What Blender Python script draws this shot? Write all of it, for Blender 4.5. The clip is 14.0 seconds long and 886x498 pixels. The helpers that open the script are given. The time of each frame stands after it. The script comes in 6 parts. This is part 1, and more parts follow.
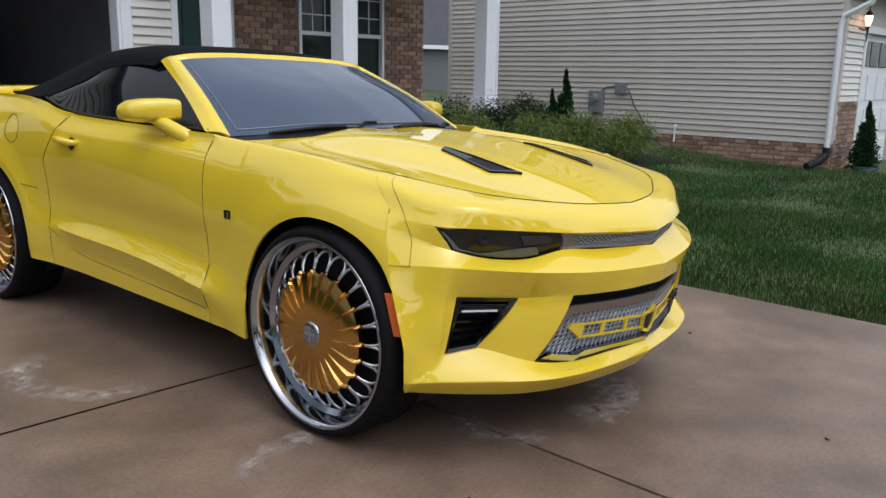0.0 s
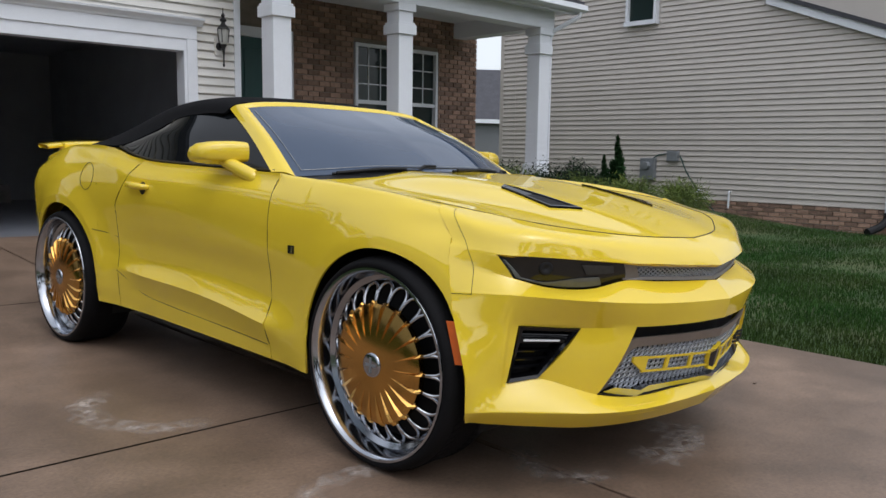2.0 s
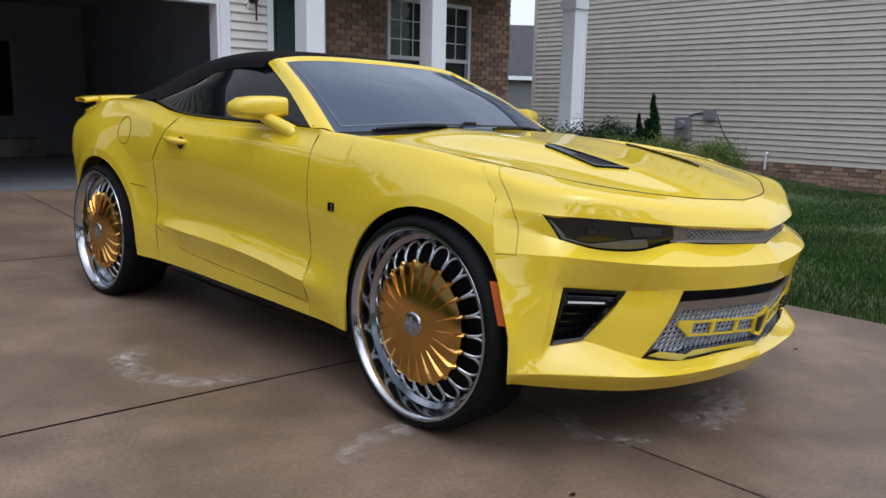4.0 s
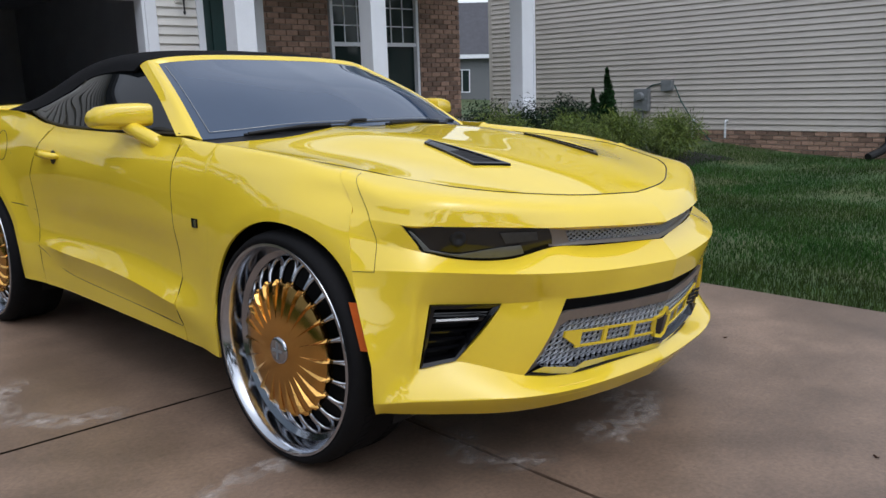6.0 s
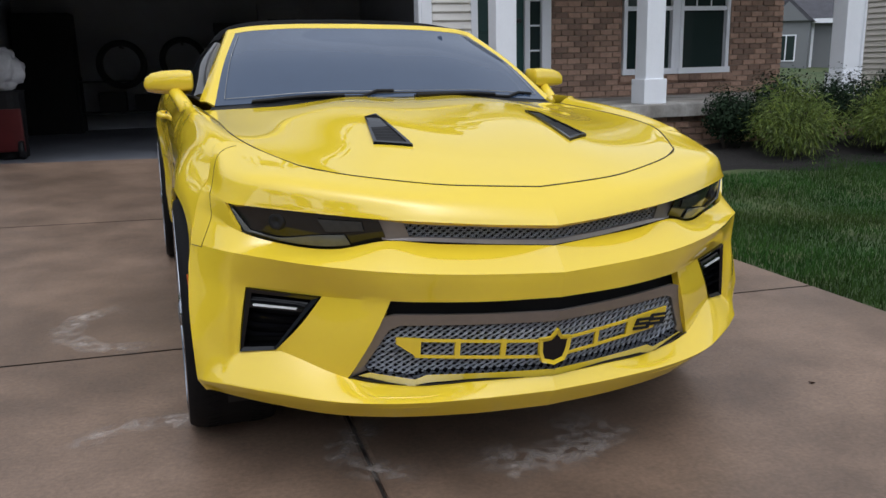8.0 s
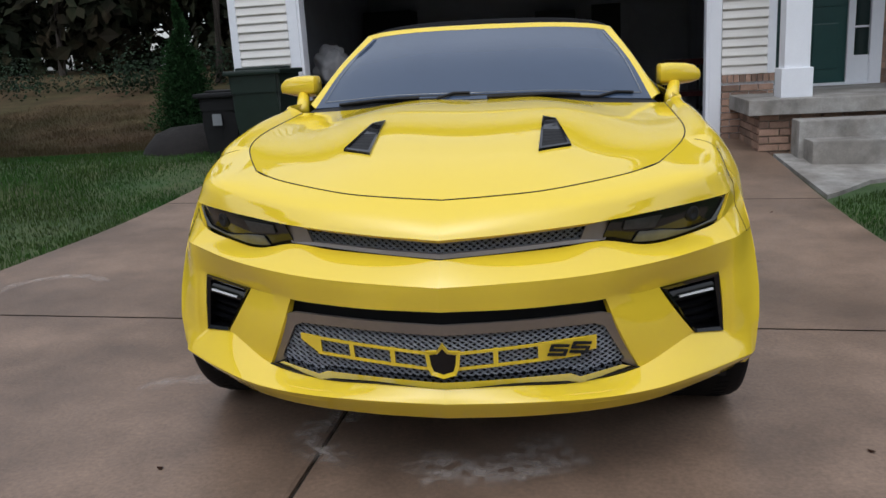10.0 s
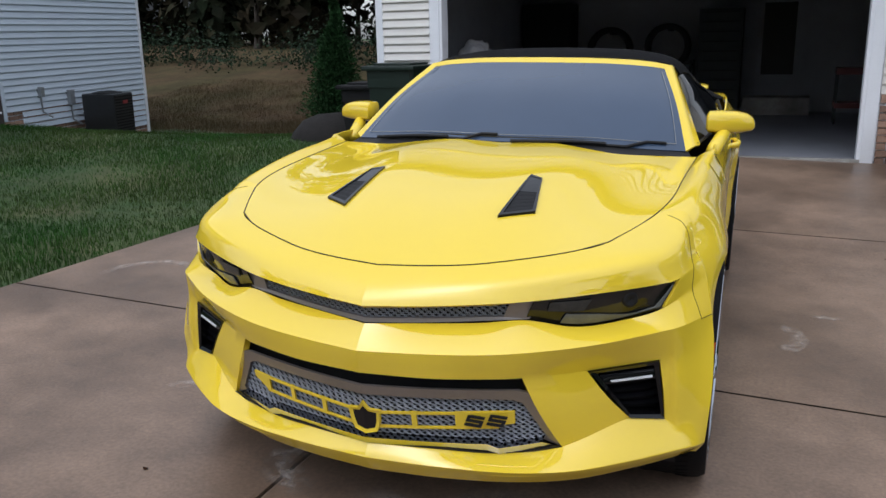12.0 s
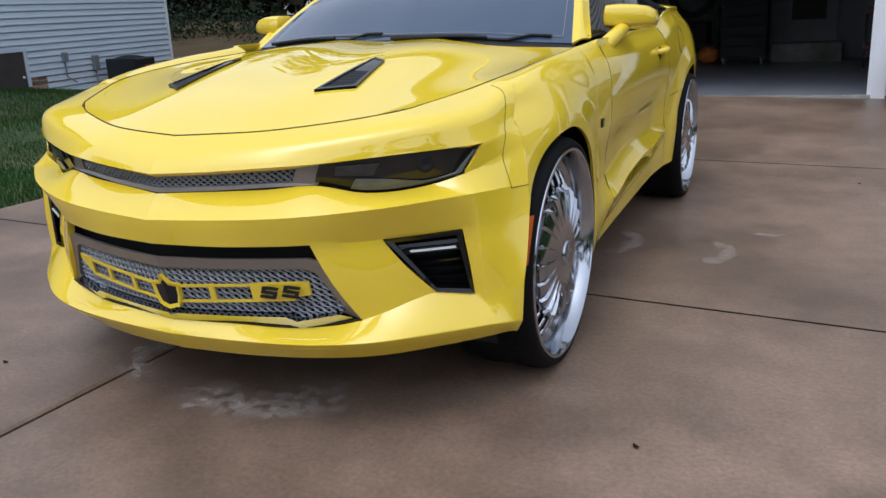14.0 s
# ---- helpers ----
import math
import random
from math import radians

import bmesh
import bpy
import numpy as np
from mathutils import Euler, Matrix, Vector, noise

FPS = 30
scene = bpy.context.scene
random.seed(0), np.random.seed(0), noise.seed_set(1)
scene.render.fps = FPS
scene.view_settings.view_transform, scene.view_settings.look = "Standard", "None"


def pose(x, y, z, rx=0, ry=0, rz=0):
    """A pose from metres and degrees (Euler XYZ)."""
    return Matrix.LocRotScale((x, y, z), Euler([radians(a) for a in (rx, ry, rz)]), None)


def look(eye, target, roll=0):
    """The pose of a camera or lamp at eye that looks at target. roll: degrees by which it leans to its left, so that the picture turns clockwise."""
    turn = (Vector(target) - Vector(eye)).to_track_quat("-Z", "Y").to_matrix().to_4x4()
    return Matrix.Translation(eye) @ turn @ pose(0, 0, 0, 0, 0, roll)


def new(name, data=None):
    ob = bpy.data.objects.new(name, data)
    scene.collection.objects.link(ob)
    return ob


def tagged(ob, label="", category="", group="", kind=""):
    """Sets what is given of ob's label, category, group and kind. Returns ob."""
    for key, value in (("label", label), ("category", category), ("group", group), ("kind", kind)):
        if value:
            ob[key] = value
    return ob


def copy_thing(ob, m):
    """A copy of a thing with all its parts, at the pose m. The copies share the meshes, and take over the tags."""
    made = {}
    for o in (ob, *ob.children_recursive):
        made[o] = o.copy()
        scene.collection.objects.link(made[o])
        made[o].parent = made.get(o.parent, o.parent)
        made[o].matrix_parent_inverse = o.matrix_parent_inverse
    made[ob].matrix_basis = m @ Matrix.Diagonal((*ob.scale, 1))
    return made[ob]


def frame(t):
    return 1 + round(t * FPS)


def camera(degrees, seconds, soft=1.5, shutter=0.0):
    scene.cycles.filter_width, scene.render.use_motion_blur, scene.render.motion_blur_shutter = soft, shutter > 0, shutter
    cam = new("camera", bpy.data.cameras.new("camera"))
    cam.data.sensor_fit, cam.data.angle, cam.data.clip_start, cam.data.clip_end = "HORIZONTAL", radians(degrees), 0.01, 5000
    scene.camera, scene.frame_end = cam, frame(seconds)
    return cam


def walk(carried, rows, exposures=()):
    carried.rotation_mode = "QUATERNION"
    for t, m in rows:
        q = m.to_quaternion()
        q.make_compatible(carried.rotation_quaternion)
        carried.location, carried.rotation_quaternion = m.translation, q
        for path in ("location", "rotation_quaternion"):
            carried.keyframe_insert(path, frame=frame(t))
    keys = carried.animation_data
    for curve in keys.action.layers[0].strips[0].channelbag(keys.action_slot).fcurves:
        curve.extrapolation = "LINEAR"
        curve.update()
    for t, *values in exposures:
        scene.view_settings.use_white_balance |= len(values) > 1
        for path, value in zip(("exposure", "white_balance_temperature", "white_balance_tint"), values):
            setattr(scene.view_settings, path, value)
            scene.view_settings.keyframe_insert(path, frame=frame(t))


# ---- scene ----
cam = camera(57.7, 14.0)
PATH = [
    (0, (-2.822, -2.019, 1.279), (-1.306, -0.778, 0.883), 1.8),
    (0.5, (-2.832, -2.019, 1.216), (-1.327, -0.733, 0.932), 1.1),
    (1, (-2.847, -2.023, 1.179), (-1.353, -0.71, 0.967), 1.2),
    (1.5, (-2.862, -2.026, 1.149), (-1.378, -0.7, 0.952), 1.3),
    (2, (-2.878, -2.016, 1.132), (-1.424, -0.661, 0.913), 1.6),
    (2.2, (-2.883, -2.005, 1.13), (-1.457, -0.621, 0.901), 1.8),
    (4.3, (-2.887, -1.944, 1.13), (-1.482, -0.563, 0.782), 2.4),
    (4.5, (-2.863, -1.943, 1.131), (-1.41, -0.62, 0.764), 2.1),
    (5, (-2.819, -1.965, 1.136), (-1.332, -0.681, 0.76), 1.2),
    (5.5, (-2.745, -2.023, 1.156), (-1.29, -0.705, 0.775), -0.7),
    (6, (-2.421, -2.029, 1.192), (-0.997, -0.674, 0.822), -1.0),
    (6.5, (-2.093, -2.109, 1.217), (-0.737, -0.688, 0.841), -1.3),
    (7, (-1.735, -2.315, 1.214), (-0.64, -0.688, 0.82), -0.9),
    (7.5, (-1.39, -2.463, 1.169), (-0.51, -0.716, 0.755), 0.6),
    (8, (-1.02, -2.657, 1.192), (-0.359, -0.821, 0.754), -0.3),
    (8.2, (-0.87, -2.764, 1.192), (-0.3, -0.897, 0.76), -0.5),
    (10.3, (0.412, -2.848, 1.27), (0.088, -0.931, 0.805), -2.0),
    (10.5, (0.489, -2.789, 1.285), (0.125, -0.877, 0.824), -1.7),
    (11, (0.692, -2.668, 1.445), (0.198, -0.812, 0.885), -1.2),
    (11.5, (0.832, -2.678, 1.523), (0.277, -0.838, 0.97), -0.3),
    (12, (0.964, -2.708, 1.51), (0.299, -0.891, 1.003), -0.1),
    (12.5, (1.074, -2.728, 1.42), (0.308, -0.941, 0.951), 0.6),
    (13, (1.213, -2.692, 1.271), (0.418, -0.923, 0.783), 1.1),
    (13.5, (1.425, -2.539, 1.201), (0.642, -0.785, 0.642), -0.3),
    (14, (1.658, -2.426, 1.181), (0.858, -0.682, 0.617), -1.9),
]
walk(cam, [(t, look(eye, target, roll)) for t, eye, target, roll in PATH],
     exposures=[(0.0, -0.42, 6200, 10), (2.2, -0.5, 6300, 10), (5.0, -0.42, 6000, 10), (7.5, -0.5, 6150, 10), (10.5, -0.54, 6150, 10), (11.5, -0.48, 6100, 10), (12.5, -0.38, 6000, 10), (14.0, -0.34, 5900, 10)])
# ---- world, sun ----
world = bpy.data.worlds.new("sky")
scene.world = world
world.use_nodes = True
wn = world.node_tree.nodes
sky = wn.new("ShaderNodeTexSky")
sky.sky_type, sky.sun_disc = "NISHITA", False
sky.sun_elevation, sky.sun_rotation = radians(62), radians(195)
sky.air_density, sky.dust_density, sky.ozone_density = 1.0, 2.0, 2.0
sat = wn.new("ShaderNodeHueSaturation")
sat.inputs["Saturation"].default_value = 0.25
world.node_tree.links.new(sky.outputs[0], sat.inputs["Color"])
# overcast: the sky brightens smoothly from the horizon to the zenith
geo = wn.new("ShaderNodeTexCoord")
sep = wn.new("ShaderNodeSeparateXYZ")
law = wn.new("ShaderNodeMapRange")
law.inputs["From Min"].default_value, law.inputs["From Max"].default_value = 0.0, 1.0
law.inputs["To Min"].default_value, law.inputs["To Max"].default_value = 1.0, 1.5
world.node_tree.links.new(geo.outputs["Generated"], sep.inputs[0])
world.node_tree.links.new(sep.outputs["Z"], law.inputs["Value"])
world.node_tree.links.new(law.outputs[0], sat.inputs["Value"])
world.node_tree.links.new(sat.outputs[0], wn["Background"].inputs["Color"])
wn["Background"].inputs["Strength"].default_value = 0.27
sun = new("sun", bpy.data.lights.new("sun", "SUN"))
sun.data.energy, sun.data.angle, sun.data.color = 0.5, radians(165), (1.0, 0.99, 0.98)
sun.matrix_world = look((-0.8, -2.9, 5.8), (0, 0, 0))


# ---- materials ----
def mat(name, color, rough=0.6, metal=0.0, coat=0.0, var=0.0, scale=4.0, fine=0.0, fscale=60.0, bump=0.0, bscale=80.0, rand=0.0, island=0.0, spec=0.5, color2=None, rvar=0.0, mid=0.0, mscale=6.0):
    """Surface with a base colour, large stains (var), grain (fine), relief (bump) and piece-to-piece change."""
    m = bpy.data.materials.new(name)
    m.use_nodes = True
    nt = m.node_tree
    N, L = nt.nodes, nt.links
    b = N["Principled BSDF"]
    b.inputs["Roughness"].default_value = rough
    b.inputs["Metallic"].default_value = metal
    b.inputs["Coat Weight"].default_value = coat
    b.inputs["Coat Roughness"].default_value, b.inputs["Coat IOR"].default_value = 0.03, 1.58
    b.inputs["Specular IOR Level"].default_value = spec
    rgb = N.new("ShaderNodeRGB")
    rgb.outputs[0].default_value = (*color, 1)
    out = rgb.outputs[0]
    tc = N.new("ShaderNodeTexCoord")

    def noise_node(sc, det=6):
        n = N.new("ShaderNodeTexNoise")
        n.inputs["Scale"].default_value, n.inputs["Detail"].default_value = sc, det
        n.inputs["Roughness"].default_value = 0.62
        L.new(tc.outputs["Object"], n.inputs["Vector"])
        return n

    def scaled(src, fac, amount):
        r = N.new("ShaderNodeMapRange")
        r.inputs["From Min"].default_value, r.inputs["From Max"].default_value = 0.25, 0.75
        r.inputs["To Min"].default_value, r.inputs["To Max"].default_value = 1 - amount, 1 + amount
        L.new(fac, r.inputs["Value"])
        h = N.new("ShaderNodeHueSaturation")
        L.new(r.outputs[0], h.inputs["Value"])
        L.new(src, h.inputs["Color"])
        return h.outputs[0]

    if color2:
        n = noise_node(scale * 0.7)
        r = N.new("ShaderNodeMapRange")
        r.inputs["From Min"].default_value, r.inputs["From Max"].default_value = 0.4, 0.62
        L.new(n.outputs["Fac"], r.inputs["Value"])
        mx = N.new("ShaderNodeMix")
        mx.data_type = "RGBA"
        L.new(r.outputs[0], mx.inputs["Factor"])
        L.new(out, mx.inputs["A"])
        mx.inputs["B"].default_value = (*color2, 1)
        out = mx.outputs["Result"]
    if var:
        n = noise_node(scale)
        out = scaled(out, n.outputs["Fac"], var)
        if rvar:
            r = N.new("ShaderNodeMapRange")
            r.inputs["To Min"].default_value, r.inputs["To Max"].default_value = rough - rvar, rough + rvar
            L.new(n.outputs["Fac"], r.inputs["Value"])
            L.new(r.outputs[0], b.inputs["Roughness"])
    if mid:
        out = scaled(out, noise_node(mscale, 8).outputs["Fac"], mid)
    if fine:
        out = scaled(out, noise_node(fscale, 3).outputs["Fac"], fine)
    if rand:
        o = N.new("ShaderNodeObjectInfo")
        out = scaled(out, o.outputs["Random"], rand)
    if island:
        g = N.new("ShaderNodeNewGeometry")
        out = scaled(out, g.outputs["Random Per Island"], island)
    L.new(out, b.inputs["Base Color"])
    if bump:
        n = noise_node(bscale, 4)
        bp = N.new("ShaderNodeBump")
        bp.inputs["Strength"].default_value, bp.inputs["Distance"].default_value = bump, 0.01
        L.new(n.outputs["Fac"], bp.inputs["Height"])
        L.new(bp.outputs[0], b.inputs["Normal"])
    return m


CONCRETE = mat("concrete", (0.226, 0.155, 0.111), 0.42, mid=0.32, mscale=3.2, var=0.30, scale=0.9, fine=0.26, fscale=60, bump=0.16, bscale=120, color2=(0.150, 0.102, 0.072), rvar=0.16, spec=0.5)
STAIN = mat("lime_stain", (0.5, 0.43, 0.38), 0.8, var=0.2, scale=9, fine=0.2)
sn, sl = STAIN.node_tree.nodes, STAIN.node_tree.links
cloud = sn.new("ShaderNodeTexNoise")
cloud.inputs["Scale"].default_value, cloud.inputs["Detail"].default_value = 22.0, 10.0
thin = sn.new("ShaderNodeMapRange")
thin.inputs["From Min"].default_value, thin.inputs["From Max"].default_value = 0.38, 0.66
rim = sn.new("ShaderNodeAttribute")
rim.attribute_name = "fade"
both_ = sn.new("ShaderNodeMath")
both_.operation, both_.use_clamp = "MULTIPLY", True
sl.new(sn["Texture Coordinate"].outputs["Object"], cloud.inputs["Vector"])
sl.new(cloud.outputs["Fac"], thin.inputs["Value"])
sl.new(thin.outputs[0], both_.inputs[0])
sl.new(rim.outputs["Fac"], both_.inputs[1])
sl.new(both_.outputs[0], sn["Principled BSDF"].inputs["Alpha"])
GREYCON = mat("grey_concrete", (0.20, 0.185, 0.165), 0.75, color2=(0.33, 0.32, 0.30), mid=0.2, mscale=9, var=0.35, scale=2.5, fine=0.1, bump=0.2)
GARAGEFLOOR = mat("garage_floor", (0.20, 0.21, 0.24), 0.35, var=0.15, scale=2, fine=0.1)
JOINT = mat("joint", (0.03, 0.024, 0.02), 0.9, var=0.2)
SOIL = mat("lawn_soil", (0.035, 0.07, 0.018), 0.95, var=0.35, scale=1.2, fine=0.3, fscale=50, color2=(0.065, 0.075, 0.026), bump=0.6, bscale=30)
BLADE = mat("grass_blade", (0.025, 0.078, 0.014), 0.6, spec=0.15, var=0.45, scale=0.8, island=0.35, color2=(0.043, 0.072, 0.017))
DRYGRASS = mat("dry_grass", (0.072, 0.049, 0.027), 0.95, spec=0.1, var=0.35, scale=0.6, mid=0.2, mscale=3, fine=0.25, fscale=30, color2=(0.060, 0.050, 0.024))
SIDING_CREAM = mat("cream_vinyl", (0.68, 0.66, 0.62), 0.45, var=0.04, scale=1.5, fine=0.03, fscale=90, rand=0.03)
SIDING_TAN = mat("tan_vinyl", (0.545, 0.50, 0.455), 0.5, var=0.05, scale=1.2, fine=0.03, rand=0.03)
SIDING_BLUE = mat("pale_blue_vinyl", (0.54, 0.61, 0.69), 0.5, var=0.05, scale=1.2, fine=0.03, rand=0.03)
SIDING_GREY = mat("grey_vinyl", (0.15, 0.157, 0.165), 0.55, var=0.06, scale=1.0, fine=0.05, rand=0.04)
WHITE = mat("white_trim_paint", (0.77, 0.79, 0.83), 0.4, var=0.04, scale=2, fine=0.02, bump=0.05)
BRICK = mat("brown_brick", (0.29, 0.185, 0.135), 0.85, var=0.25, scale=14, fine=0.2, fscale=120, bump=0.5, bscale=140, rand=0.32)
BRICKJ = mat("brown_brick_rest", (0.29, 0.185, 0.135), 0.85, var=0.25, scale=14, fine=0.2, fscale=120, bump=0.5, bscale=140, island=0.32)
MORTAR = mat("mortar", (0.24, 0.20, 0.165), 0.95, var=0.2, scale=8, fine=0.15)
SHINGLE = mat("shingle", (0.065, 0.065, 0.075), 0.9, var=0.2, scale=3, fine=0.3, fscale=60, island=0.2, bump=0.4)
DOORGREEN = mat("green_door_paint", (0.012, 0.06, 0.055), 0.35, var=0.1, scale=3, fine=0.05)
DARKGLASS = mat("window_glass", (0.02, 0.032, 0.030), 0.04, spec=0.25)
BLACKMETAL = mat("black_metal", (0.014, 0.014, 0.015), 0.35, var=0.2, scale=20)
GREYMETAL = mat("grey_metal_box", (0.22, 0.235, 0.25), 0.5, metal=0.2, var=0.1, scale=10)
DRYWALL = mat("garage_drywall", (0.30, 0.31, 0.33), 0.9, var=0.1, scale=2, fine=0.05)
RUBBERBLACK = mat("black_plastic", (0.012, 0.012, 0.013), 0.6, var=0.2, scale=8, fine=0.1, spec=0.25)
MULCH = mat("mulch", (0.011, 0.009, 0.008), 0.95, var=0.4, scale=12, fine=0.4, bump=1.0, bscale=60)
CONIFER = mat("conifer_leaf", (0.018, 0.048, 0.016), 0.8, spec=0.1, var=0.3, scale=6, island=0.4)
DARKLEAF = mat("dark_shrub_leaf", (0.016, 0.030, 0.015), 0.7, spec=0.12, var=0.3, scale=5, island=0.45)
GOLDLEAF = mat("gold_thread_leaf", (0.135, 0.175, 0.024), 0.6, var=0.3, scale=5, island=0.4, color2=(0.07, 0.115, 0.016))
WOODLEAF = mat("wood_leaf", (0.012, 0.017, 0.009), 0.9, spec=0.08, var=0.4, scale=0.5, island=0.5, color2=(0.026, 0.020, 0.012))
RUSTLEAF = mat("autumn_leaf", (0.045, 0.022, 0.015), 0.9, spec=0.05, var=0.4, scale=1, island=0.5)
BARK = mat("bark", (0.045, 0.036, 0.028), 0.9, var=0.3, scale=8, bump=0.5)
BROWNDOOR = mat("brown_hatch", (0.05, 0.038, 0.036), 0.7, var=0.25, scale=4)
SHUTTER = mat("plum_shutter", (0.06, 0.032, 0.036), 0.5, var=0.1)
WARMGLOW = bpy.data.materials.new("lamp_glow")
WARMGLOW.use_nodes = True
WARMGLOW.node_tree.nodes["Principled BSDF"].inputs["Emission Color"].default_value = (1.0, 0.5, 0.18, 1)
WARMGLOW.node_tree.nodes["Principled BSDF"].inputs["Emission Strength"].default_value = 6.0
PALEGLASS = mat("lantern_glass", (0.45, 0.45, 0.42), 0.15, spec=0.6)


# ---- mesh helpers ----
def mesh_ob(name, bm, material, m=None, parent=None, smooth=False, label="", category="", kind="", group=""):
    bmesh.ops.recalc_face_normals(bm, faces=bm.faces)
    me = bpy.data.meshes.new(name)
    bm.to_mesh(me)
    bm.free()
    if smooth:
        me.shade_smooth()
    if material:
        me.materials.append(material)
    ob = new(name, me)
    if parent:
        ob.parent = parent
    if m is not None:
        ob.matrix_basis = m
    return tagged(ob, label, category, group, kind)


def part(name, bm, material, parent, label="", smooth=False, m=None):
    return mesh_ob(name, bm, material, m, parent, smooth, label)


def empty(name, m, label="", category="", group="", kind=""):
    ob = new(name)
    ob.matrix_basis = m
    return tagged(ob, label, category, group, kind)


def box(bm, x0, x1, y0, y1, z0, z1, bevel=0.0):
    r = bmesh.ops.create_cube(bm, size=1, matrix=Matrix.Translation(((x0 + x1) / 2, (y0 + y1) / 2, (z0 + z1) / 2)) @ Matrix.Diagonal((x1 - x0, y1 - y0, z1 - z0, 1)))
    if bevel:
        es = list({e for v in r["verts"] for e in v.link_edges})
        bmesh.ops.bevel(bm, geom=es, offset=bevel, segments=2, affect="EDGES", profile=0.7)
    return bm


def boxbm(*a, **k):
    return box(bmesh.new(), *a, **k)


def prism(bm, pts, axis, a, b):
    """Polygon in the two other axes, drawn out along axis from a to b."""
    def P(p, c):
        return {"x": (c, p[0], p[1]), "y": (p[0], c, p[1]), "z": (p[0], p[1], c)}[axis]
    v0 = [bm.verts.new(P(p, a)) for p in pts]
    v1 = [bm.verts.new(P(p, b)) for p in pts]
    bm.faces.new(v0)
    bm.faces.new(v1[::-1])
    n = len(pts)
    for i in range(n):
        bm.faces.new((v0[i], v0[(i + 1) % n], v1[(i + 1) % n], v1[i]))
    return bm


def lathe(bm, prof, n=24, axis="z", center=(0, 0, 0)):
    rings = []
    for r, h in prof:
        ring = []
        for i in range(n):
            a = 2 * math.pi * i / n
            c, s = r * math.cos(a), r * math.sin(a)
            p = {"z": (c, s, h), "x": (h, c, s), "y": (c, h, s)}[axis]
            ring.append(bm.verts.new((p[0] + center[0], p[1] + center[1], p[2] + center[2])))
        rings.append(ring)
    for a, b in zip(rings, rings[1:]):
        for i in range(n):
            bm.faces.new((a[i], a[(i + 1) % n], b[(i + 1) % n], b[i]))
    return bm


def tube(bm, pts, r, n=8):
    rings = []
    for i, p in enumerate(pts):
        p = Vector(p)
        d = (Vector(pts[min(i + 1, len(pts) - 1)]) - Vector(pts[max(i - 1, 0)])).normalized()
        q = d.to_track_quat("Z", "Y")
        rr = r[i] if isinstance(r, (list, tuple)) else r
        rings.append([bm.verts.new(p + q @ Vector((rr * math.cos(2 * math.pi * k / n), rr * math.sin(2 * math.pi * k / n), 0))) for k in range(n)])
    for a, b in zip(rings, rings[1:]):
        for i in range(n):
            bm.faces.new((a[i], a[(i + 1) % n], b[(i + 1) % n], b[i]))
    bm.faces.new(rings[0][::-1])
    bm.faces.new(rings[-1])
    return bm


TILT = -1.2
SITE = pose(0, 0, 0, 0, 0, -2.6) @ pose(0, 7, 0.17) @ pose(0, 0, 0, 0, TILT, 0) @ pose(0, -7, -0.17)
FLAT = pose(0, 0, 0, 0, 0, -2.6)


# ---- ground ----
def smooth01(a, b, x):
    t = min(1, max(0, (x - a) / (b - a)))
    return t * t * (3 - 2 * t)


def drive_z(u, v):
    return 0.2 * smooth01(2.6, 7.3, v) - 0.03 * smooth01(-3, -12, v)


def ground_z(u, v):
    z = drive_z(u, v) - 0.035
    if u < -3.4:
        z += smooth01(-3.6, -9, u) * (0.13 - 0.72 * smooth01(5.2, 10.2, v) * (1 - 0.7 * smooth01(12, 22, v)))
        z += 1.15 * smooth01(9, 32, v)
    if u > 2.5:
        z += 0.10 * smooth01(2.6, 6, u) * smooth01(3, 6, v) + 0.14 * smooth01(5, 11, u)
    z -= 0.6 * smooth01(-3.9, -3.5, u) * (1 - smooth01(2.4, 2.7, u)) * smooth01(7.15, 7.5, v) * (1 - smooth01(14, 16, v))
    if v > 12:
        z += 1.0 * smooth01(16, 40, v) * smooth01(-3.4, 3, u)
    return z + 0.03 * noise.noise((u * 0.6, v * 0.6, 0)) * smooth01(2.5, 4, abs(u))


def grid_sheet(name, us, vs, zf, material, **k):
    bm = bmesh.new()
    rows = [[bm.verts.new((u, v, zf(u, v))) for u in us] for v in vs]
    for a, b in zip(rows, rows[1:]):
        for i in range(len(us) - 1):
            bm.faces.new((a[i], a[i + 1], b[i + 1], b[i]))
    return mesh_ob(name, bm, material, FLAT, smooth=True, **k)


def steps(*spans):
    out = []
    for a, b, n in spans:
        out += [a + (b - a) * i / n for i in range(n)]
    return out + [spans[-1][1]]


grid_sheet("ground", steps((-900, -60, 6), (-60, -14, 12), (-14, -3.45, 24), (-3.45, 2.45, 6), (2.45, 16, 26), (16, 60, 10), (60, 900, 6)),
           steps((-900, -30, 6), (-30, -4, 8), (-4, 12, 32), (12, 40, 14), (40, 900, 8)), ground_z, SOIL, kind="structure", label="lawn soil with patchy short grass", category="ground")

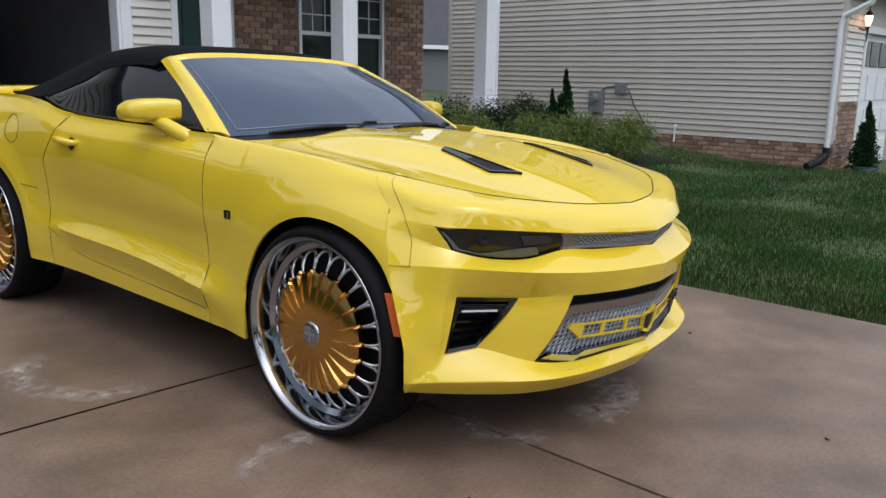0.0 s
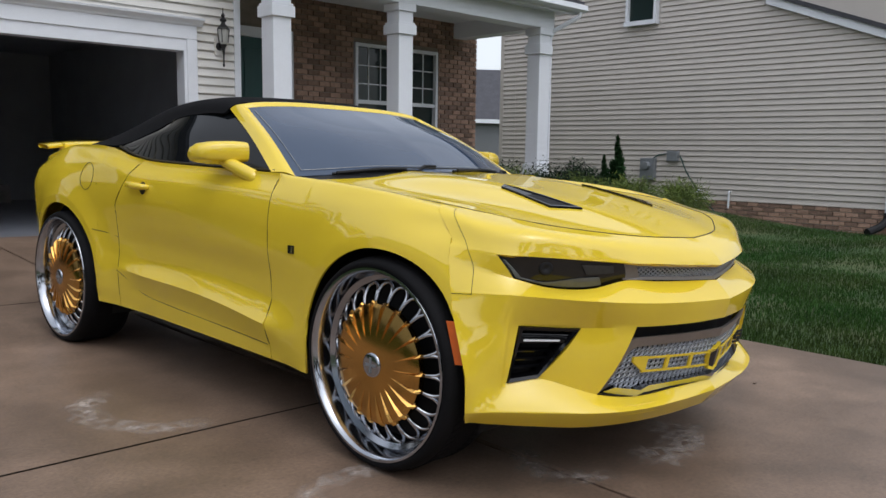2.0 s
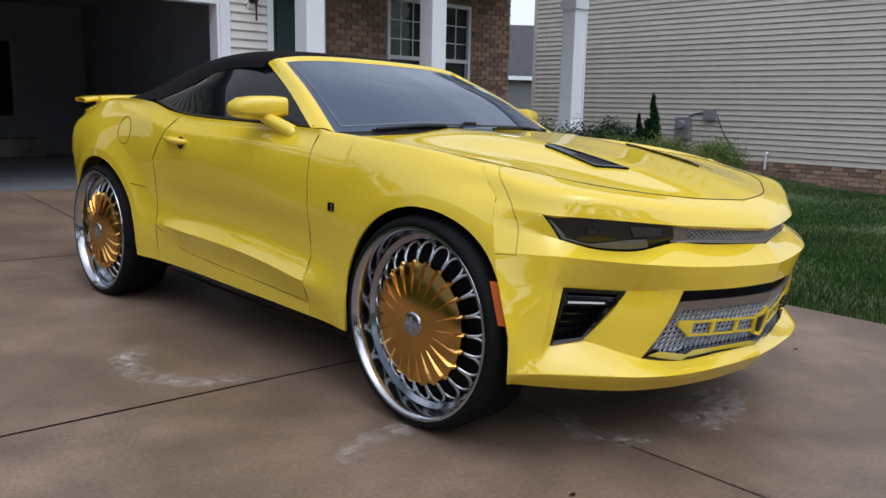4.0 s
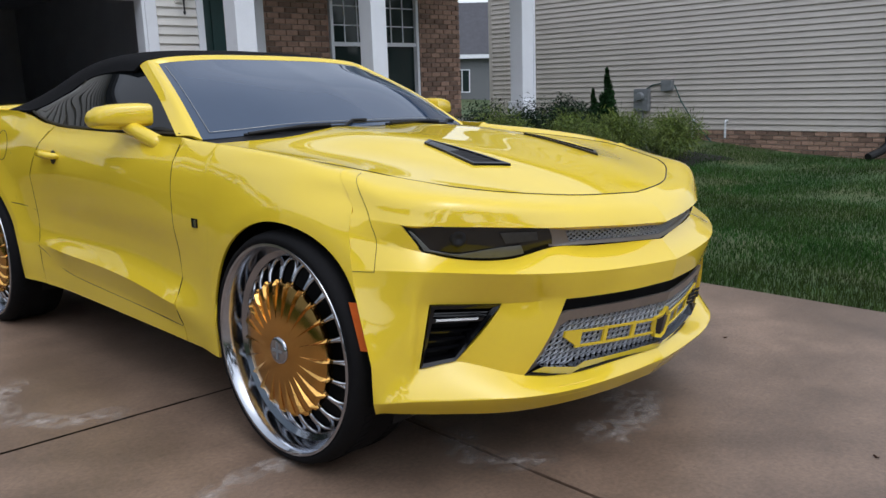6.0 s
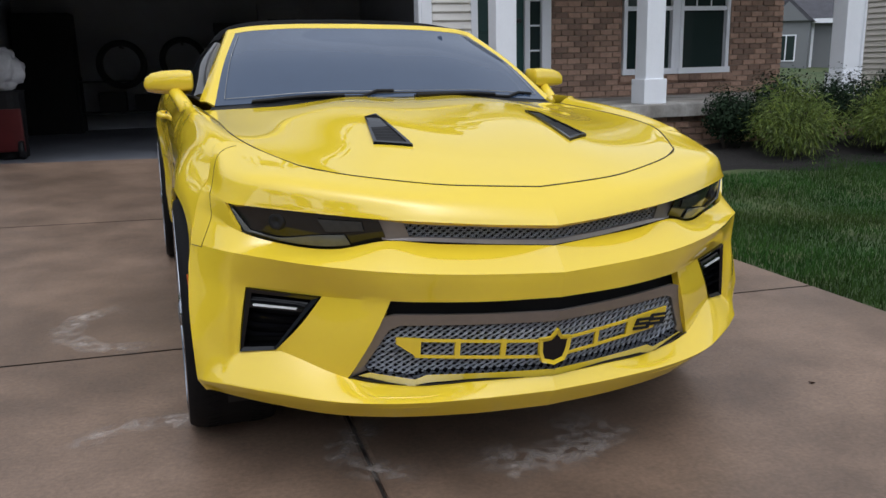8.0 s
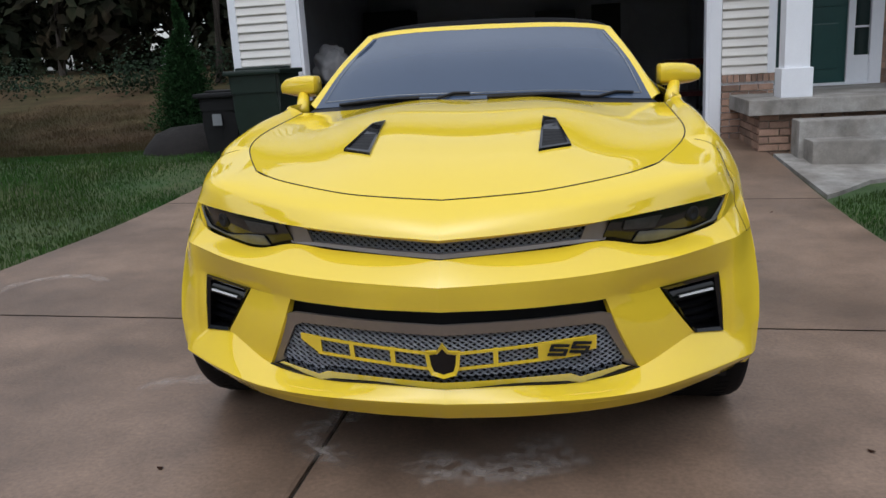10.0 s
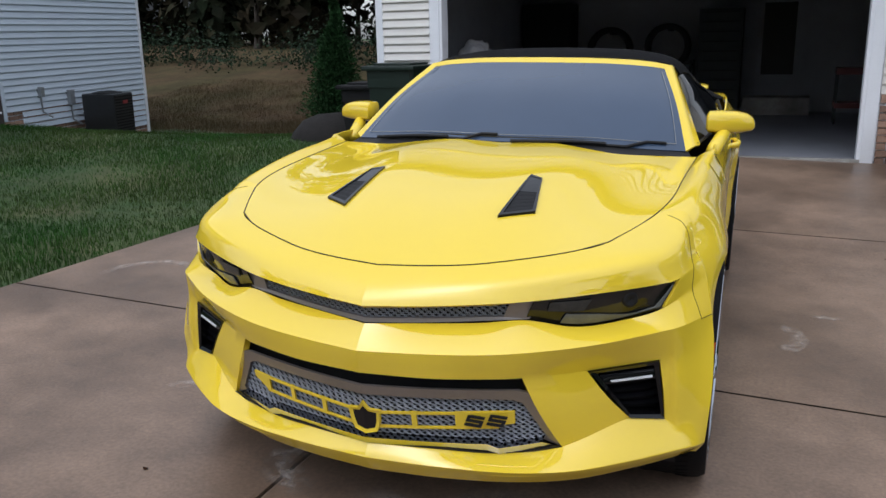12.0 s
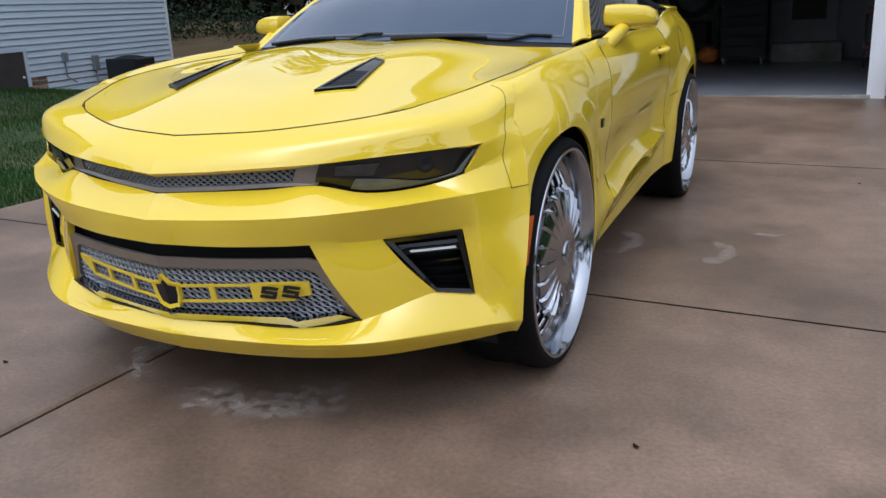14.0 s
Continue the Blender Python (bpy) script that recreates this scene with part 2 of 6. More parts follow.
DU, DV = (-3.36, -0.44, 2.36), (-14.0, -2.25, 0.83, 3.95, 7.12)
G = 0.008
drive = empty("driveway", FLAT, "reddish tan broom-finished concrete driveway with tooled joints and lime stains", "driveway", kind="structure")
for a, b in zip(DU, DU[1:]):
    for c, d in zip(DV, DV[1:]):
        bm = bmesh.new()
        n = max(2, int((d - c) / 0.35))
        top = []
        for i in range(n + 1):
            v = c + G + (d - c - 2 * G) * i / n
            top.append([bm.verts.new((u, v, drive_z(u, v) - dz)) for u, dz in ((a + G, 0.13), (a + G, 0.006), (a + G + 0.012, 0), ((a + b) / 2, 0), (b - G - 0.012, 0), (b - G, 0.006), (b - G, 0.13))])
        for p, q in zip(top, top[1:]):
            for i in range(6):
                bm.faces.new((p[i], p[i + 1], q[i + 1], q[i]))
        part("slab", bm, CONCRETE, drive)
bm = bmesh.new()
for i in range(24):
    v0, v1 = -14 + 21.1 * i / 24, -14 + 21.1 * (i + 1) / 24
    vs = [bm.verts.new((u, v, drive_z(u, v) - 0.02)) for u, v in ((DU[0], v0), (DU[2], v0), (DU[2], v1), (DU[0], v1))]
    bm.faces.new(vs)
part("joint_filler", bm, JOINT, drive, "dark recessed joint filler")


def stain(u, v, r0, r1, a0, a1, seed, wide=0.04):
    """Chalky arc left by water on the slab: one thin sheet that fades out to its rim."""
    verts, faces, fade = [], [], []
    n, m = 40, 8
    for i in range(n + 1):
        a = a0 + (a1 - a0) * i / n
        r = r0 + (r1 - r0) * i / n + wide * .5 * noise.noise((a * 2.5, seed, 0))
        for k in range(m + 1):
            q = 2 * k / m - 1
            rr = r + q * wide * 2.2 * (1 + .4 * noise.noise((a * 4, seed, 5)))
            pu, pv = u + rr * math.cos(a), v + rr * math.sin(a)
            verts.append((pu, pv, drive_z(pu, pv) + 0.0012 + 0.0001 * (seed % 9)))
            fade.append((1 - abs(q)) ** .8 * min(1, 6 * i / n, 6 * (n - i) / n) * (.75 + .8 * noise.noise((a * 3, seed, 9))))
    for i in range(n):
        for k in range(m):
            p = i * (m + 1) + k
            faces.append((p, p + 1, p + m + 2, p + m + 1))
    me = bpy.data.meshes.new("lime_stain")
    me.from_pydata(verts, [], faces)
    at = me.attributes.new("fade", "FLOAT", "POINT")
    at.data.foreach_set("value", fade)
    me.materials.append(STAIN)
    ob = new("lime_stain", me)
    ob.parent = drive
    tagged(ob, "chalky white lime stain")


stain(-1.17, 1.27, 0.34, 0.36, 1.9, 4.9, 1, 0.04)
stain(1.02, 1.62, 0.24, 0.28, -0.8, 1.0, 2, 0.025)
stain(1.42, 2.02, 0.05, 0.04, 0.0, 3.0, 7, 0.02)
stain(0.55, 1.68, 0.28, 0.26, -1.0, 1.0, 5, 0.025)
stain(-2.72, 1.30, 0.33, 0.26, 0.4, 3.6, 3, 0.025)
stain(0.05, -0.36, 0.20, 0.26, -2.6, 0.3, 4, 0.05)
stain(-0.34, -0.36, 0.15, 0.18, 1.4, 5.0, 8, 0.035)
stain(0.10, -0.20, 0.36, 0.42, -1.9, -0.6, 6, 0.03)
stain(-1.05, -0.25, 0.30, 0.35, 1.0, 2.6, 9, 0.03)


def grass(name, area, count, hmin, hmax, seed, keep=None, label="uneven green lawn grass", material=None, lift=0.0):
    R = random.Random(seed)
    verts, faces = [], []
    u0, u1, v0, v1 = area
    while len(faces) < count:
        u, v = R.uniform(u0, u1), R.uniform(v0, v1)
        if keep and not keep(u, v, R):
            continue
        z = ground_z(u, v) + lift
        dens = 0.5 + noise.noise((u * 0.9, v * 0.9, 3)) * 0.9
        if R.random() > dens + 0.45:
            continue
        h = R.uniform(hmin, hmax) * (0.6 + 0.7 * max(0, dens))
        a = R.uniform(0, 6.283)
        w = R.uniform(0.002, 0.0045)
        lean = R.uniform(0.1, 0.7) * h
        b = a + R.uniform(-1, 1)
        dx, dy = w * math.cos(a), w * math.sin(a)
        i = len(verts)
        mx, my = u + lean * 0.35 * math.cos(b), v + lean * 0.35 * math.sin(b)
        verts += [(u - dx, v - dy, z - 0.01), (u + dx, v + dy, z - 0.01), (mx + dx * 0.7, my + dy * 0.7, z + h * 0.65), (u + lean * math.cos(b), v + lean * math.sin(b), z + h), (mx - dx * 0.7, my - dy * 0.7, z + h * 0.65)]
        faces.append((i, i + 1, i + 2, i + 3, i + 4))
    me = bpy.data.meshes.new(name)
    me.from_pydata(verts, [], faces)
    me.materials.append(material or BLADE)
    ob = new(name, me)
    ob.matrix_basis = FLAT
    return tagged(ob, label, "grass", kind="stuff")


grass("lawn_grass", (2.39, 11.6, -3.5, 4.9), 150000, 0.026, 0.062, 11, lambda u, v, R: R.random() < 1.25 - 0.085 * u and not (v > 3.95 + 0.55 * min(1.0, (u - 2.39) / 0.8) and u < 5.2))
grass("lawn_grass", (-12.5, -3.38, -0.5, 11), 130000, 0.026, 0.06, 12, lambda u, v, R: R.random() < 1.3 + 0.085 * u)


# ---- siding and brick ----
REVEAL = 0.104


def siding(parent, material, runs, z0, z1, face, axis="u", out=-1, name="siding_board"):
    """Lapped vinyl boards. runs(z) gives the stretches [a, b] along the wall at that height. axis u: wall face at v=face, looking to out*v."""
    cache = {}
    n = int(round((z1 - z0) / REVEAL))
    for i in range(n):
        za = z0 + i * REVEAL
        for a, b in runs(za + REVEAL / 2):
            key = (round(b - a, 3))
            if key not in cache:
                prof = [(0, 0), (0.030, 0.0), (0.030, 0.006), (0.018, REVEAL * 0.5), (0.0185, REVEAL * 0.52), (0.011, REVEAL - 0.022), (0.001, REVEAL - 0.022), (0.001, REVEAL + 0.004), (0, REVEAL + 0.004)]
                bm = bmesh.new()
                if axis == "u":
                    prism(bm, [(out * p, q) for p, q in prof], "x", 0, b - a)
                else:
                    prism(bm, [(out * p, q) for p, q in prof], "y", 0, b - a)
                bmesh.ops.recalc_face_normals(bm, faces=bm.faces)
                me = bpy.data.meshes.new(name)
                bm.to_mesh(me)
                bm.free()
                me.materials.append(material)
                cache[key] = me
            ob = new(name, cache[key])
            ob.parent = parent
            ob.location = (a, face, za) if axis == "u" else (face, a, za)


def bricks(parent, rect, face, axis="u", out=-1, holes=(), loose=0, course=0.0794, length=0.205, seed=1, depth=0.02):
    """Running-bond bricks, proud of a mortar wall. The first `loose` of them are pieces of their own; the rest are one mesh."""
    a0, a1, z0, z1 = rect
    R = random.Random(seed)
    j = 0.010
    rest_v, rest_f = [], []
    shared = None
    made = 0
    for r in range(int(round((z1 - z0) / course))):
        za = z0 + r * course
        x = a0 - (length / 2 if r % 2 else 0)
        while x < a1 - 0.01:
            p, q = max(a0, x) + j / 2, min(a1, x + length) - j / 2
            x += length
            if q - p < 0.03 or any(p < h[1] and q > h[0] and za + course > h[2] + 0.01 and za < h[3] - 0.01 for h in holes):
                pieces = []
                for h in holes:
                    if p < h[1] and q > h[0] and za + course > h[2] + 0.01 and za < h[3] - 0.01:
                        if p < h[0] - 0.04:
                            pieces.append((p, h[0] - j / 2))
                        if q > h[1] + 0.04:
                            pieces.append((h[1] + j / 2, q))
                full = False
            else:
                pieces, full = [(p, q)], abs(q - p - (length - j)) < 1e-4
            for p2, q2 in pieces:
                d = depth * R.uniform(0.75, 1.0)
                if full and made < loose:
                    if shared is None:
                        bm = boxbm(0, length - j, min(0, out * depth), max(0, out * depth), 0, course - j) if axis == "u" else boxbm(min(0, out * depth), max(0, out * depth), 0, length - j, 0, course - j)
                        es = [e for e in bm.edges if all(abs((v.co.y if axis == "u" else v.co.x) - out * depth) < 1e-5 for v in e.verts)]
                        bmesh.ops.bevel(bm, geom=es, offset=0.004, segments=1, affect="EDGES")
                        bmesh.ops.recalc_face_normals(bm, faces=bm.faces)
                        shared = bpy.data.meshes.new("brick")
                        bm.to_mesh(shared)
                        bm.free()
                        shared.materials.append(BRICK)
                    ob = new("brick", shared)
                    ob.parent = parent
                    o = out * (d - depth)
                    ob.location = (p2, face + o, za + j / 2) if axis == "u" else (face + o, p2, za + j / 2)
                    made += 1
                else:
                    f0, f1 = face, face + out * d
                    i = len(rest_v)
                    for f, e in ((f0, 0), (f1, 0.003)):
                        for s, z in ((p2 + e, za + j / 2 + e), (q2 - e, za + j / 2 + e), (q2 - e, za + course - j / 2 - e), (p2 + e, za + course - j / 2 - e)):
                            rest_v.append((s, f, z) if axis == "u" else (f, s, z))
                    rest_f += [(i + 4, i + 5, i + 6, i + 7)] + [(i + k, i + (k + 1) % 4, i + 4 + (k + 1) % 4, i + 4 + k) for k in range(4)]
    if rest_f:
        me = bpy.data.meshes.new("brickwork")
        me.from_pydata(rest_v, [], rest_f)
        bm = bmesh.new()
        bm.from_mesh(me)
        bmesh.ops.recalc_face_normals(bm, faces=bm.faces)
        bm.to_mesh(me)
        bm.free()
        me.materials.append(BRICKJ)
        ob = new("brickwork", me)
        ob.parent = parent
        tagged(ob, kind="stuff")


def wall_box(name, m, boxes, material, label, parent=None):
    bm = bmesh.new()
    for b in boxes:
        box(bm, *b)
    return mesh_ob(name, bm, material, m, parent, label=label, category="wall", kind="structure")


# ---- the house with the garage ----
GF = 7.1          # face of the garage front
OL, OR, OT = -3.0, 1.9, 2.34      # garage opening
FL = 0.18         # garage floor
wall_front = wall_box("wall_front", SITE, [(-3.88, OL, GF, GF + 0.18, -0.3, 4.5), (OR, 2.62, GF, GF + 0.18, -0.3, 4.5), (OL, OR, GF, GF + 0.18, OT, 4.5)], WHITE, "garage front wall with cream lapped vinyl siding")


def front_runs(z):
    if z < OT + 0.32:
        return [(-3.80, OL - 0.14)] + ([(OR + 0.14, 2.54)] if z > 0.89 else [])
    return [(-3.80, 2.54)]


siding(wall_front, SIDING_CREAM, front_runs, 0.89 - 6 * REVEAL, 4.45, GF)
bricks(wall_front, (OR + 0.14, 2.62, -0.1, 0.80), GF, loose=60, seed=3, depth=0.03)
bm = bmesh.new()
for i in range(9):
    x = OR + 0.145 + i * 0.065
    box(bm, x, x + 0.055, GF - 0.04, GF, 0.80, 0.885, 0.004)
part("brick_soldier_course", bm, BRICKJ, wall_front)
for a, b, nm in ((2.54, 2.63, "corner_trim"), (-3.9, -3.80, "corner_trim")):
    part(nm, boxbm(a, b, GF - 0.03, GF + 0.02, 0.89 if a > 0 else -0.2, 4.48, 0.006), WHITE, wall_front)
door_trim = empty("trim", SITE, "white painted garage door casing with cornice", "trim", kind="structure")
for a, b in ((OL - 0.13, OL), (OR, OR + 0.13)):
    part("casing", boxbm(a, b, GF - 0.045, GF + 0.02, 0.10, OT + 0.11, 0.005), WHITE, door_trim)
part("head_casing", boxbm(OL - 0.13, OR + 0.13, GF - 0.047, GF + 0.02, OT + 0.11, OT + 0.27, 0.005), WHITE, door_trim)
bm = bmesh.new()
prism(bm, [(GF, OT + 0.27), (GF - 0.06, OT + 0.27), (GF - 0.07, OT + 0.29), (GF - 0.09, OT + 0.31), (GF - 0.12, OT + 0.335), (GF - 0.125, OT + 0.36), (GF, OT + 0.37)], "x", OL - 0.2, OR + 0.2)
part("cornice", bm, WHITE, door_trim)
for a, b in ((OL, OL + 0.035), (OR - 0.035, OR)):
    part("jamb", boxbm(a, b, GF - 0.03, GF + 0.17, 0.12, OT, 0.004), WHITE, door_trim)
part("jamb_head", boxbm(OL, OR, GF - 0.03, GF + 0.17, OT - 0.03, OT + 0.11), WHITE, door_trim)

for side, b in (("west", (-3.88, -3.7, GF + 0.18, 13.4, -0.3, 2.9)), ("east", (2.45, 2.62, GF + 0.18, 13.4, -0.3, 2.9)), ("back", (-3.88, 2.62, 13.4, 13.6, -0.3, 2.9))):
    wall_box("wall_garage_" + side, SITE, [b], DRYWALL, "unlit grey garage wall")
mesh_ob("ceiling", boxbm(-3.88, 2.62, GF + 0.18, 13.6, 2.75, 2.9), DRYWALL, SITE, label="dark garage ceiling", category="ceiling", kind="structure")
mesh_ob("floor", boxbm(-3.7, 2.45, GF - 0.02, 13.4, 0.0, FL, 0.004), GARAGEFLOOR, SITE, label="smooth grey garage floor slab", category="floor", kind="structure")
mesh_ob("door_sill", boxbm(OL, OR, GF - 0.06, GF + 0.03, 0.05, FL + 0.012, 0.004), GREYCON, SITE, label="pale worn concrete sill of the garage", category="sill", kind="structure")
# upper storey and roof
wall_box("wall_upper", SITE, [(2.62, 8.0, 8.3, 8.5, 3.4, 4.4), (-3.88, -3.7, 7.28, 16, 2.9, 4.5), (2.45, 2.62, 7.28, 16, 3.6, 4.5), (7.8, 7.98, 8.32, 16, -0.4, 3.5), (-3.88, 8.0, 15.8, 16, -0.4, 3.5)], SIDING_CREAM, "cream house walls under the eaves")
bm = bmesh.new()
prism(bm, [(6.7, 4.42), (6.7, 4.56), (11.8, 6.3), (17, 4.56), (17, 4.42)], "x", -4.2, 2.75)
prism(bm, [(8.45, 4.36), (8.45, 4.48), (11.8, 5.6), (17, 3.86), (17, 3.74)], "x", 2.76, 8.3)
mesh_ob("roof", bm, SHINGLE, SITE, label="dark grey shingled house roof", category="roof", kind="structure")

# porch
BF, PF, PH = 8.1, 6.25, 0.66     # brick face, post line, porch floor
WU = (5.22, 7.06, 0.99, 2.84)    # window hole
DH = (2.72, 4.06, PH, 2.84)      # door hole
wall_porch = wall_box("wall_porch", SITE, [(2.62, DH[0], BF, BF + 0.2, -0.4, 3.6), (DH[1], WU[0], BF, BF + 0.2, -0.4, 3.6), (DH[0], DH[1], BF, BF + 0.2, DH[3], 3.6), (DH[0], DH[1], BF, BF + 0.2, -0.4, PH),
                                             (WU[0], WU[1], BF, BF + 0.2, -0.4, WU[2]), (WU[0], WU[1], BF, BF + 0.2, WU[3], 3.6), (WU[1], 8.0, BF, BF + 0.2, -0.4, 3.6)], MORTAR, "brown brick porch wall with mortar joints")
bricks(wall_porch, (DH[1] - 0.02, 8.02, -0.2, 3.4), BF, holes=(WU,), loose=300, seed=5)
wall_box("wall_garage_return", SITE, [(2.44, 2.62, GF + 0.18, BF + 0.2, -0.3, 3.6)], SIDING_CREAM, "cream return wall beside the porch")
porch = empty("porch", SITE, "raised concrete porch slab on a brown brick base", "porch", kind="structure")
part("slab", boxbm(2.13, 8.3, 5.93, BF, PH - 0.16, PH, 0.015), GREYCON, porch, "weathered grey concrete slab")
part("base", boxbm(2.27, 8.2, 6.05, BF, -0.4, PH - 0.16), MORTAR, porch)
bricks(porch, (2.25, 8.2, -0.2, PH - 0.17), 6.05, seed=6, loose=40, depth=0.025)
bricks(porch, (6.05, GF, -0.1, PH - 0.17), 2.27, axis="v", seed=7, loose=20, depth=0.025)
front_steps = empty("porch_steps", SITE, "two grey weathered concrete porch steps", "steps", kind="structure")
part("step", boxbm(2.55, 4.3, 5.62, 5.93, -0.1, 0.46, 0.015), GREYCON, front_steps)
part("step", boxbm(2.6, 4.3, 5.30, 5.62, -0.1, 0.29, 0.015), GREYCON, front_steps)
walkway = empty("walkway", FLAT, "curved grey concrete front walk", "walkway", kind="structure")
bm = bmesh.new()
inner = [(2.40, 4.05), (2.55, 4.2), (2.9, 4.6), (3.5, 4.85), (4.5, 4.95)]
outer = [(2.38, 5.9), (2.5, 5.9), (2.9, 5.9), (3.5, 5.9), (4.5, 5.9)]
va = [bm.verts.new((u, v, drive_z(u, v) + 0.004)) for u, v in inner]
vb = [bm.verts.new((u, v, drive_z(u, v) + 0.004)) for u, v in outer]
for i in range(4):
    bm.faces.new((va[i], va[i + 1], vb[i + 1], vb[i]))
geo = bmesh.ops.extrude_face_region(bm, geom=bm.faces[:])
bmesh.ops.translate(bm, vec=(0, 0, -0.1), verts=[g for g in geo["geom"] if isinstance(g, bmesh.types.BMVert)])
part("slab", bm, GREYCON, walkway)


def porch_post():
    ob = empty("porch_post", SITE, "square white boxed porch post with plinth and banded capital", "post", "porch posts")
    w = 0.125
    part("shaft", boxbm(-w, w, -w, w, PH, 3.1, 0.006), WHITE, ob)
    part("plinth", boxbm(-w - 0.03, w + 0.03, -w - 0.03, w + 0.03, PH, PH + 0.30, 0.008), WHITE, ob)
    bm = bmesh.new()
    for s, z0, z1 in ((0.035, 2.70, 2.83), (0.02, 2.83, 2.86), (0.03, 3.0, 3.1)):
        box(bm, -w - s, w + s, -w - s, w + s, z0, z1, 0.008)
    part("capital", bm, WHITE, ob)
    return ob


p = porch_post()
p.matrix_basis = SITE @ pose(2.63, PF, 0)
copy_thing(p, SITE @ pose(4.57, PF, 0))
copy_thing(p, SITE @ pose(7.52, PF, 0))
proof = empty("porch_roof", SITE, "white porch beam and soffit under a shingled lean-to roof", "roof", kind="structure")
part("beam", boxbm(2.4, 7.72, PF - 0.15, PF + 0.15, 3.1, 3.36, 0.006), WHITE, proof)
part("beam", boxbm(7.42, 7.72, PF + 0.15, BF, 3.1, 3.36, 0.006), WHITE, proof)
part("soffit", boxbm(2.4, 7.9, 5.95, BF, 3.36, 3.40), WHITE, proof)
part("fascia", boxbm(2.3, 8.0, 5.86, 5.95, 3.34, 3.52, 0.005), WHITE, proof)
bm = bmesh.new()
prism(bm, [(5.86, 3.50), (5.74, 3.48), (5.73, 3.40), (5.78, 3.37), (5.86, 3.37)], "x", 2.2, 8.1)
part("gutter", bm, WHITE, proof)
bm = bmesh.new()
prism(bm, [(5.8, 3.5), (5.8, 3.54), (8.45, 4.55), (8.45, 4.51)], "x", 2.3, 8.1)
part("roof_deck", bm, SHINGLE, proof, "dark shingles")
bm = bmesh.new()
for r in range(12):
    for k in range(20):
        u = 2.3 + k * 0.29 + (0.145 if r % 2 else 0)
        v0 = 5.8 + r * 0.14
        z0 = 3.545 + r * 0.14 * 1.01 / 2.65
        vs = [bm.verts.new(c) for c in ((u, v0, z0 + 0.008), (min(u + 0.28, 8.1), v0, z0 + 0.008), (min(u + 0.28, 8.1), v0 + 0.16, z0 + 0.068), (u, v0 + 0.16, z0 + 0.068))]
        bm.faces.new(vs)
tagged(part("shingles", bm, SHINGLE, proof), kind="stuff")
dsp = empty("downspout", SITE, "white square metal downspout beside the porch post", "downspout")
bm = tube(bmesh.new(), [(8.0, 5.8, 3.4), (7.98, 5.82, 3.3), (7.72, 6.12, 3.08), (7.69, 6.16, 2.95), (7.69, 6.16, 0.4)], 0.04, 6)
part("pipe", bm, WHITE, dsp)


def sash_window(name, m, w, h, cols, label, material=WHITE, grilles="top", kind="structure"):
    """Double-hung window, origin at the lower left outer corner, looking to -y."""
    ob = empty(name, m, label, "window", kind=kind)
    f = 0.055
    bm = bmesh.new()
    box(bm, 0, f, -0.03, 0.10, 0, h)
    box(bm, w - f, w, -0.03, 0.10, 0, h)
    box(bm, f, w - f, -0.03, 0.10, h - f, h)
    box(bm, -0.02, w + 0.02, -0.05, 0.10, -0.03, f)
    box(bm, f, w - f, -0.015, 0.06, h / 2 - 0.03, h / 2 + 0.03)
    part("window_frame", bm, material, ob)
    part("pane", boxbm(f, w - f, 0.035, 0.045, h / 2, h - f), DARKGLASS, ob, "dark reflecting glass")
    part("pane", boxbm(f, w - f, 0.055, 0.065, f, h / 2), DARKGLASS, ob, "dark reflecting glass")
    bm = bmesh.new()
    z0, z1 = h / 2, h - f
    for c in range(1, cols):
        x = f + (w - 2 * f) * c / cols
        box(bm, x - 0.008, x + 0.008, 0.022, 0.036, z0, z1)
    for r in (1, 2):
        z = z0 + (z1 - z0) * r / 3
        box(bm, f, w - f, 0.024, 0.0355, z - 0.008, z + 0.008)
    part("grille_bars", bm, material, ob)
    return ob


sash_window("window_1", SITE @ pose(5.24, BF, 1.0), 0.86, 1.83, 3, "white double-hung porch window with grid over dark glass")
sash_window("window_2", SITE @ pose(6.18, BF, 1.0), 0.86, 1.83, 3, "white double-hung porch window with grid over dark glass")
mesh_ob("trim", boxbm(6.10, 6.18, BF - 0.02, BF + 0.12, 0.97, 2.86), WHITE, SITE, label="white mullion between two porch windows", category="trim", kind="structure")
bm = bmesh.new()
for i in range(10):
    x = 5.18 + i * 0.195
    box(bm, x, x + 0.185, BF - 0.06, BF, 0.87, 0.96, 0.006)
mesh_ob("window_sill", bm, BRICKJ, SITE, label="projecting brown brick window sill", category="sill", kind="structure")
door = empty("door_1", SITE, "dark green panelled front door with white frame and sidelight", "door", kind="structure")
part("door_leaf", boxbm(2.80, 3.68, BF + 0.02, BF + 0.07, PH + 0.03, 2.72), DOORGREEN, door, "dark green panelled leaf")
for z0, z1 in ((PH + 0.2, PH + 0.75), (PH + 0.95, 2.55)):
    for a in (2.9, 3.29):
        part("panel", boxbm(a, a + 0.29, BF + 0.005, BF + 0.03, z0, z1, 0.012), DOORGREEN, door)
part("lock", lathe(bmesh.new(), [(0.0, -0.05), (0.03, -0.045), (0.03, 0.02)], 12, "y", (3.6, BF, PH + 1.1)), BLACKMETAL, door, "black lock")
bm = bmesh.new()
box(bm, 2.70, 2.80, BF - 0.03, BF + 0.1, PH, 2.86)
box(bm, 3.68, 3.76, BF - 0.03, BF + 0.1, PH, 2.72)
box(bm, 3.94, 4.08, BF - 0.04, BF + 0.1, PH, 2.86)
box(bm, 2.80, 3.94, BF - 0.035, BF + 0.1, 2.72, 2.86)
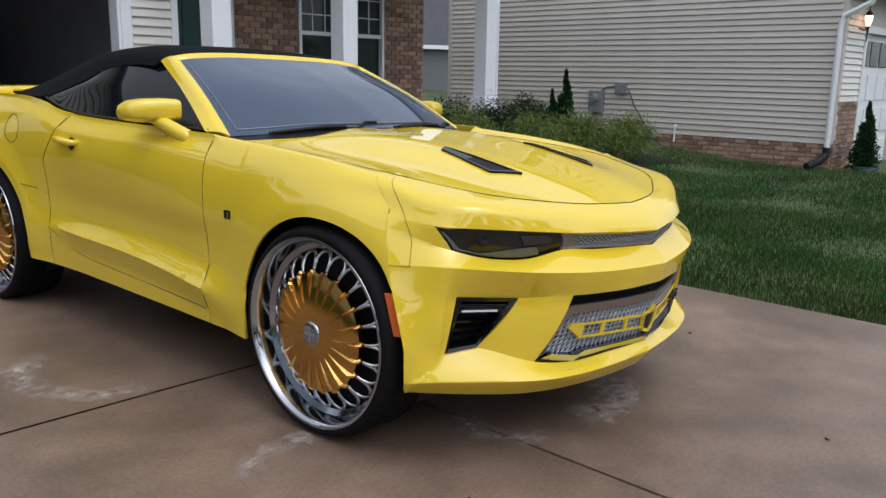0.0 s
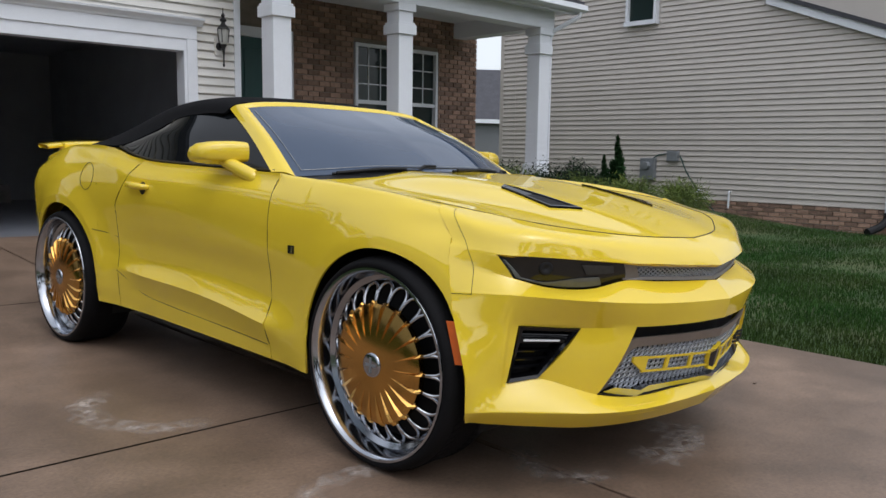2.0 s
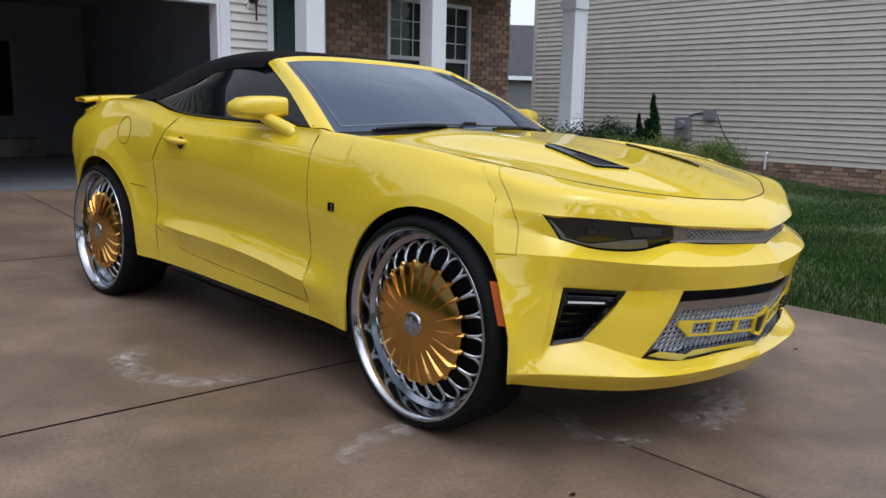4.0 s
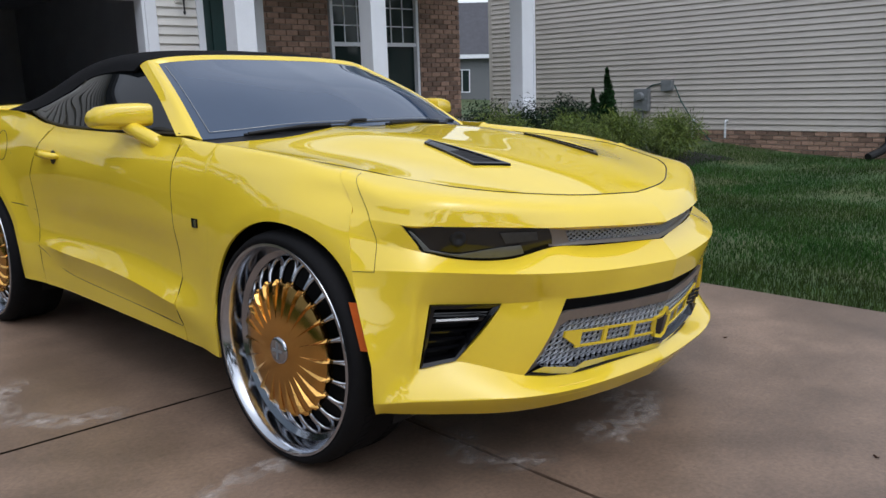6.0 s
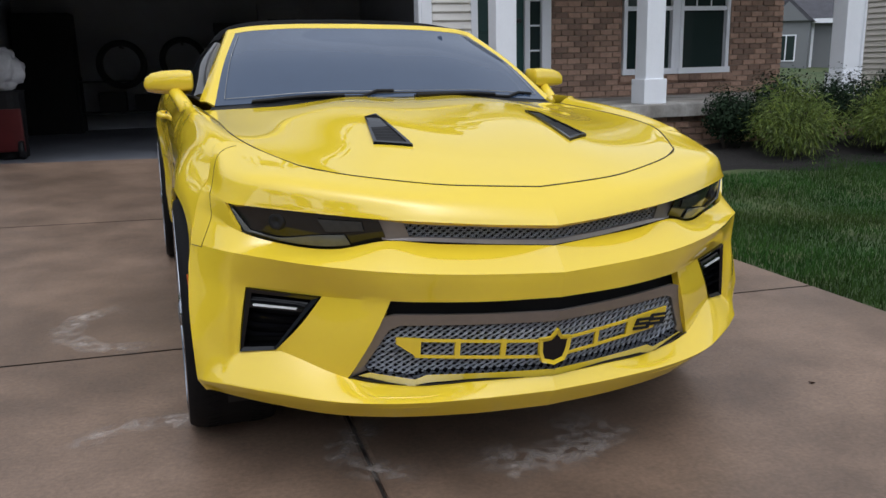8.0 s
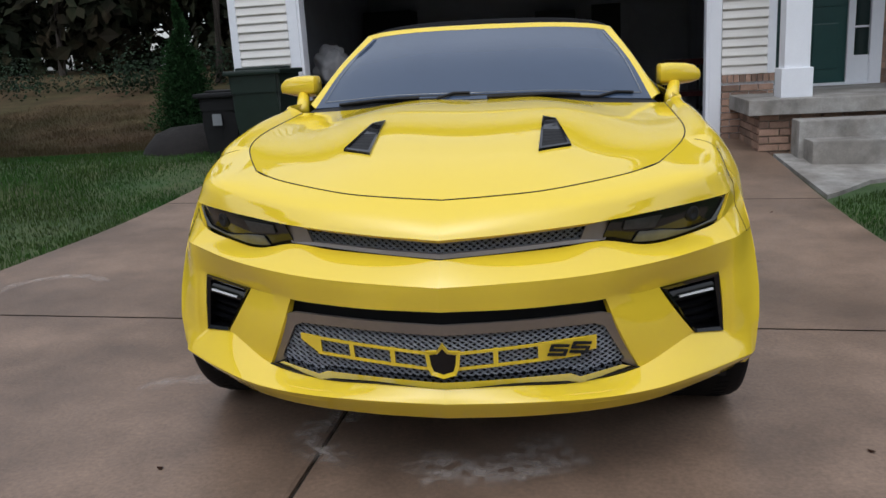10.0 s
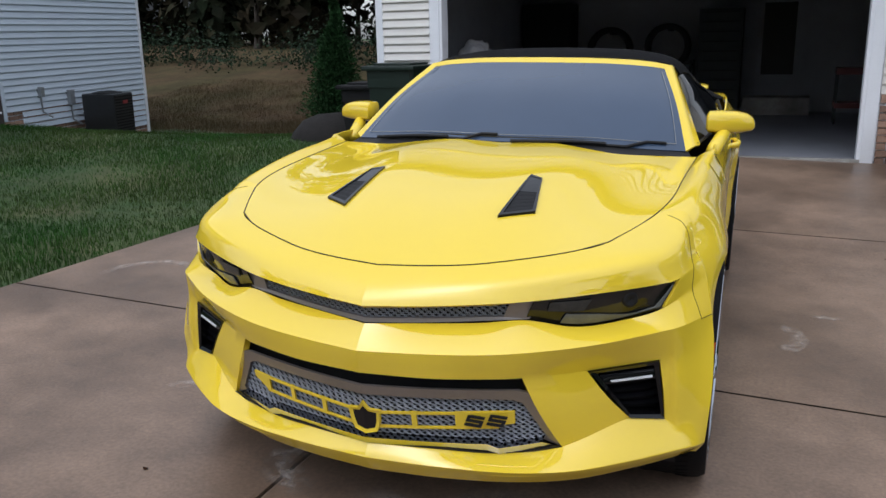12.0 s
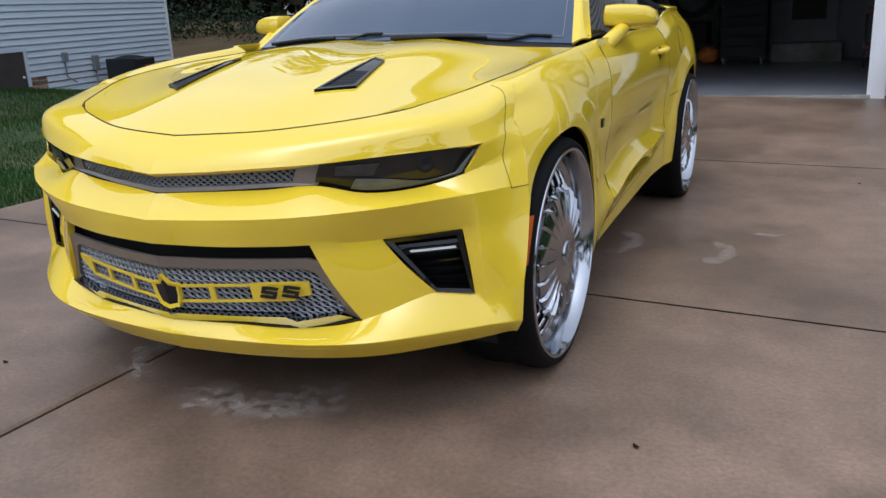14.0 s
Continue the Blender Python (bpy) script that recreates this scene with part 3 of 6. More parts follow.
box(bm, 3.76, 3.94, BF - 0.02, BF + 0.1, PH, PH + 0.35)
box(bm, 2.80, 3.94, BF - 0.08, BF + 0.1, PH, PH + 0.03)
part("door_frame", bm, WHITE, door, "white frame")
part("sidelight", boxbm(3.76, 3.94, BF + 0.03, BF + 0.05, PH + 0.35, 2.72), DARKGLASS, door, "narrow glazed sidelight")
bm = bmesh.new()
for k in range(1, 5):
    z = PH + 0.35 + k * (2.72 - PH - 0.35) / 5
    box(bm, 3.76, 3.94, BF + 0.012, BF + 0.032, z - 0.012, z + 0.012)
part("sidelight_bars", bm, WHITE, door)


# wall lantern
lan = empty("wall_lantern", SITE @ pose(2.33, GF - 0.02, 2.45), "black coach lantern with curved arm and finials", "lantern")
part("back_plate", boxbm(-0.06, 0.06, -0.02, 0.01, -0.16, 0.05, 0.01), SIDING_CREAM, lan, "cream mounting block")
part("boss", lathe(bmesh.new(), [(0, -0.06), (0.035, -0.055), (0.05, -0.03), (0.05, -0.015)], 16, "y", (0, 0, -0.05)), BLACKMETAL, lan)
part("arm", tube(bmesh.new(), [(0, -0.04, -0.05), (0, -0.09, -0.09), (0, -0.12, -0.07), (0, -0.12, -0.02)], 0.012), BLACKMETAL, lan)
part("glass", lathe(bmesh.new(), [(0.03, -0.04), (0.05, -0.0), (0.063, 0.08), (0.068, 0.145)], 8, "z", (0, -0.12, 0)), PALEGLASS, lan, "pale glass")
part("cap", lathe(bmesh.new(), [(0.075, 0.145), (0.07, 0.165), (0.03, 0.21), (0.022, 0.23), (0.04, 0.25), (0.042, 0.265), (0.015, 0.29), (0.024, 0.31), (0.02, 0.325), (0.006, 0.345), (0.006, 0.40), (0.0, 0.405)], 12, "z", (0, -0.12, 0)), BLACKMETAL, lan)
part("tail", lathe(bmesh.new(), [(0.0, -0.305), (0.008, -0.30), (0.016, -0.275), (0.008, -0.25), (0.012, -0.15), (0.022, -0.07), (0.04, -0.04), (0.035, -0.03)], 12, "z", (0, -0.12, 0)), BLACKMETAL, lan)
bm = bmesh.new()
for k in range(4):
    a = radians(45 + 90 * k)
    tube(bm, [(0.055 * math.cos(a), -0.12 + 0.055 * math.sin(a), -0.01), (0.073 * math.cos(a), -0.12 + 0.073 * math.sin(a), 0.15)], 0.006, 5)
part("cage_bars", bm, BLACKMETAL, lan)

# ---- neighbour house on the porch side ----
NU, N0, N1 = 11.75, 2.15, 10.8
nb = wall_box("wall_neighbour", SITE, [(NU, NU + 0.2, N0, N1, -1.2, 6.4), (NU, NU + 1.2, N0, N0 + 0.2, -1.2, 2.9), (NU + 3.65, NU + 6, N0, N0 + 0.2, -1.2, 2.9), (NU + 1.2, NU + 3.65, N0, N0 + 0.2, 2.15, 2.9), (NU, NU + 8, N1 - 0.2, N1, -1.2, 6.4), (NU + 7.8, NU + 8, N0, N1, -1.2, 6.4), (NU, NU + 8, N0 + 2.35, N0 + 2.5, 2.9, 6.4)], SIDING_TAN, "tan lapped vinyl side wall over a brick base")


def nrake(v):
    return 2.97 + (v - 2.07) * 0.385


def n_runs(z):
    a = N0 + 0.06
    if z > 2.97:
        a = max(a, 2.07 + (z - 2.97) / 0.385 + 0.1)
    if z > nrake(4.45):
        a = 4.45
    holes = [(6.66, 7.36, 3.73, 5.1)]
    out, s = [], a
    for h0, h1, z0, z1 in holes:
        if z0 - 0.06 < z < z1 + 0.05:
            out.append((s, h0 - 0.06))
            s = h1 + 0.06
    return out + [(s, N1 - 0.08)]


siding(nb, SIDING_TAN, n_runs, 0.28, 6.2, NU, axis="v", out=-1)
bricks(nb, (N0, N1, -0.6, 0.28), NU, axis="v", out=-1, seed=9, loose=120, depth=0.03)
bricks(nb, (NU, NU + 1.2, -0.6, 0.95), N0, seed=10, depth=0.03)
siding(nb, SIDING_CREAM, lambda z: [(NU + 0.1, NU + 1.2)], 0.98, 2.8, N0)
part("corner_trim", boxbm(NU - 0.02, NU + 0.09, N0 - 0.025, N0 + 0.06, 0.28, 2.9), SIDING_TAN, nb)
part("corner_trim", boxbm(NU - 0.025, NU + 0.02, N1 - 0.08, N1 + 0.02, 0.28, 6.3), SIDING_TAN, nb)
part("seam_trim", boxbm(NU - 0.02, NU, 10.35, 10.4, 0.28, 6.2), SIDING_TAN, nb)
bm = bmesh.new()
prism(bm, [(1.75, nrake(1.75) - 0.06), (4.45, nrake(4.45) - 0.06), (4.45, nrake(4.45) + 0.08), (1.75, nrake(1.75) + 0.08)], "x", NU - 0.12, NU - 0.03)
part("rake_board", bm, WHITE, nb, "white rake board")
bm = bmesh.new()
prism(bm, [(1.7, nrake(1.7) + 0.08), (4.5, nrake(4.5) + 0.08), (4.5, nrake(4.5) + 0.16), (1.7, nrake(1.7) + 0.16)], "x", NU - 0.16, NU + 8)
part("roof_skirt", bm, SHINGLE, nb, "dark shingled lean-to roof")
part("gutter", boxbm(NU - 0.14, NU + 8, 1.62, 1.74, nrake(1.7) - 0.03, nrake(1.7) + 0.1, 0.01), WHITE, nb)
bm = bmesh.new()
prism(bm, [(NU - 0.4, 6.3), (NU - 0.4, 6.42), (NU + 4, 8.8), (NU + 8.4, 6.42), (NU + 8.4, 6.3)], "y", 4.2, N1 + 0.3)
part("roof", bm, SHINGLE, nb)
sash_window("window_3", SITE @ Matrix.Translation((NU - 0.10, 7.36, 3.73)) @ pose(0, 0, 0, 0, 0, -90), 0.70, 1.35, 2, "white-framed upper window in the tan wall")
for i, x in enumerate((NU + 0.5, NU + 1.9)):
    w = sash_window("window_%d" % (4 + i), SITE @ pose(x, N0 + 2.33, 4.25), 0.9, 1.4, 2, "white-framed gable window between plum shutters")
    for a, b in ((-0.28, -0.03), (0.93, 1.18)):
        bm = boxbm(a, b, -0.03, 0.0, 0, 1.4)
        for k in range(14):
            box(bm, a + 0.03, b - 0.03, -0.045, -0.025, 0.08 + k * 0.09, 0.14 + k * 0.09)
        part("shutter", bm, SHUTTER, w, "plum louvred shutter")
gd = empty("door_2", SITE, "white panelled neighbour garage door with top lights", "garage door", kind="structure")
part("leaf", boxbm(NU + 1.2, NU + 3.65, N0 + 0.08, N0 + 0.12, -0.3, 2.15), WHITE, gd)
for r in range(4):
    for c in range(4):
        a, z = NU + 1.27 + c * 0.6, -0.22 + r * 0.6
        part("panel", boxbm(a, a + 0.5, N0 + 0.06, N0 + 0.085, z, z + 0.45, 0.012), DARKGLASS if r == 3 else WHITE, gd)
bm = bmesh.new()
box(bm, NU + 1.08, NU + 1.2, N0 - 0.04, N0 + 0.12, -0.3, 2.25)
box(bm, NU + 1.2, NU + 3.75, N0 - 0.04, N0 + 0.12, 2.15, 2.27)
part("casing", bm, WHITE, gd)
nl = empty("wall_lantern", SITE @ pose(NU + 0.70, N0 - 0.03, 2.25), "lit black coach lantern on the neighbour garage", "lantern")
part("glass", lathe(bmesh.new(), [(0.03, -0.02), (0.06, 0.08), (0.065, 0.15)], 8, "z", (0, -0.12, 0)), WARMGLOW, nl, "glowing amber glass")
part("cap", lathe(bmesh.new(), [(0.08, 0.15), (0.03, 0.22), (0.01, 0.24), (0.01, 0.32), (0, 0.33)], 10, "z", (0, -0.12, 0)), BLACKMETAL, nl)
part("tail", lathe(bmesh.new(), [(0, -0.3), (0.012, -0.25), (0.02, -0.06), (0.04, -0.02)], 10, "z", (0, -0.12, 0)), BLACKMETAL, nl)
part("arm", tube(bmesh.new(), [(0, 0.02, -0.05), (0, -0.07, -0.09), (0, -0.12, -0.03)], 0.012), BLACKMETAL, nl)
ds2 = empty("downspout", SITE, "white metal downspout with a black corrugated outlet", "downspout")
part("pipe", tube(bmesh.new(), [(NU - 0.04, 1.7, 2.72), (NU - 0.05, 1.78, 2.55), (NU - 0.05, 2.16, 2.36), (NU - 0.05, 2.2, 2.2), (NU - 0.05, 2.2, 0.18)], 0.05, 6), WHITE, ds2)
bm = bmesh.new()
pts = [(NU - 0.05, 2.2, 0.22), (NU - 0.07, 2.2, 0.1), (NU - 0.22, 2.25, 0.0), (NU - 0.5, 2.35, -0.08)]
tube(bm, pts, 0.065, 10)
part("outlet", bm, RUBBERBLACK, ds2, "black corrugated outlet")
mb = empty("electric_meter", SITE, "grey electric meter box with conduit on the tan wall", "meter box")
part("box", boxbm(NU - 0.13, NU - 0.01, 6.55, 6.87, 0.62, 1.05, 0.012), GREYMETAL, mb)
part("dial", lathe(bmesh.new(), [(0, -0.1), (0.07, -0.095), (0.085, -0.06), (0.085, 0)], 20, "x", (NU - 0.12, 6.71, 0.9)), GREYMETAL, mb)
part("conduit", tube(bmesh.new(), [(NU - 0.06, 6.71, 0.62), (NU - 0.06, 6.71, -0.2)], 0.03), GREYMETAL, mb)
part("cable", tube(bmesh.new(), [(NU - 0.03, 6.9, 0.7), (NU - 0.04, 6.8, 0.95), (NU - 0.04, 6.5, 1.12), (NU - 0.03, 6.2, 1.16)], 0.012), DOORGREEN, mb)
hb = empty("hose_box", SITE, "small grey utility box with a dark green hose", "utility box")
part("box", boxbm(NU - 0.12, NU - 0.01, 6.05, 6.28, 1.0, 1.2, 0.01), GREYMETAL, hb)
part("hose", tube(bmesh.new(), [(NU - 0.08, 6.0, 1.1), (NU - 0.09, 5.85, 0.8), (NU - 0.09, 5.6, 0.45), (NU - 0.1, 5.3, 0.15), (NU - 0.12, 5.1, -0.05), (NU - 0.3, 4.8, -0.09)], 0.012), DOORGREEN, hb, "green hose")
for v, top in ((4.95, 0.44), (5.6, 0.45)):
    vp = empty("vent_pipe", SITE, "short white plastic vent pipe by the brick base", "pipe", "vent pipes")
    part("pipe", tube(bmesh.new(), [(NU - 0.02, v, top), (NU - 0.07, v, top + 0.01), (NU - 0.09, v, top - 0.02), (NU - 0.09, v, top - (0.3 if v < 5 else 0.65))], 0.02), WHITE, vp)
hc = empty("garden_hose", SITE, "loosely coiled teal garden hose on the lawn", "hose")
bm = bmesh.new()
tube(bm, [(NU + 0.2 + (0.22 - 0.002 * k) * math.cos(k * 0.35), 1.62 + (0.16 + 0.001 * k) * math.sin(k * 0.35), -0.13 + 0.0012 * k) for k in range(60)], 0.012, 6)
part("coil", bm, DOORGREEN, hc)

# ---- neighbour house on the lawn side ----
NLM = pose(-10.52, 10.93, 0, 0, 0, 8.0) @ pose(0, 0, 0, 0.8)     # its corner; the wall runs along -y from here
nlw = wall_box("wall_neighbour_blue", NLM, [(-0.2, 0, -12, 0, -1.2, 5.5), (-9, 0, -0.2, 0, -1.2, 5.5), (-9, -8.8, -12, 0, -1.2, 5.5), (-9, 0, -12, -11.8, -1.2, 5.5)], SIDING_BLUE, "pale blue-grey lapped vinyl wall over a brick base")
siding(nlw, SIDING_BLUE, lambda z: [(-1.3, -0.06)] if z < .12 else ([(-3.6, -0.06)] if z < .44 else ([(-11.9, -4.85), (-3.98, -0.06)] if z < .9 else [(-11.9, -0.06)])), .12 - 3 * REVEAL, 5.4, 0, axis="v", out=1)
bricks(nlw, (-12, 0, -0.9, 0.44), 0, axis="v", out=1, seed=12, loose=60, depth=0.012)
part("corner_trim", boxbm(-0.05, 0.03, -0.07, 0.02, -0.4, 5.4), WHITE, nlw)
bm = bmesh.new()
prism(bm, [(-9.4, 5.4), (-9.4, 5.55), (-4.5, 8), (0.4, 5.55), (0.4, 5.4)], "y", -12.4, 0.4)
part("roof", bm, SHINGLE, nlw)
hatch = empty("crawlspace_door", NLM, "dark brown crawlspace hatch in the blue wall", "hatch", kind="structure")
part("leaf", boxbm(0.0, 0.035, -4.78, -4.05, -0.3, 0.85, 0.006), BROWNDOOR, hatch)
bm = bmesh.new()
box(bm, 0.0, 0.045, -4.85, -4.78, -0.3, 0.91)
box(bm, 0.0, 0.045, -4.05, -3.98, 0.3, 0.91)
box(bm, 0.0, 0.045, -4.78, -4.05, 0.85, 0.91)
part("casing", bm, SIDING_BLUE, hatch)
part("knob", lathe(bmesh.new(), [(0, 0.06), (0.02, 0.055), (0.02, 0.03)], 10, "x", (0, -4.12, 0.45)), WHITE, hatch)


def air_conditioner():
    ob = empty("air_conditioner", NLM @ pose(0.58, -2.12, -0.11), "dark grey outdoor air conditioner with louvred sides", "air conditioner")
    part("pad", boxbm(-0.42, 0.42, -0.40, 0.40, -0.18, -0.01, 0.01), GREYCON, ob)
    part("case", boxbm(-0.32, 0.32, -0.28, 0.28, -0.01, 0.72, 0.03), BLACKMETAL, ob)
    for k in range(13):
        z = 0.06 + k * 0.05
        bm = bmesh.new()
        box(bm, 0.315, 0.332, -0.25, 0.25, z, z + 0.02)
        part("louvre", bm, RUBBERBLACK, ob)
    part("fan_guard", lathe(bmesh.new(), [(0.05, 0.76), (0.15, 0.75), (0.25, 0.73), (0.26, 0.715)], 20), RUBBERBLACK, ob)
    part("nameplate", boxbm(0.333, 0.337, -0.05, 0.09, 0.54, 0.60), mat("red_plate", (0.25, 0.03, 0.03), 0.5), ob, "small red nameplate")
    return ob


air_conditioner()
for y, z0, z1, w in ((-3.15, 0.62, 0.78, 0.09), (-2.4, 0.42, 0.68, 0.13)):
    ub = empty("utility_box", NLM, "small grey utility box on the blue wall", "utility box")
    part("box", boxbm(0.0, 0.09, y - w / 2, y + w / 2, z0, z1, 0.008), GREYMETAL, ub)
    part("conduit", tube(bmesh.new(), [(0.04, y, z0), (0.05, y, z0 - 0.25), (0.15, y + 0.1, z0 - 0.35)], 0.014), GREYMETAL, ub)
wp = empty("drain_pipe", NLM @ pose(0.55, -3.1, -0.07), "white plastic drain pipe lying on the grass", "pipe")
part("pipe", tube(bmesh.new(), [(0, -0.6, 0), (0, 0.5, 0.0)], 0.025), WHITE, wp)
# ---- plants ----
def leaf_cloud(name, parent, material, blobs, count, size, seed, droop=0.0, aspect=2.2, hollow=0.55):
    """Many small leaves in uneven clumps. blobs: (x, y, z, rx, ry, rz)."""
    R = random.Random(seed)
    verts, faces = [], []
    for k in range(count):
        b = blobs[R.randrange(len(blobs))]
        while True:
            d = Vector((R.uniform(-1, 1), R.uniform(-1, 1), R.uniform(-1, 1)))
            if 0.05 < d.length < 1:
                break
        d.normalize()
        q = hollow + (1 - hollow) * R.random()
        q *= 1 + 0.28 * noise.noise((d * 2.3) + Vector((seed, b[0], b[2])))
        p = Vector((b[0] + d.x * b[3] * q, b[1] + d.y * b[4] * q, b[2] + d.z * b[5] * q))
        n = (d + Vector((R.uniform(-.7, .7), R.uniform(-.7, .7), R.uniform(-.3, .9)))).normalized()
        t = n.cross(Vector((R.uniform(-1, 1), R.uniform(-1, 1), R.uniform(-1, 1)))).normalized()
        if droop:
            t = (d * 0.8 + Vector((R.uniform(-.5, .5), R.uniform(-.5, .5), R.uniform(-1, .3) * droop))).normalized()
            n = t.cross(Vector((R.uniform(-1, 1), R.uniform(-1, 1), R.uniform(-1, 1)))).normalized()
        s = n.cross(t).normalized()
        L = size * R.uniform(0.6, 1.4)
        W = L / aspect
        i = len(verts)
        verts += [p - t * L * .5, p + s * W * .5, p + t * L * .5 - n * L * .12, p - s * W * .5]
        faces.append((i, i + 1, i + 2, i + 3))
    me = bpy.data.meshes.new(name)
    me.from_pydata([tuple(v) for v in verts], [], faces)
    me.materials.append(material)
    ob = new(name, me)
    if parent:
        ob.parent = parent
    return ob


def shrub(kind_name, u, v, rad, h, material, label, seed, size, count, droop=0.0, aspect=2.2):
    z = ground_z(u, v)
    ob = empty(kind_name, FLAT @ pose(u, v, z), label, "shrub")
    R = random.Random(seed)
    blobs = [(R.uniform(-.45, .45) * rad, R.uniform(-.45, .45) * rad, h * R.uniform(.35, .66), rad * R.uniform(.5, .75), rad * R.uniform(.5, .75), h * R.uniform(.28, .42)) for _ in range(9)]
    leaf_cloud("foliage", ob, material, blobs, count, size, seed, droop, aspect, .35)
    bm = bmesh.new()
    for k in range(7):
        a = R.uniform(0, 6.28)
        tube(bm, [(0, 0, 0), (.2 * rad * math.cos(a), .2 * rad * math.sin(a), h * .3), (.55 * rad * math.cos(a), .55 * rad * math.sin(a), h * .6)], [.014, .01, .005], 5)
    part("stems", bm, BARK, ob)
    return ob


def cone_shrub(u, v, rad, h, seed, label, count=9000, size=.05):
    z = ground_z(u, v)
    ob = empty("conifer", FLAT @ pose(u, v, z), label, "shrub")
    blobs = []
    for k in range(16):
        t = k / 15
        r = rad * (1 - .9 * t) * (1 if t > .12 else .8)
        for j in range(3 if t < .7 else 1):
            a = j * 2.1 + k
            blobs.append((.3 * r * math.cos(a), .3 * r * math.sin(a), h * (.06 + .9 * t), r * .8, r * .8, h * .075))
    leaf_cloud("foliage", ob, CONIFER, blobs, count, size, seed, -0.6, 2.4, .4)
    part("trunk", tube(bmesh.new(), [(0, 0, -.02), (0, 0, h * .5), (0, 0, h * .9)], [.04, .03, .008], 7), BARK, ob)
    return ob


for i, (u, v, r, h) in enumerate(((5.72, 5.0, .62, .92), (6.95, 4.9, .60, .86), (7.95, 4.75, .58, .84), (8.8, 4.45, .62, .8))):
    shrub("gold_shrub", u, v, r, h, GOLDLEAF, "drooping yellow-green thread-leaf shrub in the mulch bed", 30 + i, .075, 6500, 1.2, 7.0)
for i, (u, v, r, h) in enumerate(((5.25, 5.62, .42, .78), (5.95, 5.6, .5, .95), (6.75, 5.55, .5, 1.0), (7.6, 5.5, .5, 1.02), (8.2, 5.75, .4, .95))):
    shrub("dark_shrub", u, v, r, h, DARKLEAF, "dark small-leaved evergreen shrub in front of the porch", 50 + i, .045, 5200)
cone_shrub(8.72, 5.5, .30, 1.30, 71, "narrow dark green conifer beside the porch shrubs")
cone_shrub(8.42, 5.55, .23, .98, 72, "narrow dark green conifer beside the porch shrubs", 6000)
cone_shrub(12.1, 1.72, .30, 1.12, 73, "clipped dark cone conifer by the neighbour garage")
cone_shrub(-5.1, 8.0, .64, 2.0, 74, "dense dark green cone-shaped arborvitae", 30000, .042)
bm = bmesh.new()
lathe(bm, [(.0, .34), (.25, .32), (.45, .24), (.6, .10), (.66, -.06)], 24)
for v in bm.verts:
    v.co.z *= 1 + .4 * noise.noise(v.co * 4)
mesh_ob("mulch_mound", bm, MULCH, FLAT @ pose(-4.75, 7.35, ground_z(-4.75, 7.35)), smooth=True, label="black mulch mound round the arborvitae", category="mulch", kind="structure")
bm = bmesh.new()
mu = [[bm.verts.new((u, v0 + (5.98 - v0) * k / 6, ground_z(u, v0 + (5.98 - v0) * k / 6) + (.03 + .02 * noise.noise((u * 5, k, 1)) if k else -.03))) for k in range(7)] for u, v0 in [(4.4 + .22 * i, 4.55 + .12 * math.sin(i * .9) - .035 * i) for i in range(26)]]
for a, b in zip(mu, mu[1:]):
    for i in range(6):
        bm.faces.new((a[i], a[i + 1], b[i + 1], b[i]))
mesh_ob("mulch_bed", bm, MULCH, FLAT, smooth=True, label="dark bark mulch bed under the shrubs", category="mulch", kind="structure")

# dry hillside behind the lawn-side neighbour
grid_sheet("field", steps((-60, -14, 16), (-14, -3.7, 16)), steps((11.0, 20, 14), (20, 60, 16)), lambda u, v: ground_z(u, v) + .10 * smooth01(11, 12.2, v) * smooth01(-3.7, -4.6, u) - .02 + .02 * noise.noise((u, v, 0)), DRYGRASS, kind="structure", label="dry brown grass slope below the woods", category="field")

grass("field_grass", (-15, -4.3, 10.6, 17.5), 45000, .05, .13, 13, lambda u, v, R: R.random() < 1.3 - .07 * (v - 10.6), "long dry brown grass on the slope", DRYGRASS, .06)


def tree(u, v, h, crown, material, seed, label, count=1800, size=.28):
    R = random.Random(seed)
    ob = empty("tree", FLAT @ pose(u, v, ground_z(u, v) - .1), label, "tree", "trees")
    bm = bmesh.new()
    tube(bm, [(0, 0, 0), (.1, .05, h * .3), (.02, -.1, h * .6), (.1, 0, h * .92)], [.17, .13, .08, .02], 8)
    blobs = []
    for k in range(9):
        a, z = R.uniform(0, 6.28), h * R.uniform(.35, .85)
        r = crown * R.uniform(.5, 1.0)
        e = (r * math.cos(a), r * math.sin(a), z + h * R.uniform(.05, .18))
        tube(bm, [(.05, 0, z), (e[0] * .5, e[1] * .5, z + (e[2] - z) * .6), e], [.06, .035, .012], 5)
        blobs.append((*e, crown * R.uniform(.35, .6), crown * R.uniform(.35, .6), crown * R.uniform(.25, .5)))
    part("trunk", bm, BARK, ob)
    leaf_cloud("crown", ob, material, blobs, count, size, seed, 0, 1.7, .2)
    return ob


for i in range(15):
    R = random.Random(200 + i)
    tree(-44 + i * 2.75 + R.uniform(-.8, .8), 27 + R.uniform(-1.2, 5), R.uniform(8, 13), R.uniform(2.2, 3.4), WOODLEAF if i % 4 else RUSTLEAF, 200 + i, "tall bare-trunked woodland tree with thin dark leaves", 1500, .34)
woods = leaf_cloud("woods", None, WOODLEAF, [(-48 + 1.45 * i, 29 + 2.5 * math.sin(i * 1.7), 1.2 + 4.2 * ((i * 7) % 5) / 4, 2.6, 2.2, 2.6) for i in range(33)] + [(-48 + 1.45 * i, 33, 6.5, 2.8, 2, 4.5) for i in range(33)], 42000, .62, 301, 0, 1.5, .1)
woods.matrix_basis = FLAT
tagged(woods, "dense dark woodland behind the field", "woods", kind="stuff")
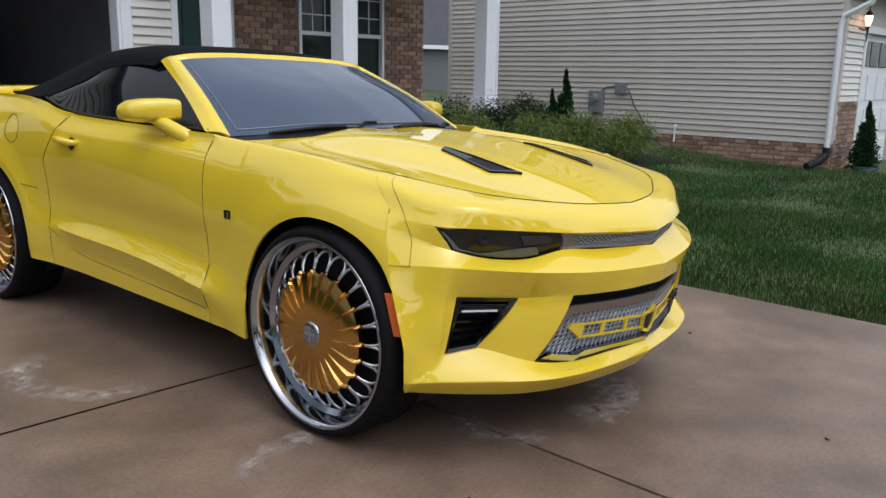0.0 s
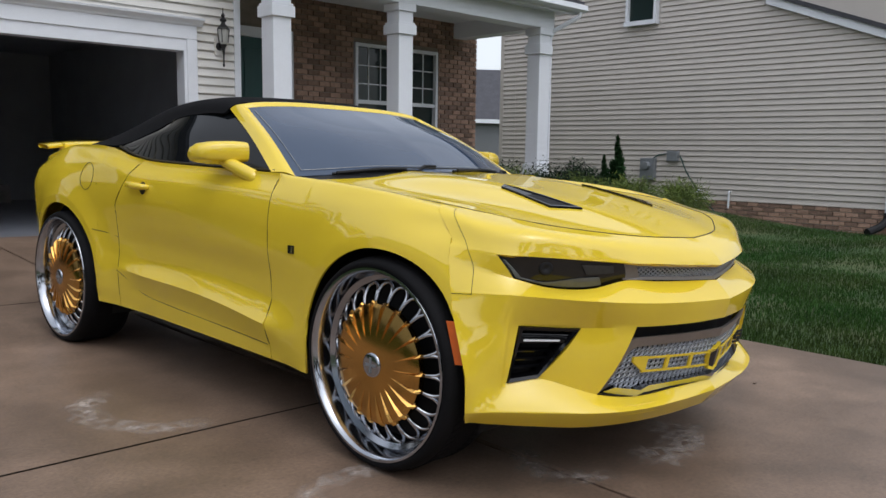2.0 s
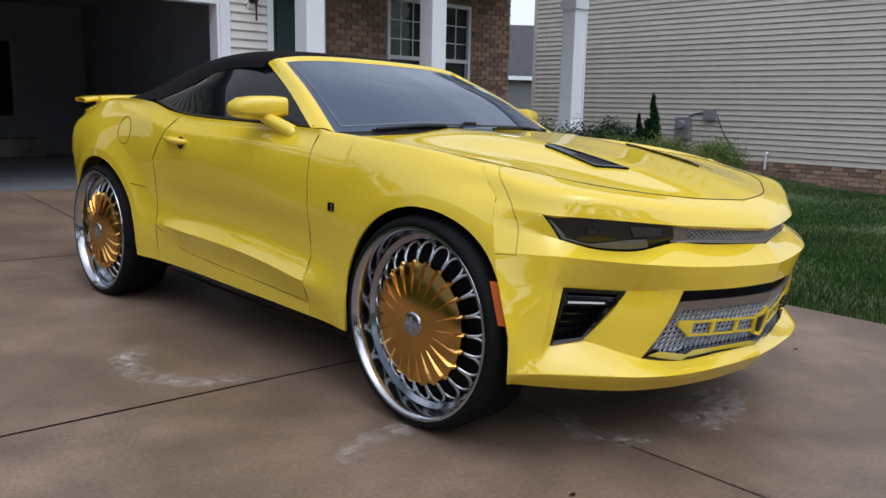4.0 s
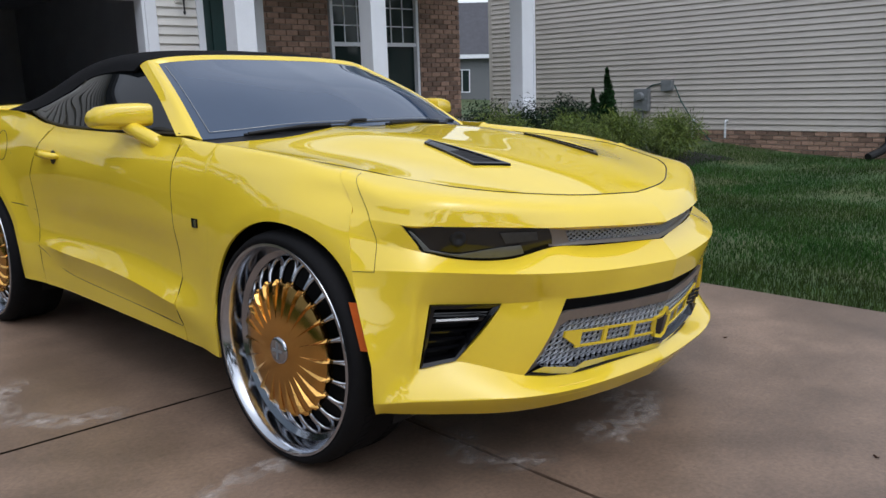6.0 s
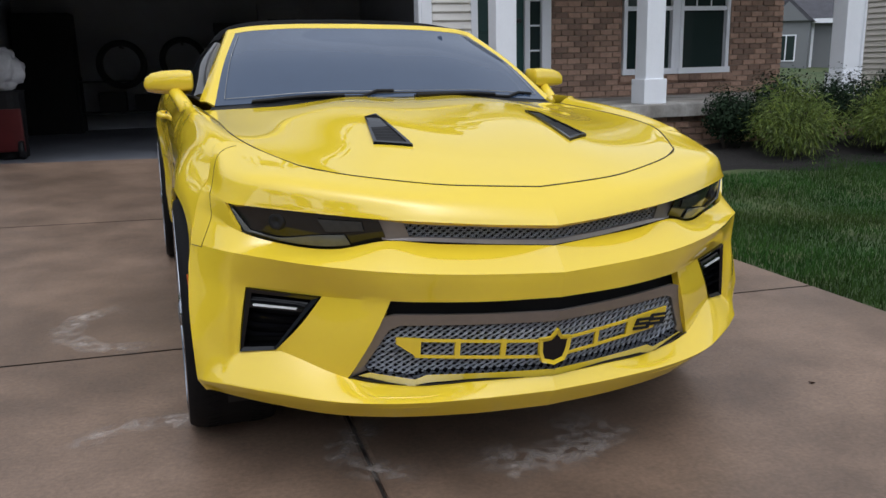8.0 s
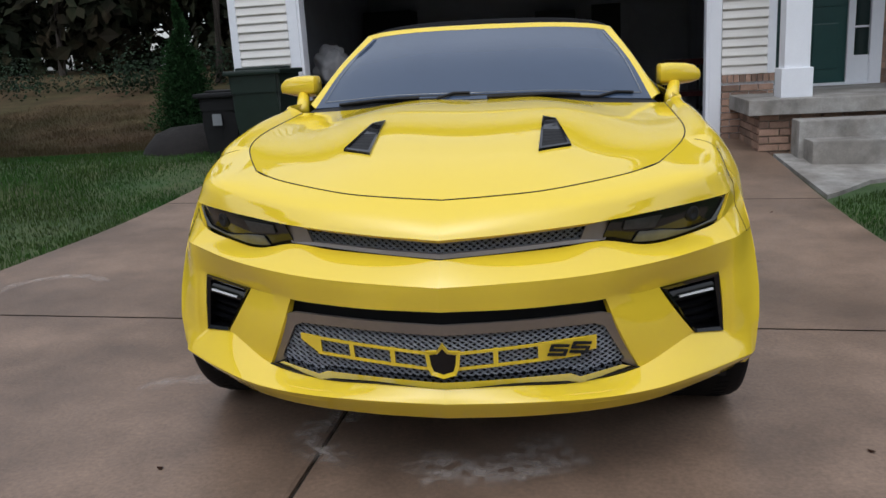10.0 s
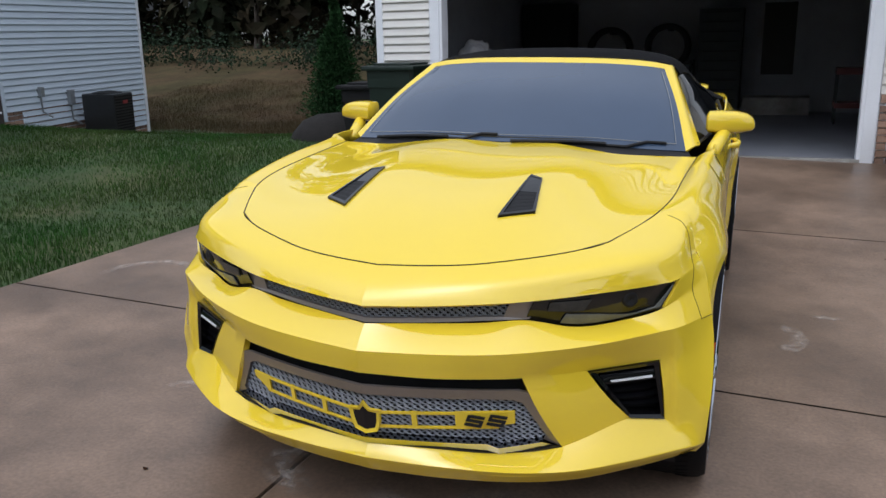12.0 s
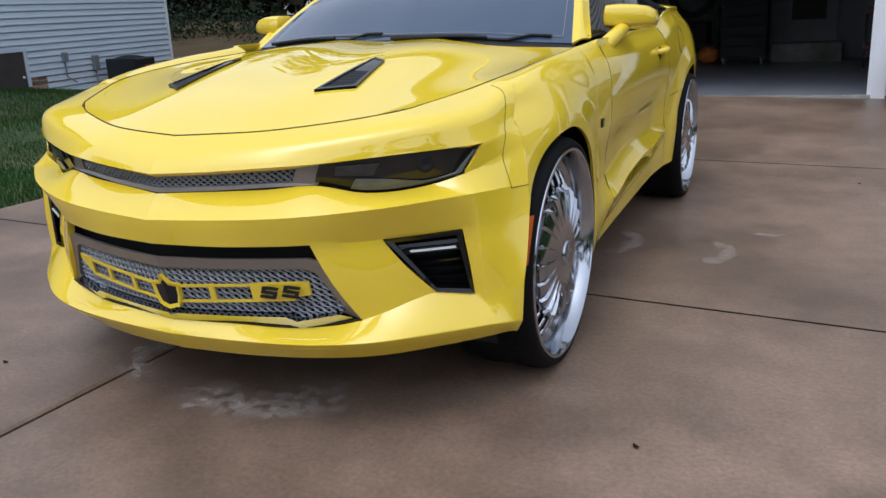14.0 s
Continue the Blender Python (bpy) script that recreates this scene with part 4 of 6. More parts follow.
brush = leaf_cloud("undergrowth", None, DARKLEAF, [(-46 + 1.3 * i, 20.4 + 1.0 * math.sin(i * 2.1), 0.8 + .4 * math.sin(i), 1.5, 1.2, 1.2) for i in range(34)], 36000, .10, 302, 0, 1.6, .3)
brush.matrix_basis = FLAT
tagged(brush, "dark tangled undergrowth at the edge of the woods", "undergrowth", kind="stuff")
# Unseen trees added in front: they mirror in the paint and block low sky.
for i, (u, v, h) in enumerate(((-16, -9, 9), (-13, -15, 11), (-7, -21, 10), (-2.5, -23, 12), (3, -24, 11), (7, -22, 12), (11, -20, 10), (17, -13, 9))):
    tree(u, v, h, 3.2, WOODLEAF, 230 + i, "tall leafy tree added unseen in front for reflections and to block low sky", 2600, .4)
for i, (u, v, h) in enumerate(((28, 44, 9), (33, 47, 10), (38, 43, 9), (24, 48, 10))):
    tree(u, v, h, 3.0, RUSTLEAF if i % 2 else WOODLEAF, 240 + i, "autumn tree behind the far house", 2600, .28)

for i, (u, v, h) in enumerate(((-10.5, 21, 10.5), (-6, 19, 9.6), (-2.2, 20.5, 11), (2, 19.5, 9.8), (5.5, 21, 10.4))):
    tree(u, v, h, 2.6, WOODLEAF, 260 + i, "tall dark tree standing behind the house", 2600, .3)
# Unseen leaf belt far in front of the car, added to block low sky light.
street_woods = leaf_cloud("street_woods", None, WOODLEAF, [(-40 + 2.4 * i, -27 - 2 * math.sin(i * 1.3), 1.0 + 4.6 * ((i * 5) % 7) / 6, 2.6, 2.2, 2.8) for i in range(34)], 24000, .9, 303, 0, 1.5, .1)
street_woods.matrix_basis = FLAT
tagged(street_woods, "unseen dark leaf belt added in front to block low sky light", "woods", kind="stuff")


def far_house(m, label, wall, w=11.0, d=8.0, h=2.7):
    ob = empty("house", m, label, "house")
    part("wall", boxbm(-w / 2, w / 2, 0, d, -1.5, h), wall, ob)
    bm = bmesh.new()
    prism(bm, [(-.4, h - .1), (-.4, h + .1), (d / 2, h + 3.4), (d + .4, h + .1), (d + .4, h - .1)], "x", -w / 2 - .3, w / 2 + .3)
    part("roof", bm, SHINGLE, ob)
    part("bay", boxbm(-w / 2 + .4, -w / 2 + 2.4, -1.6, .1, -1.5, h), wall, ob)
    bm = bmesh.new()
    prism(bm, [(-w / 2 + .2, h - .05), (-w / 2 + 1.4, h + 1.1), (-w / 2 + 2.6, h - .05)], "y", -1.75, 2)
    part("bay_gable", bm, SHINGLE, ob)
    bm = bmesh.new()
    prism(bm, [(-w / 2 + .45, h - .05), (-w / 2 + 1.4, h + .9), (-w / 2 + 2.35, h - .05)], "y", -1.79, -1.7)
    part("gable_face", bm, wall, ob)
    part("fascia", boxbm(-w / 2 + 2.4, w / 2 + .3, -.45, -.38, h - .12, h + .1), WHITE, ob)
    part("corner_trim", boxbm(-w / 2 + 2.4, -w / 2 + 2.52, -.02, .0, -.8, h), WHITE, ob)
    for x, y in ((-w / 2 + .9, -1.6), (-w / 2 + 3.9, 0), (-w / 2 + 7, 0)):
        wn_ = part("window", boxbm(x, x + .95, y - .05, y, .7, 2.0), WHITE, ob)
        part("pane", boxbm(x + .06, x + .46, y - .06, y - .045, .76, 1.94), DARKGLASS, wn_)
        part("pane", boxbm(x + .52, x + .89, y - .06, y - .045, .76, 1.94), DARKGLASS, wn_)
    return ob


far_house(pose(33.2, 28.6, .75, 0, 0, -48), "grey gabled house with a dark roof beyond the lawns", SIDING_GREY)
far_house(pose(-36, 40, 2.0, 0, 0, 25), "pale house seen through the woods", SIDING_GREY, 9, 7, 5.0)

# ---- bins and garage contents ----
BINGREEN = mat("bin_green_plastic", (0.008, 0.018, 0.013), 0.45, var=0.2, scale=6, fine=0.1)


def wheelie_bin(m, material, label, w=.62, d=.72, h=1.02):
    ob = empty("wheeled_bin", m, label, "bin")
    bm = bmesh.new()
    rows = []
    for z, k in ((.06, .82), (h * .55, .91), (h * .8, .96), (h * .8, 1.0), (h, 1.02)):
        rows.append([bm.verts.new((x * w / 2 * k, y * d / 2 * k, z)) for x, y in ((-1, -1), (1, -1), (1, 1), (-1, 1))])
    for a, b in zip(rows, rows[1:]):
        for i in range(4):
            bm.faces.new((a[i], a[(i + 1) % 4], b[(i + 1) % 4], b[i]))
    bm.faces.new(rows[0])
    bmesh.ops.bevel(bm, geom=[e for e in bm.edges if abs(e.verts[0].co.z - e.verts[1].co.z) > .05], offset=.04, segments=3, affect="EDGES")
    part("body", bm, material, ob)
    bm = bmesh.new()
    box(bm, -w / 2 - .04, w / 2 + .04, -d / 2 - .05, d / 2 + .04, h, h + .055, .02)
    box(bm, -w / 2 + .06, w / 2 - .06, -d / 2 + .08, d / 2 - .1, h + .05, h + .085, .025)
    part("lid", bm, material, ob)
    for s in (-1, 1):
        part("wheel", lathe(bmesh.new(), [(.02, .03), (.12, .03), (.13, .02), (.13, -.02), (.12, -.03), (.02, -.03)], 18, "x", (s * w * .46, d * .36, .13)), RUBBERBLACK, ob)
    part("handle", tube(bmesh.new(), [(-w * .4, d / 2 + .02, h - .03), (-w * .4, d / 2 + .1, h - .01), (w * .4, d / 2 + .1, h - .01), (w * .4, d / 2 + .02, h - .03)], .015), material, ob)
    return ob


wheelie_bin(SITE @ pose(-3.3, 6.55, drive_z(-3.3, 6.55)), BINGREEN, "dark green wheeled trash bin by the garage corner")
wheelie_bin(SITE @ pose(-3.98, 6.9, drive_z(-3.3, 6.6) - .03), RUBBERBLACK, "smaller black bin with a pale label", .5, .55, .8)
mesh_ob("bin_label", boxbm(-4.05, -3.93, 6.59, 6.60, .62, .76), GREYMETAL, SITE, label="pale scuffed label on the black bin", category="label")
PLASTICBAG = mat("white_plastic_bag", (0.55, 0.55, 0.57), 0.4, var=0.2, scale=6)
REDPLASTIC = mat("red_plastic", (0.10, 0.012, 0.012), 0.4, var=0.2, scale=6)
ORANGE = mat("pumpkin_skin", (0.55, 0.17, 0.02), 0.5, var=0.15, scale=8)
STEEL = mat("tool_chest_steel", (0.035, 0.04, 0.042), 0.55, spec=0.2, var=0.1, scale=4)


def lumpy(name, m, r, material, label, category, squash=1.0, seed=1, amp=.35):
    bm = bmesh.new()
    bmesh.ops.create_icosphere(bm, subdivisions=4, radius=1)
    for v in bm.verts:
        n1 = noise.noise(v.co * 2.2 + Vector((seed, 0, 0))) + .5 * noise.noise(v.co * 6 + Vector((0, seed, 0)))
        v.co = v.co * (1 + amp * n1)
        v.co = Vector((v.co.x * r, v.co.y * r, v.co.z * r * squash))
    return mesh_ob(name, bm, material, m, smooth=True, label=label, category=category)


sack = empty("trash_sack", SITE @ pose(-3.08, 8.6, FL), "stuffed white plastic trash bag on a red cart", "bag")
bm = bmesh.new()
bmesh.ops.create_icosphere(bm, subdivisions=4, radius=1)
for v in bm.verts:
    v.co *= 1 + .3 * noise.noise(v.co * 2.5) + .12 * noise.noise(v.co * 8)
    v.co = Vector((v.co.x * .26, v.co.y * .25, 1.08 + v.co.z * .27))
part("bag", bm, PLASTICBAG, sack, "white crumpled plastic bag", smooth=True)
part("bin_drum", lathe(bmesh.new(), [(.17, 0), (.21, .02), (.24, .8), (.25, .84), (.2, .84)], 20), RUBBERBLACK, sack)
part("red_panel", boxbm(-.22, .22, -.27, -.24, .1, .62, .02), REDPLASTIC, sack)
for x in (-.18, .18):
    part("wheel", lathe(bmesh.new(), [(.02, .03), (.11, .03), (.12, 0), (.11, -.03), (.02, -.03)], 16, "x", (x, -.26, .12)), RUBBERBLACK, sack)
TYRE_FLAT = mat("old_rubber", (0.012, 0.012, 0.013), 0.8, var=0.2, scale=5)
for u, v, z, r in ((-.92, 12.75, 1.38, .41), (-1.95, 12.7, 1.33, .42)):
    ob = empty("spare_tyre", SITE @ pose(u, v, z), "black spare tyre hung on the garage wall", "tyre", "spare tyres")
    part("carcass", lathe(bmesh.new(), [(r * .74, -.1), (r * .9, -.12), (r * .99, -.09), (r, 0), (r * .99, .09), (r * .9, .12), (r * .74, .1), (r * .74, -.1)], 40, "y"), TYRE_FLAT, ob, smooth=True)
    part("peg", tube(bmesh.new(), [(0, 0, r * .7), (0, 13.4 - v, r * .7)], .02), STEEL, ob)
shelf = empty("storage_shelf", SITE @ pose(-1.5, 12.95, FL), "dark steel storage shelf with bins", "shelf")
for z in (.3, .85):
    part("board", boxbm(-1.2, 1.0, -.25, .3, z, z + .03), STEEL, shelf)
for x in (-1.2, 1.0):
    for y in (-.25, .28):
        part("post", boxbm(x - .02, x + .02, y - .02, y + .02, 0, .95), STEEL, shelf)
for i, (x, z, hh) in enumerate(((-.9, .33, .35), (-.3, .33, .3), (.4, .33, .38))):
    mesh_ob("storage_tub", boxbm(-1.5 + x, -1.05 + x, 12.75, 13.15, FL + z, FL + z + hh, .03), RUBBERBLACK, SITE, label="dark lidded storage tub on the steel shelf", category="tub")


def tool_chest(m):
    ob = empty("tool_chest", m, "tall dark grey steel tool chest with drawers on casters", "tool chest")
    part("body", boxbm(-.36, .36, -.25, .25, .12, 1.82, .012), STEEL, ob)
    for k in range(10):
        z = .16 + k * .163
        dr = part("drawer", boxbm(-.33, .33, -.268, -.25, z, z + .148, .005), STEEL, ob)
        part("handle", boxbm(-.3, .3, -.285, -.268, z + .125, z + .14), RUBBERBLACK, dr)
    for x in (-.3, .3):
        part("caster", lathe(bmesh.new(), [(.01, .02), (.055, .02), (.06, 0), (.055, -.02), (.01, -.02)], 14, "x", (x, -.2, .06)), GREYMETAL, ob)
    return ob


tool_chest(SITE @ pose(0.0, 12.6, FL))
lumpy("pumpkin", SITE @ pose(-.55, 12.3, FL + .17), .17, ORANGE, "round orange pumpkin on the garage floor", "pumpkin", .85, 4, .03)
hd = empty("door_3", SITE, "dark inner house door with a window in a pale frame", "door", kind="structure")
part("leaf", boxbm(.58, 1.28, 13.34, 13.39, FL + .3, 2.3), DRYWALL, hd)
part("pane", boxbm(.66, 1.2, 13.32, 13.345, .85, 2.1), mat("dull_pane", (0.008, 0.009, 0.011), 0.3, spec=0.15), hd)
bm = bmesh.new()
box(bm, .48, .58, 13.3, 13.4, FL, 2.4)
box(bm, 1.28, 1.38, 13.3, 13.4, FL, 2.4)
box(bm, .58, 1.28, 13.3, 13.4, 2.3, 2.4)
part("frame", bm, DRYWALL, hd)
mesh_ob("step", boxbm(.4, 1.5, 12.7, 13.39, FL, FL + .3, .01), GREYCON, SITE, label="low concrete step below the inner door", category="step", kind="structure")
fz = empty("hand_truck", SITE @ pose(2.1, 11.3, FL), "red steel tool cart near the garage wall", "cart")
part("tray", boxbm(-.3, .3, -.25, .25, .25, .33, .01), REDPLASTIC, fz)
part("top_tray", boxbm(-.3, .3, -.25, .25, .75, .85, .01), REDPLASTIC, fz)
for x in (-.28, .28):
    for y in (-.22, .22):
        part("post", boxbm(x - .015, x + .015, y - .015, y + .015, .06, .8), STEEL, fz)
        part("caster", lathe(bmesh.new(), [(.01, .015), (.045, .015), (.05, 0), (.045, -.015), (.01, -.015)], 12, "x", (x, y, .05)), RUBBERBLACK, fz)
mesh_ob("storage_cabinet", boxbm(-3.62, -2.7, 12.6, 13.3, FL, 2.2, .02), RUBBERBLACK, SITE, label="tall black storage cabinet in the garage corner", category="cabinet")
# leaves on the concrete
for i, (x, y) in enumerate(((-.95, -.62), (.35, -1.35), (1.3, -.4), (2.0, 3.4), (.2, -1.7))):
    R = random.Random(400 + i)
    bm = bmesh.new()
    vs = [bm.verts.new((.012 * math.cos(a) * R.uniform(.7, 1.2), .008 * math.sin(a) * R.uniform(.7, 1.2), .004 + .003 * math.cos(2 * a))) for a in np.linspace(0, 2 * math.pi, 9)[:-1]]
    bm.faces.new(vs)
    mesh_ob("fallen_leaf", bm, RUSTLEAF, pose(x, y, drive_z(x, y) + .001, 0, 0, 70 * i), label="small curled brown leaf on the driveway", category="leaf", group="fallen leaves")

# ---- the car ----
YELLOW = mat("yellow_paint", (0.82, 0.595, 0.035), 0.5, coat=1.0, var=0.012, scale=1.5, fine=0.015, fscale=300, spec=0.0)
YELLOW.node_tree.nodes["Principled BSDF"].inputs["Coat Roughness"].default_value = 0.008
YELLOW.node_tree.nodes["Principled BSDF"].inputs["Coat IOR"].default_value = 1.74
FABRIC = mat("black_canvas", (0.007, 0.007, 0.008), 0.95, spec=0.1, var=0.15, scale=5, fine=0.3, fscale=400, bump=0.3, bscale=500)
TYRE = mat("tyre_rubber", (0.006, 0.006, 0.007), 0.75, var=0.2, scale=6, fine=0.15, fscale=90, bump=0.15, spec=0.15)
CHROME = mat("chrome", (0.50, 0.51, 0.54), 0.08, metal=1.0, var=0.08, scale=8, rvar=0.04)
SATIN = mat("satin_bezel", (0.30, 0.27, 0.25), 0.38, metal=0.7, var=0.06, scale=10, fine=0.04)
GOLD = mat("gold_plate", (0.64, 0.36, 0.10), 0.15, metal=1.0, var=0.06, scale=6, rvar=0.05)
GLOSSBLACK = mat("gloss_black", (0.004, 0.004, 0.005), 0.06, coat=0.0, spec=0.4, var=0.2, scale=8)
SEAM = mat("panel_gap", (0.02, 0.015, 0.004), 0.8)
LENS = mat("smoked_lens", (0.012, 0.012, 0.011), 0.10, coat=0.0, spec=0.5, var=0.3, scale=12)
LAMPSMOKE = mat("smoked_light_guide", (0.11, 0.115, 0.11), 0.18, spec=0.5, var=0.25, scale=14)
LAMPDIM = mat("smoked_inner_lamp", (0.03, 0.031, 0.03), 0.15, spec=0.5, var=0.3, scale=40)
LAMPGREY = mat("lamp_reflector", (0.33, 0.335, 0.33), 0.25, metal=0.3, var=0.1, scale=20)
AMBER = mat("amber_marker", (0.62, 0.12, 0.02), 0.2, coat=0.8, var=0.1, scale=60)
LED = mat("led_strip", (0.75, 0.77, 0.8), 0.2)
TINT = mat("tinted_glass", (0.04, 0.062, 0.105), 0.02, spec=0.55, var=0.08, scale=1.2)
SIDETINT = mat("tinted_side_glass", (0.006, 0.007, 0.008), 0.01, spec=0.2)
WIRE = mat("bright_wire", (0.58, 0.61, 0.66), 0.25, metal=0.3, var=0.1, scale=30)
FACECHROME = mat("polished_chrome_face", (0.42, 0.44, 0.48), 0.13, metal=1.0, var=0.08, scale=8, rvar=0.05)

car = empty("convertible_car", pose(0, 0, 0), "yellow convertible muscle car with black soft top on oversized wheels", "car")


def catmull(p, n, closed=False):
    """Dense points (n per span) of a smooth curve through the rows of p (k x ... array)."""
    p = np.asarray(p, float)
    k = len(p)
    if k == 2:
        return np.array([p[0] + (p[1] - p[0]) * i / n for i in range(n + 1)])
    out = []
    for i in range(k - 1):
        a = p[i - 1] if i else 2 * p[0] - p[1]
        b, c = p[i], p[i + 1]
        d = p[i + 2] if i + 2 < k else 2 * p[-1] - p[-2]
        for j in range(n):
            t = j / n
            out.append(0.5 * (2 * b + (c - a) * t + (2 * a - 5 * b + 4 * c - d) * t * t + (3 * b - a - 3 * c + d) * t ** 3))
    out.append(p[-1])
    return np.array(out)


def dense(rows, nu=6, nv=6, sharp=()):
    """Smooth grid through control rows; at the rows named in sharp the surface folds."""
    g = np.array([catmull(r, nu) for r in rows])
    cuts = [0, *sorted(sharp), len(rows) - 1]
    out = []
    for a, b in zip(cuts, cuts[1:]):
        seg = catmull(g[a:b + 1], nv)
        out += list(seg if not out else seg[1:])
    return np.array(out)


def shell(name, grids, material, parent, mirror=True, thick=0.012, label="", smooth=35, keel=False):
    """A panel from dense grids (rows x cols x 3) with thickness; panels that meet the middle line are mirrored into one
    mesh, others become one part on each side. parent: one, or one for each side."""
    both = mirror and min(g[:, :, 0].min() for g in grids) > 0.01
    made = None
    for sides in (((1,), (-1,)) if both else ((1, -1) if mirror else (1,),)):
        bm = bmesh.new()
        for g in grids:
            for s in sides:
                vs = [[bm.verts.new((s * p[0], p[1], p[2])) for p in r] for r in g]
                for a, b in zip(vs, vs[1:]):
                    for i in range(len(a) - 1):
                        bm.faces.new((a[i], a[i + 1], b[i + 1], b[i]) if s > 0 else (a[i + 1], a[i], b[i], b[i + 1]))
        bmesh.ops.remove_doubles(bm, verts=bm.verts, dist=0.0002)
        me = bpy.data.meshes.new(name)
        bmesh.ops.recalc_face_normals(bm, faces=bm.faces)
        # turn the panel so that it looks away from the middle of the car
        up = sum(((f.calc_center_median() - Vector((0, 1.5, 0.55))).dot(f.normal)) * f.calc_area() for f in bm.faces)
        if up < 0:
            bmesh.ops.reverse_faces(bm, faces=bm.faces)
        for f in bm.faces:
            f.smooth = True
        for e in bm.edges:
            e.smooth = not (e.is_boundary or len(e.link_faces) != 2 or e.calc_face_angle(0) > radians(smooth) or keel and max(abs(v.co.x) for v in e.verts) < 1e-4)
        bm.to_mesh(me)
        bm.free()
        me.materials.append(material)
        made = new(name, me)
        made.parent = parent[0 if sides[0] > 0 else 1] if isinstance(parent, tuple) else parent
        if thick:
            md = made.modifiers.new("thickness", "SOLIDIFY")
            md.thickness, md.offset = thick, -1.0
        tagged(made, label)
    return made


def side_pair(name, label):
    pair = (empty(name, Matrix(), label), empty(name, Matrix(), label))
    for p in pair:
        p.parent = car
    return pair


def gap(pts, r=0.0028, n=6, sink=0.0, mirror=True, name="panel_gap"):
    c = catmull(pts, n)
    joined = abs(c[0][0]) < 1e-4
    if joined:
        c = np.concatenate([(c * np.array((-1, 1, 1)))[::-1], c[1:]])
    for s in ((1,) if joined else (1, -1)):
        part(name, tube(bmesh.new(), [(s * p[0], p[1], p[2] - sink) for p in c], r, 6), SEAM, car)


def fair(g, n, middle=False):
    """Evens out a dense grid with its rim held; middle: the first column is the middle line of a mirrored panel."""
    g = g.copy()
    for _ in range(n):
        p = np.concatenate([g[:, 1:2] * np.array((-1, 1, 1)), g], axis=1) if middle else g
        q = p.copy()
        q[1:-1, 1:-1] = 0.5 * p[1:-1, 1:-1] + 0.125 * (p[:-2, 1:-1] + p[2:, 1:-1] + p[1:-1, :-2] + p[1:-1, 2:])
        g = q[:, 1:] if middle else q
    return g


# hood
HOOD = [
    [(0, -.635, .866), (.146, -.625, .874), (.28, -.587, .880), (.42, -.520, .893), (.54, -.452, .908), (.63, -.370, .924)],
    [(0, -.450, .928), (.17, -.435, .934), (.30, -.400, .936), (.45, -.340, .934), (.60, -.270, .940), (.70, -.220, .948)],
    [(0, -.200, .985), (.20, -.180, .995), (.32, -.160, .990), (.47, -.120, .970), (.63, -.100, .965), (.75, -.080, .972)],
    [(0, .100, 1.032), (.25, .100, 1.048), (.38, .100, 1.032), (.52, .100, .998), (.66, .100, .985), (.778, .100, .991)],
    [(0, .400, 1.060), (.29, .400, 1.076), (.44, .395, 1.056), (.57, .385, 1.018), (.69, .370, 1.004), (.79, .360, 1.010)],
    [(0, .670, 1.072), (.22, .662, 1.079), (.36, .630, 1.068), (.50, .630, 1.050), (.64, .690, 1.040), (.811, .790, 1.030)]]
hood_grid = fair(dense(HOOD, 8, 8), 60, True)
shell("hood", [hood_grid], YELLOW, car)
edge = [r[-1] for r in HOOD]
gap(HOOD[0], 0.0024, mirror=True)
gap(edge, 0.0022)

# side width by length and height
STN = [(-.23, [(.24, .90), (.45, .930), (.605, .932), (.69, .920), (.775, .903), (.85, .876), (.91, .815)]),
       (.09, [(.24, .93), (.60, .945), (.80, .948), (.88, .932), (.95, .900), (1.0, .855)]),
       (.60, [(.24, .918), (.32, .928), (.42, .932), (.50, .928), (.62, .932), (.75, .945), (.85, .943), (.94, .930), (1.0, .906), (1.05, .87)]),
       (1.2, [(.28, .912), (.36, .915), (.45, .908), (.53, .902), (.62, .905), (.75, .932), (.88, .94), (.98, .925), (1.07, .878)]),
       (1.9, [(.30, .905), (.38, .910), (.48, .903), (.55, .898), (.64, .900), (.76, .922), (.90, .94), (1.0, .93), (1.085, .888)]),
       (2.3, [(.32, .925), (.40, .935), (.50, .938), (.60, .932), (.75, .938), (.90, .948), (1.05, .932), (1.15, .888)]),
       (2.84, [(.24, .945), (.60, .962), (.83, .966), (.95, .96), (1.05, .928), (1.165, .85)]),
       (3.3, [(.38, .87), (.50, .895), (.70, .918), (.90, .926), (1.0, .90), (1.11, .82)]),
       (3.7, [(.38, .72), (.50, .75), (.70, .78), (.90, .79), (1.0, .77), (1.06, .70)])]
SY = [-.25, -.1, .09, .35, .60, .79, 1.2, 1.6, 1.9, 2.1, 2.3, 2.55, 2.84, 3.1, 3.3, 3.5, 3.7]
SX = [.805, .832, .850, .862, .870, .878, .878, .882, .888, .888, .888, .878, .855, .835, .815, .775, .70]
SZ = [.912, .966, 1.0, 1.029, 1.049, 1.060, 1.068, 1.076, 1.088, 1.11, 1.15, 1.166, 1.165, 1.14, 1.11, 1.085, 1.06]


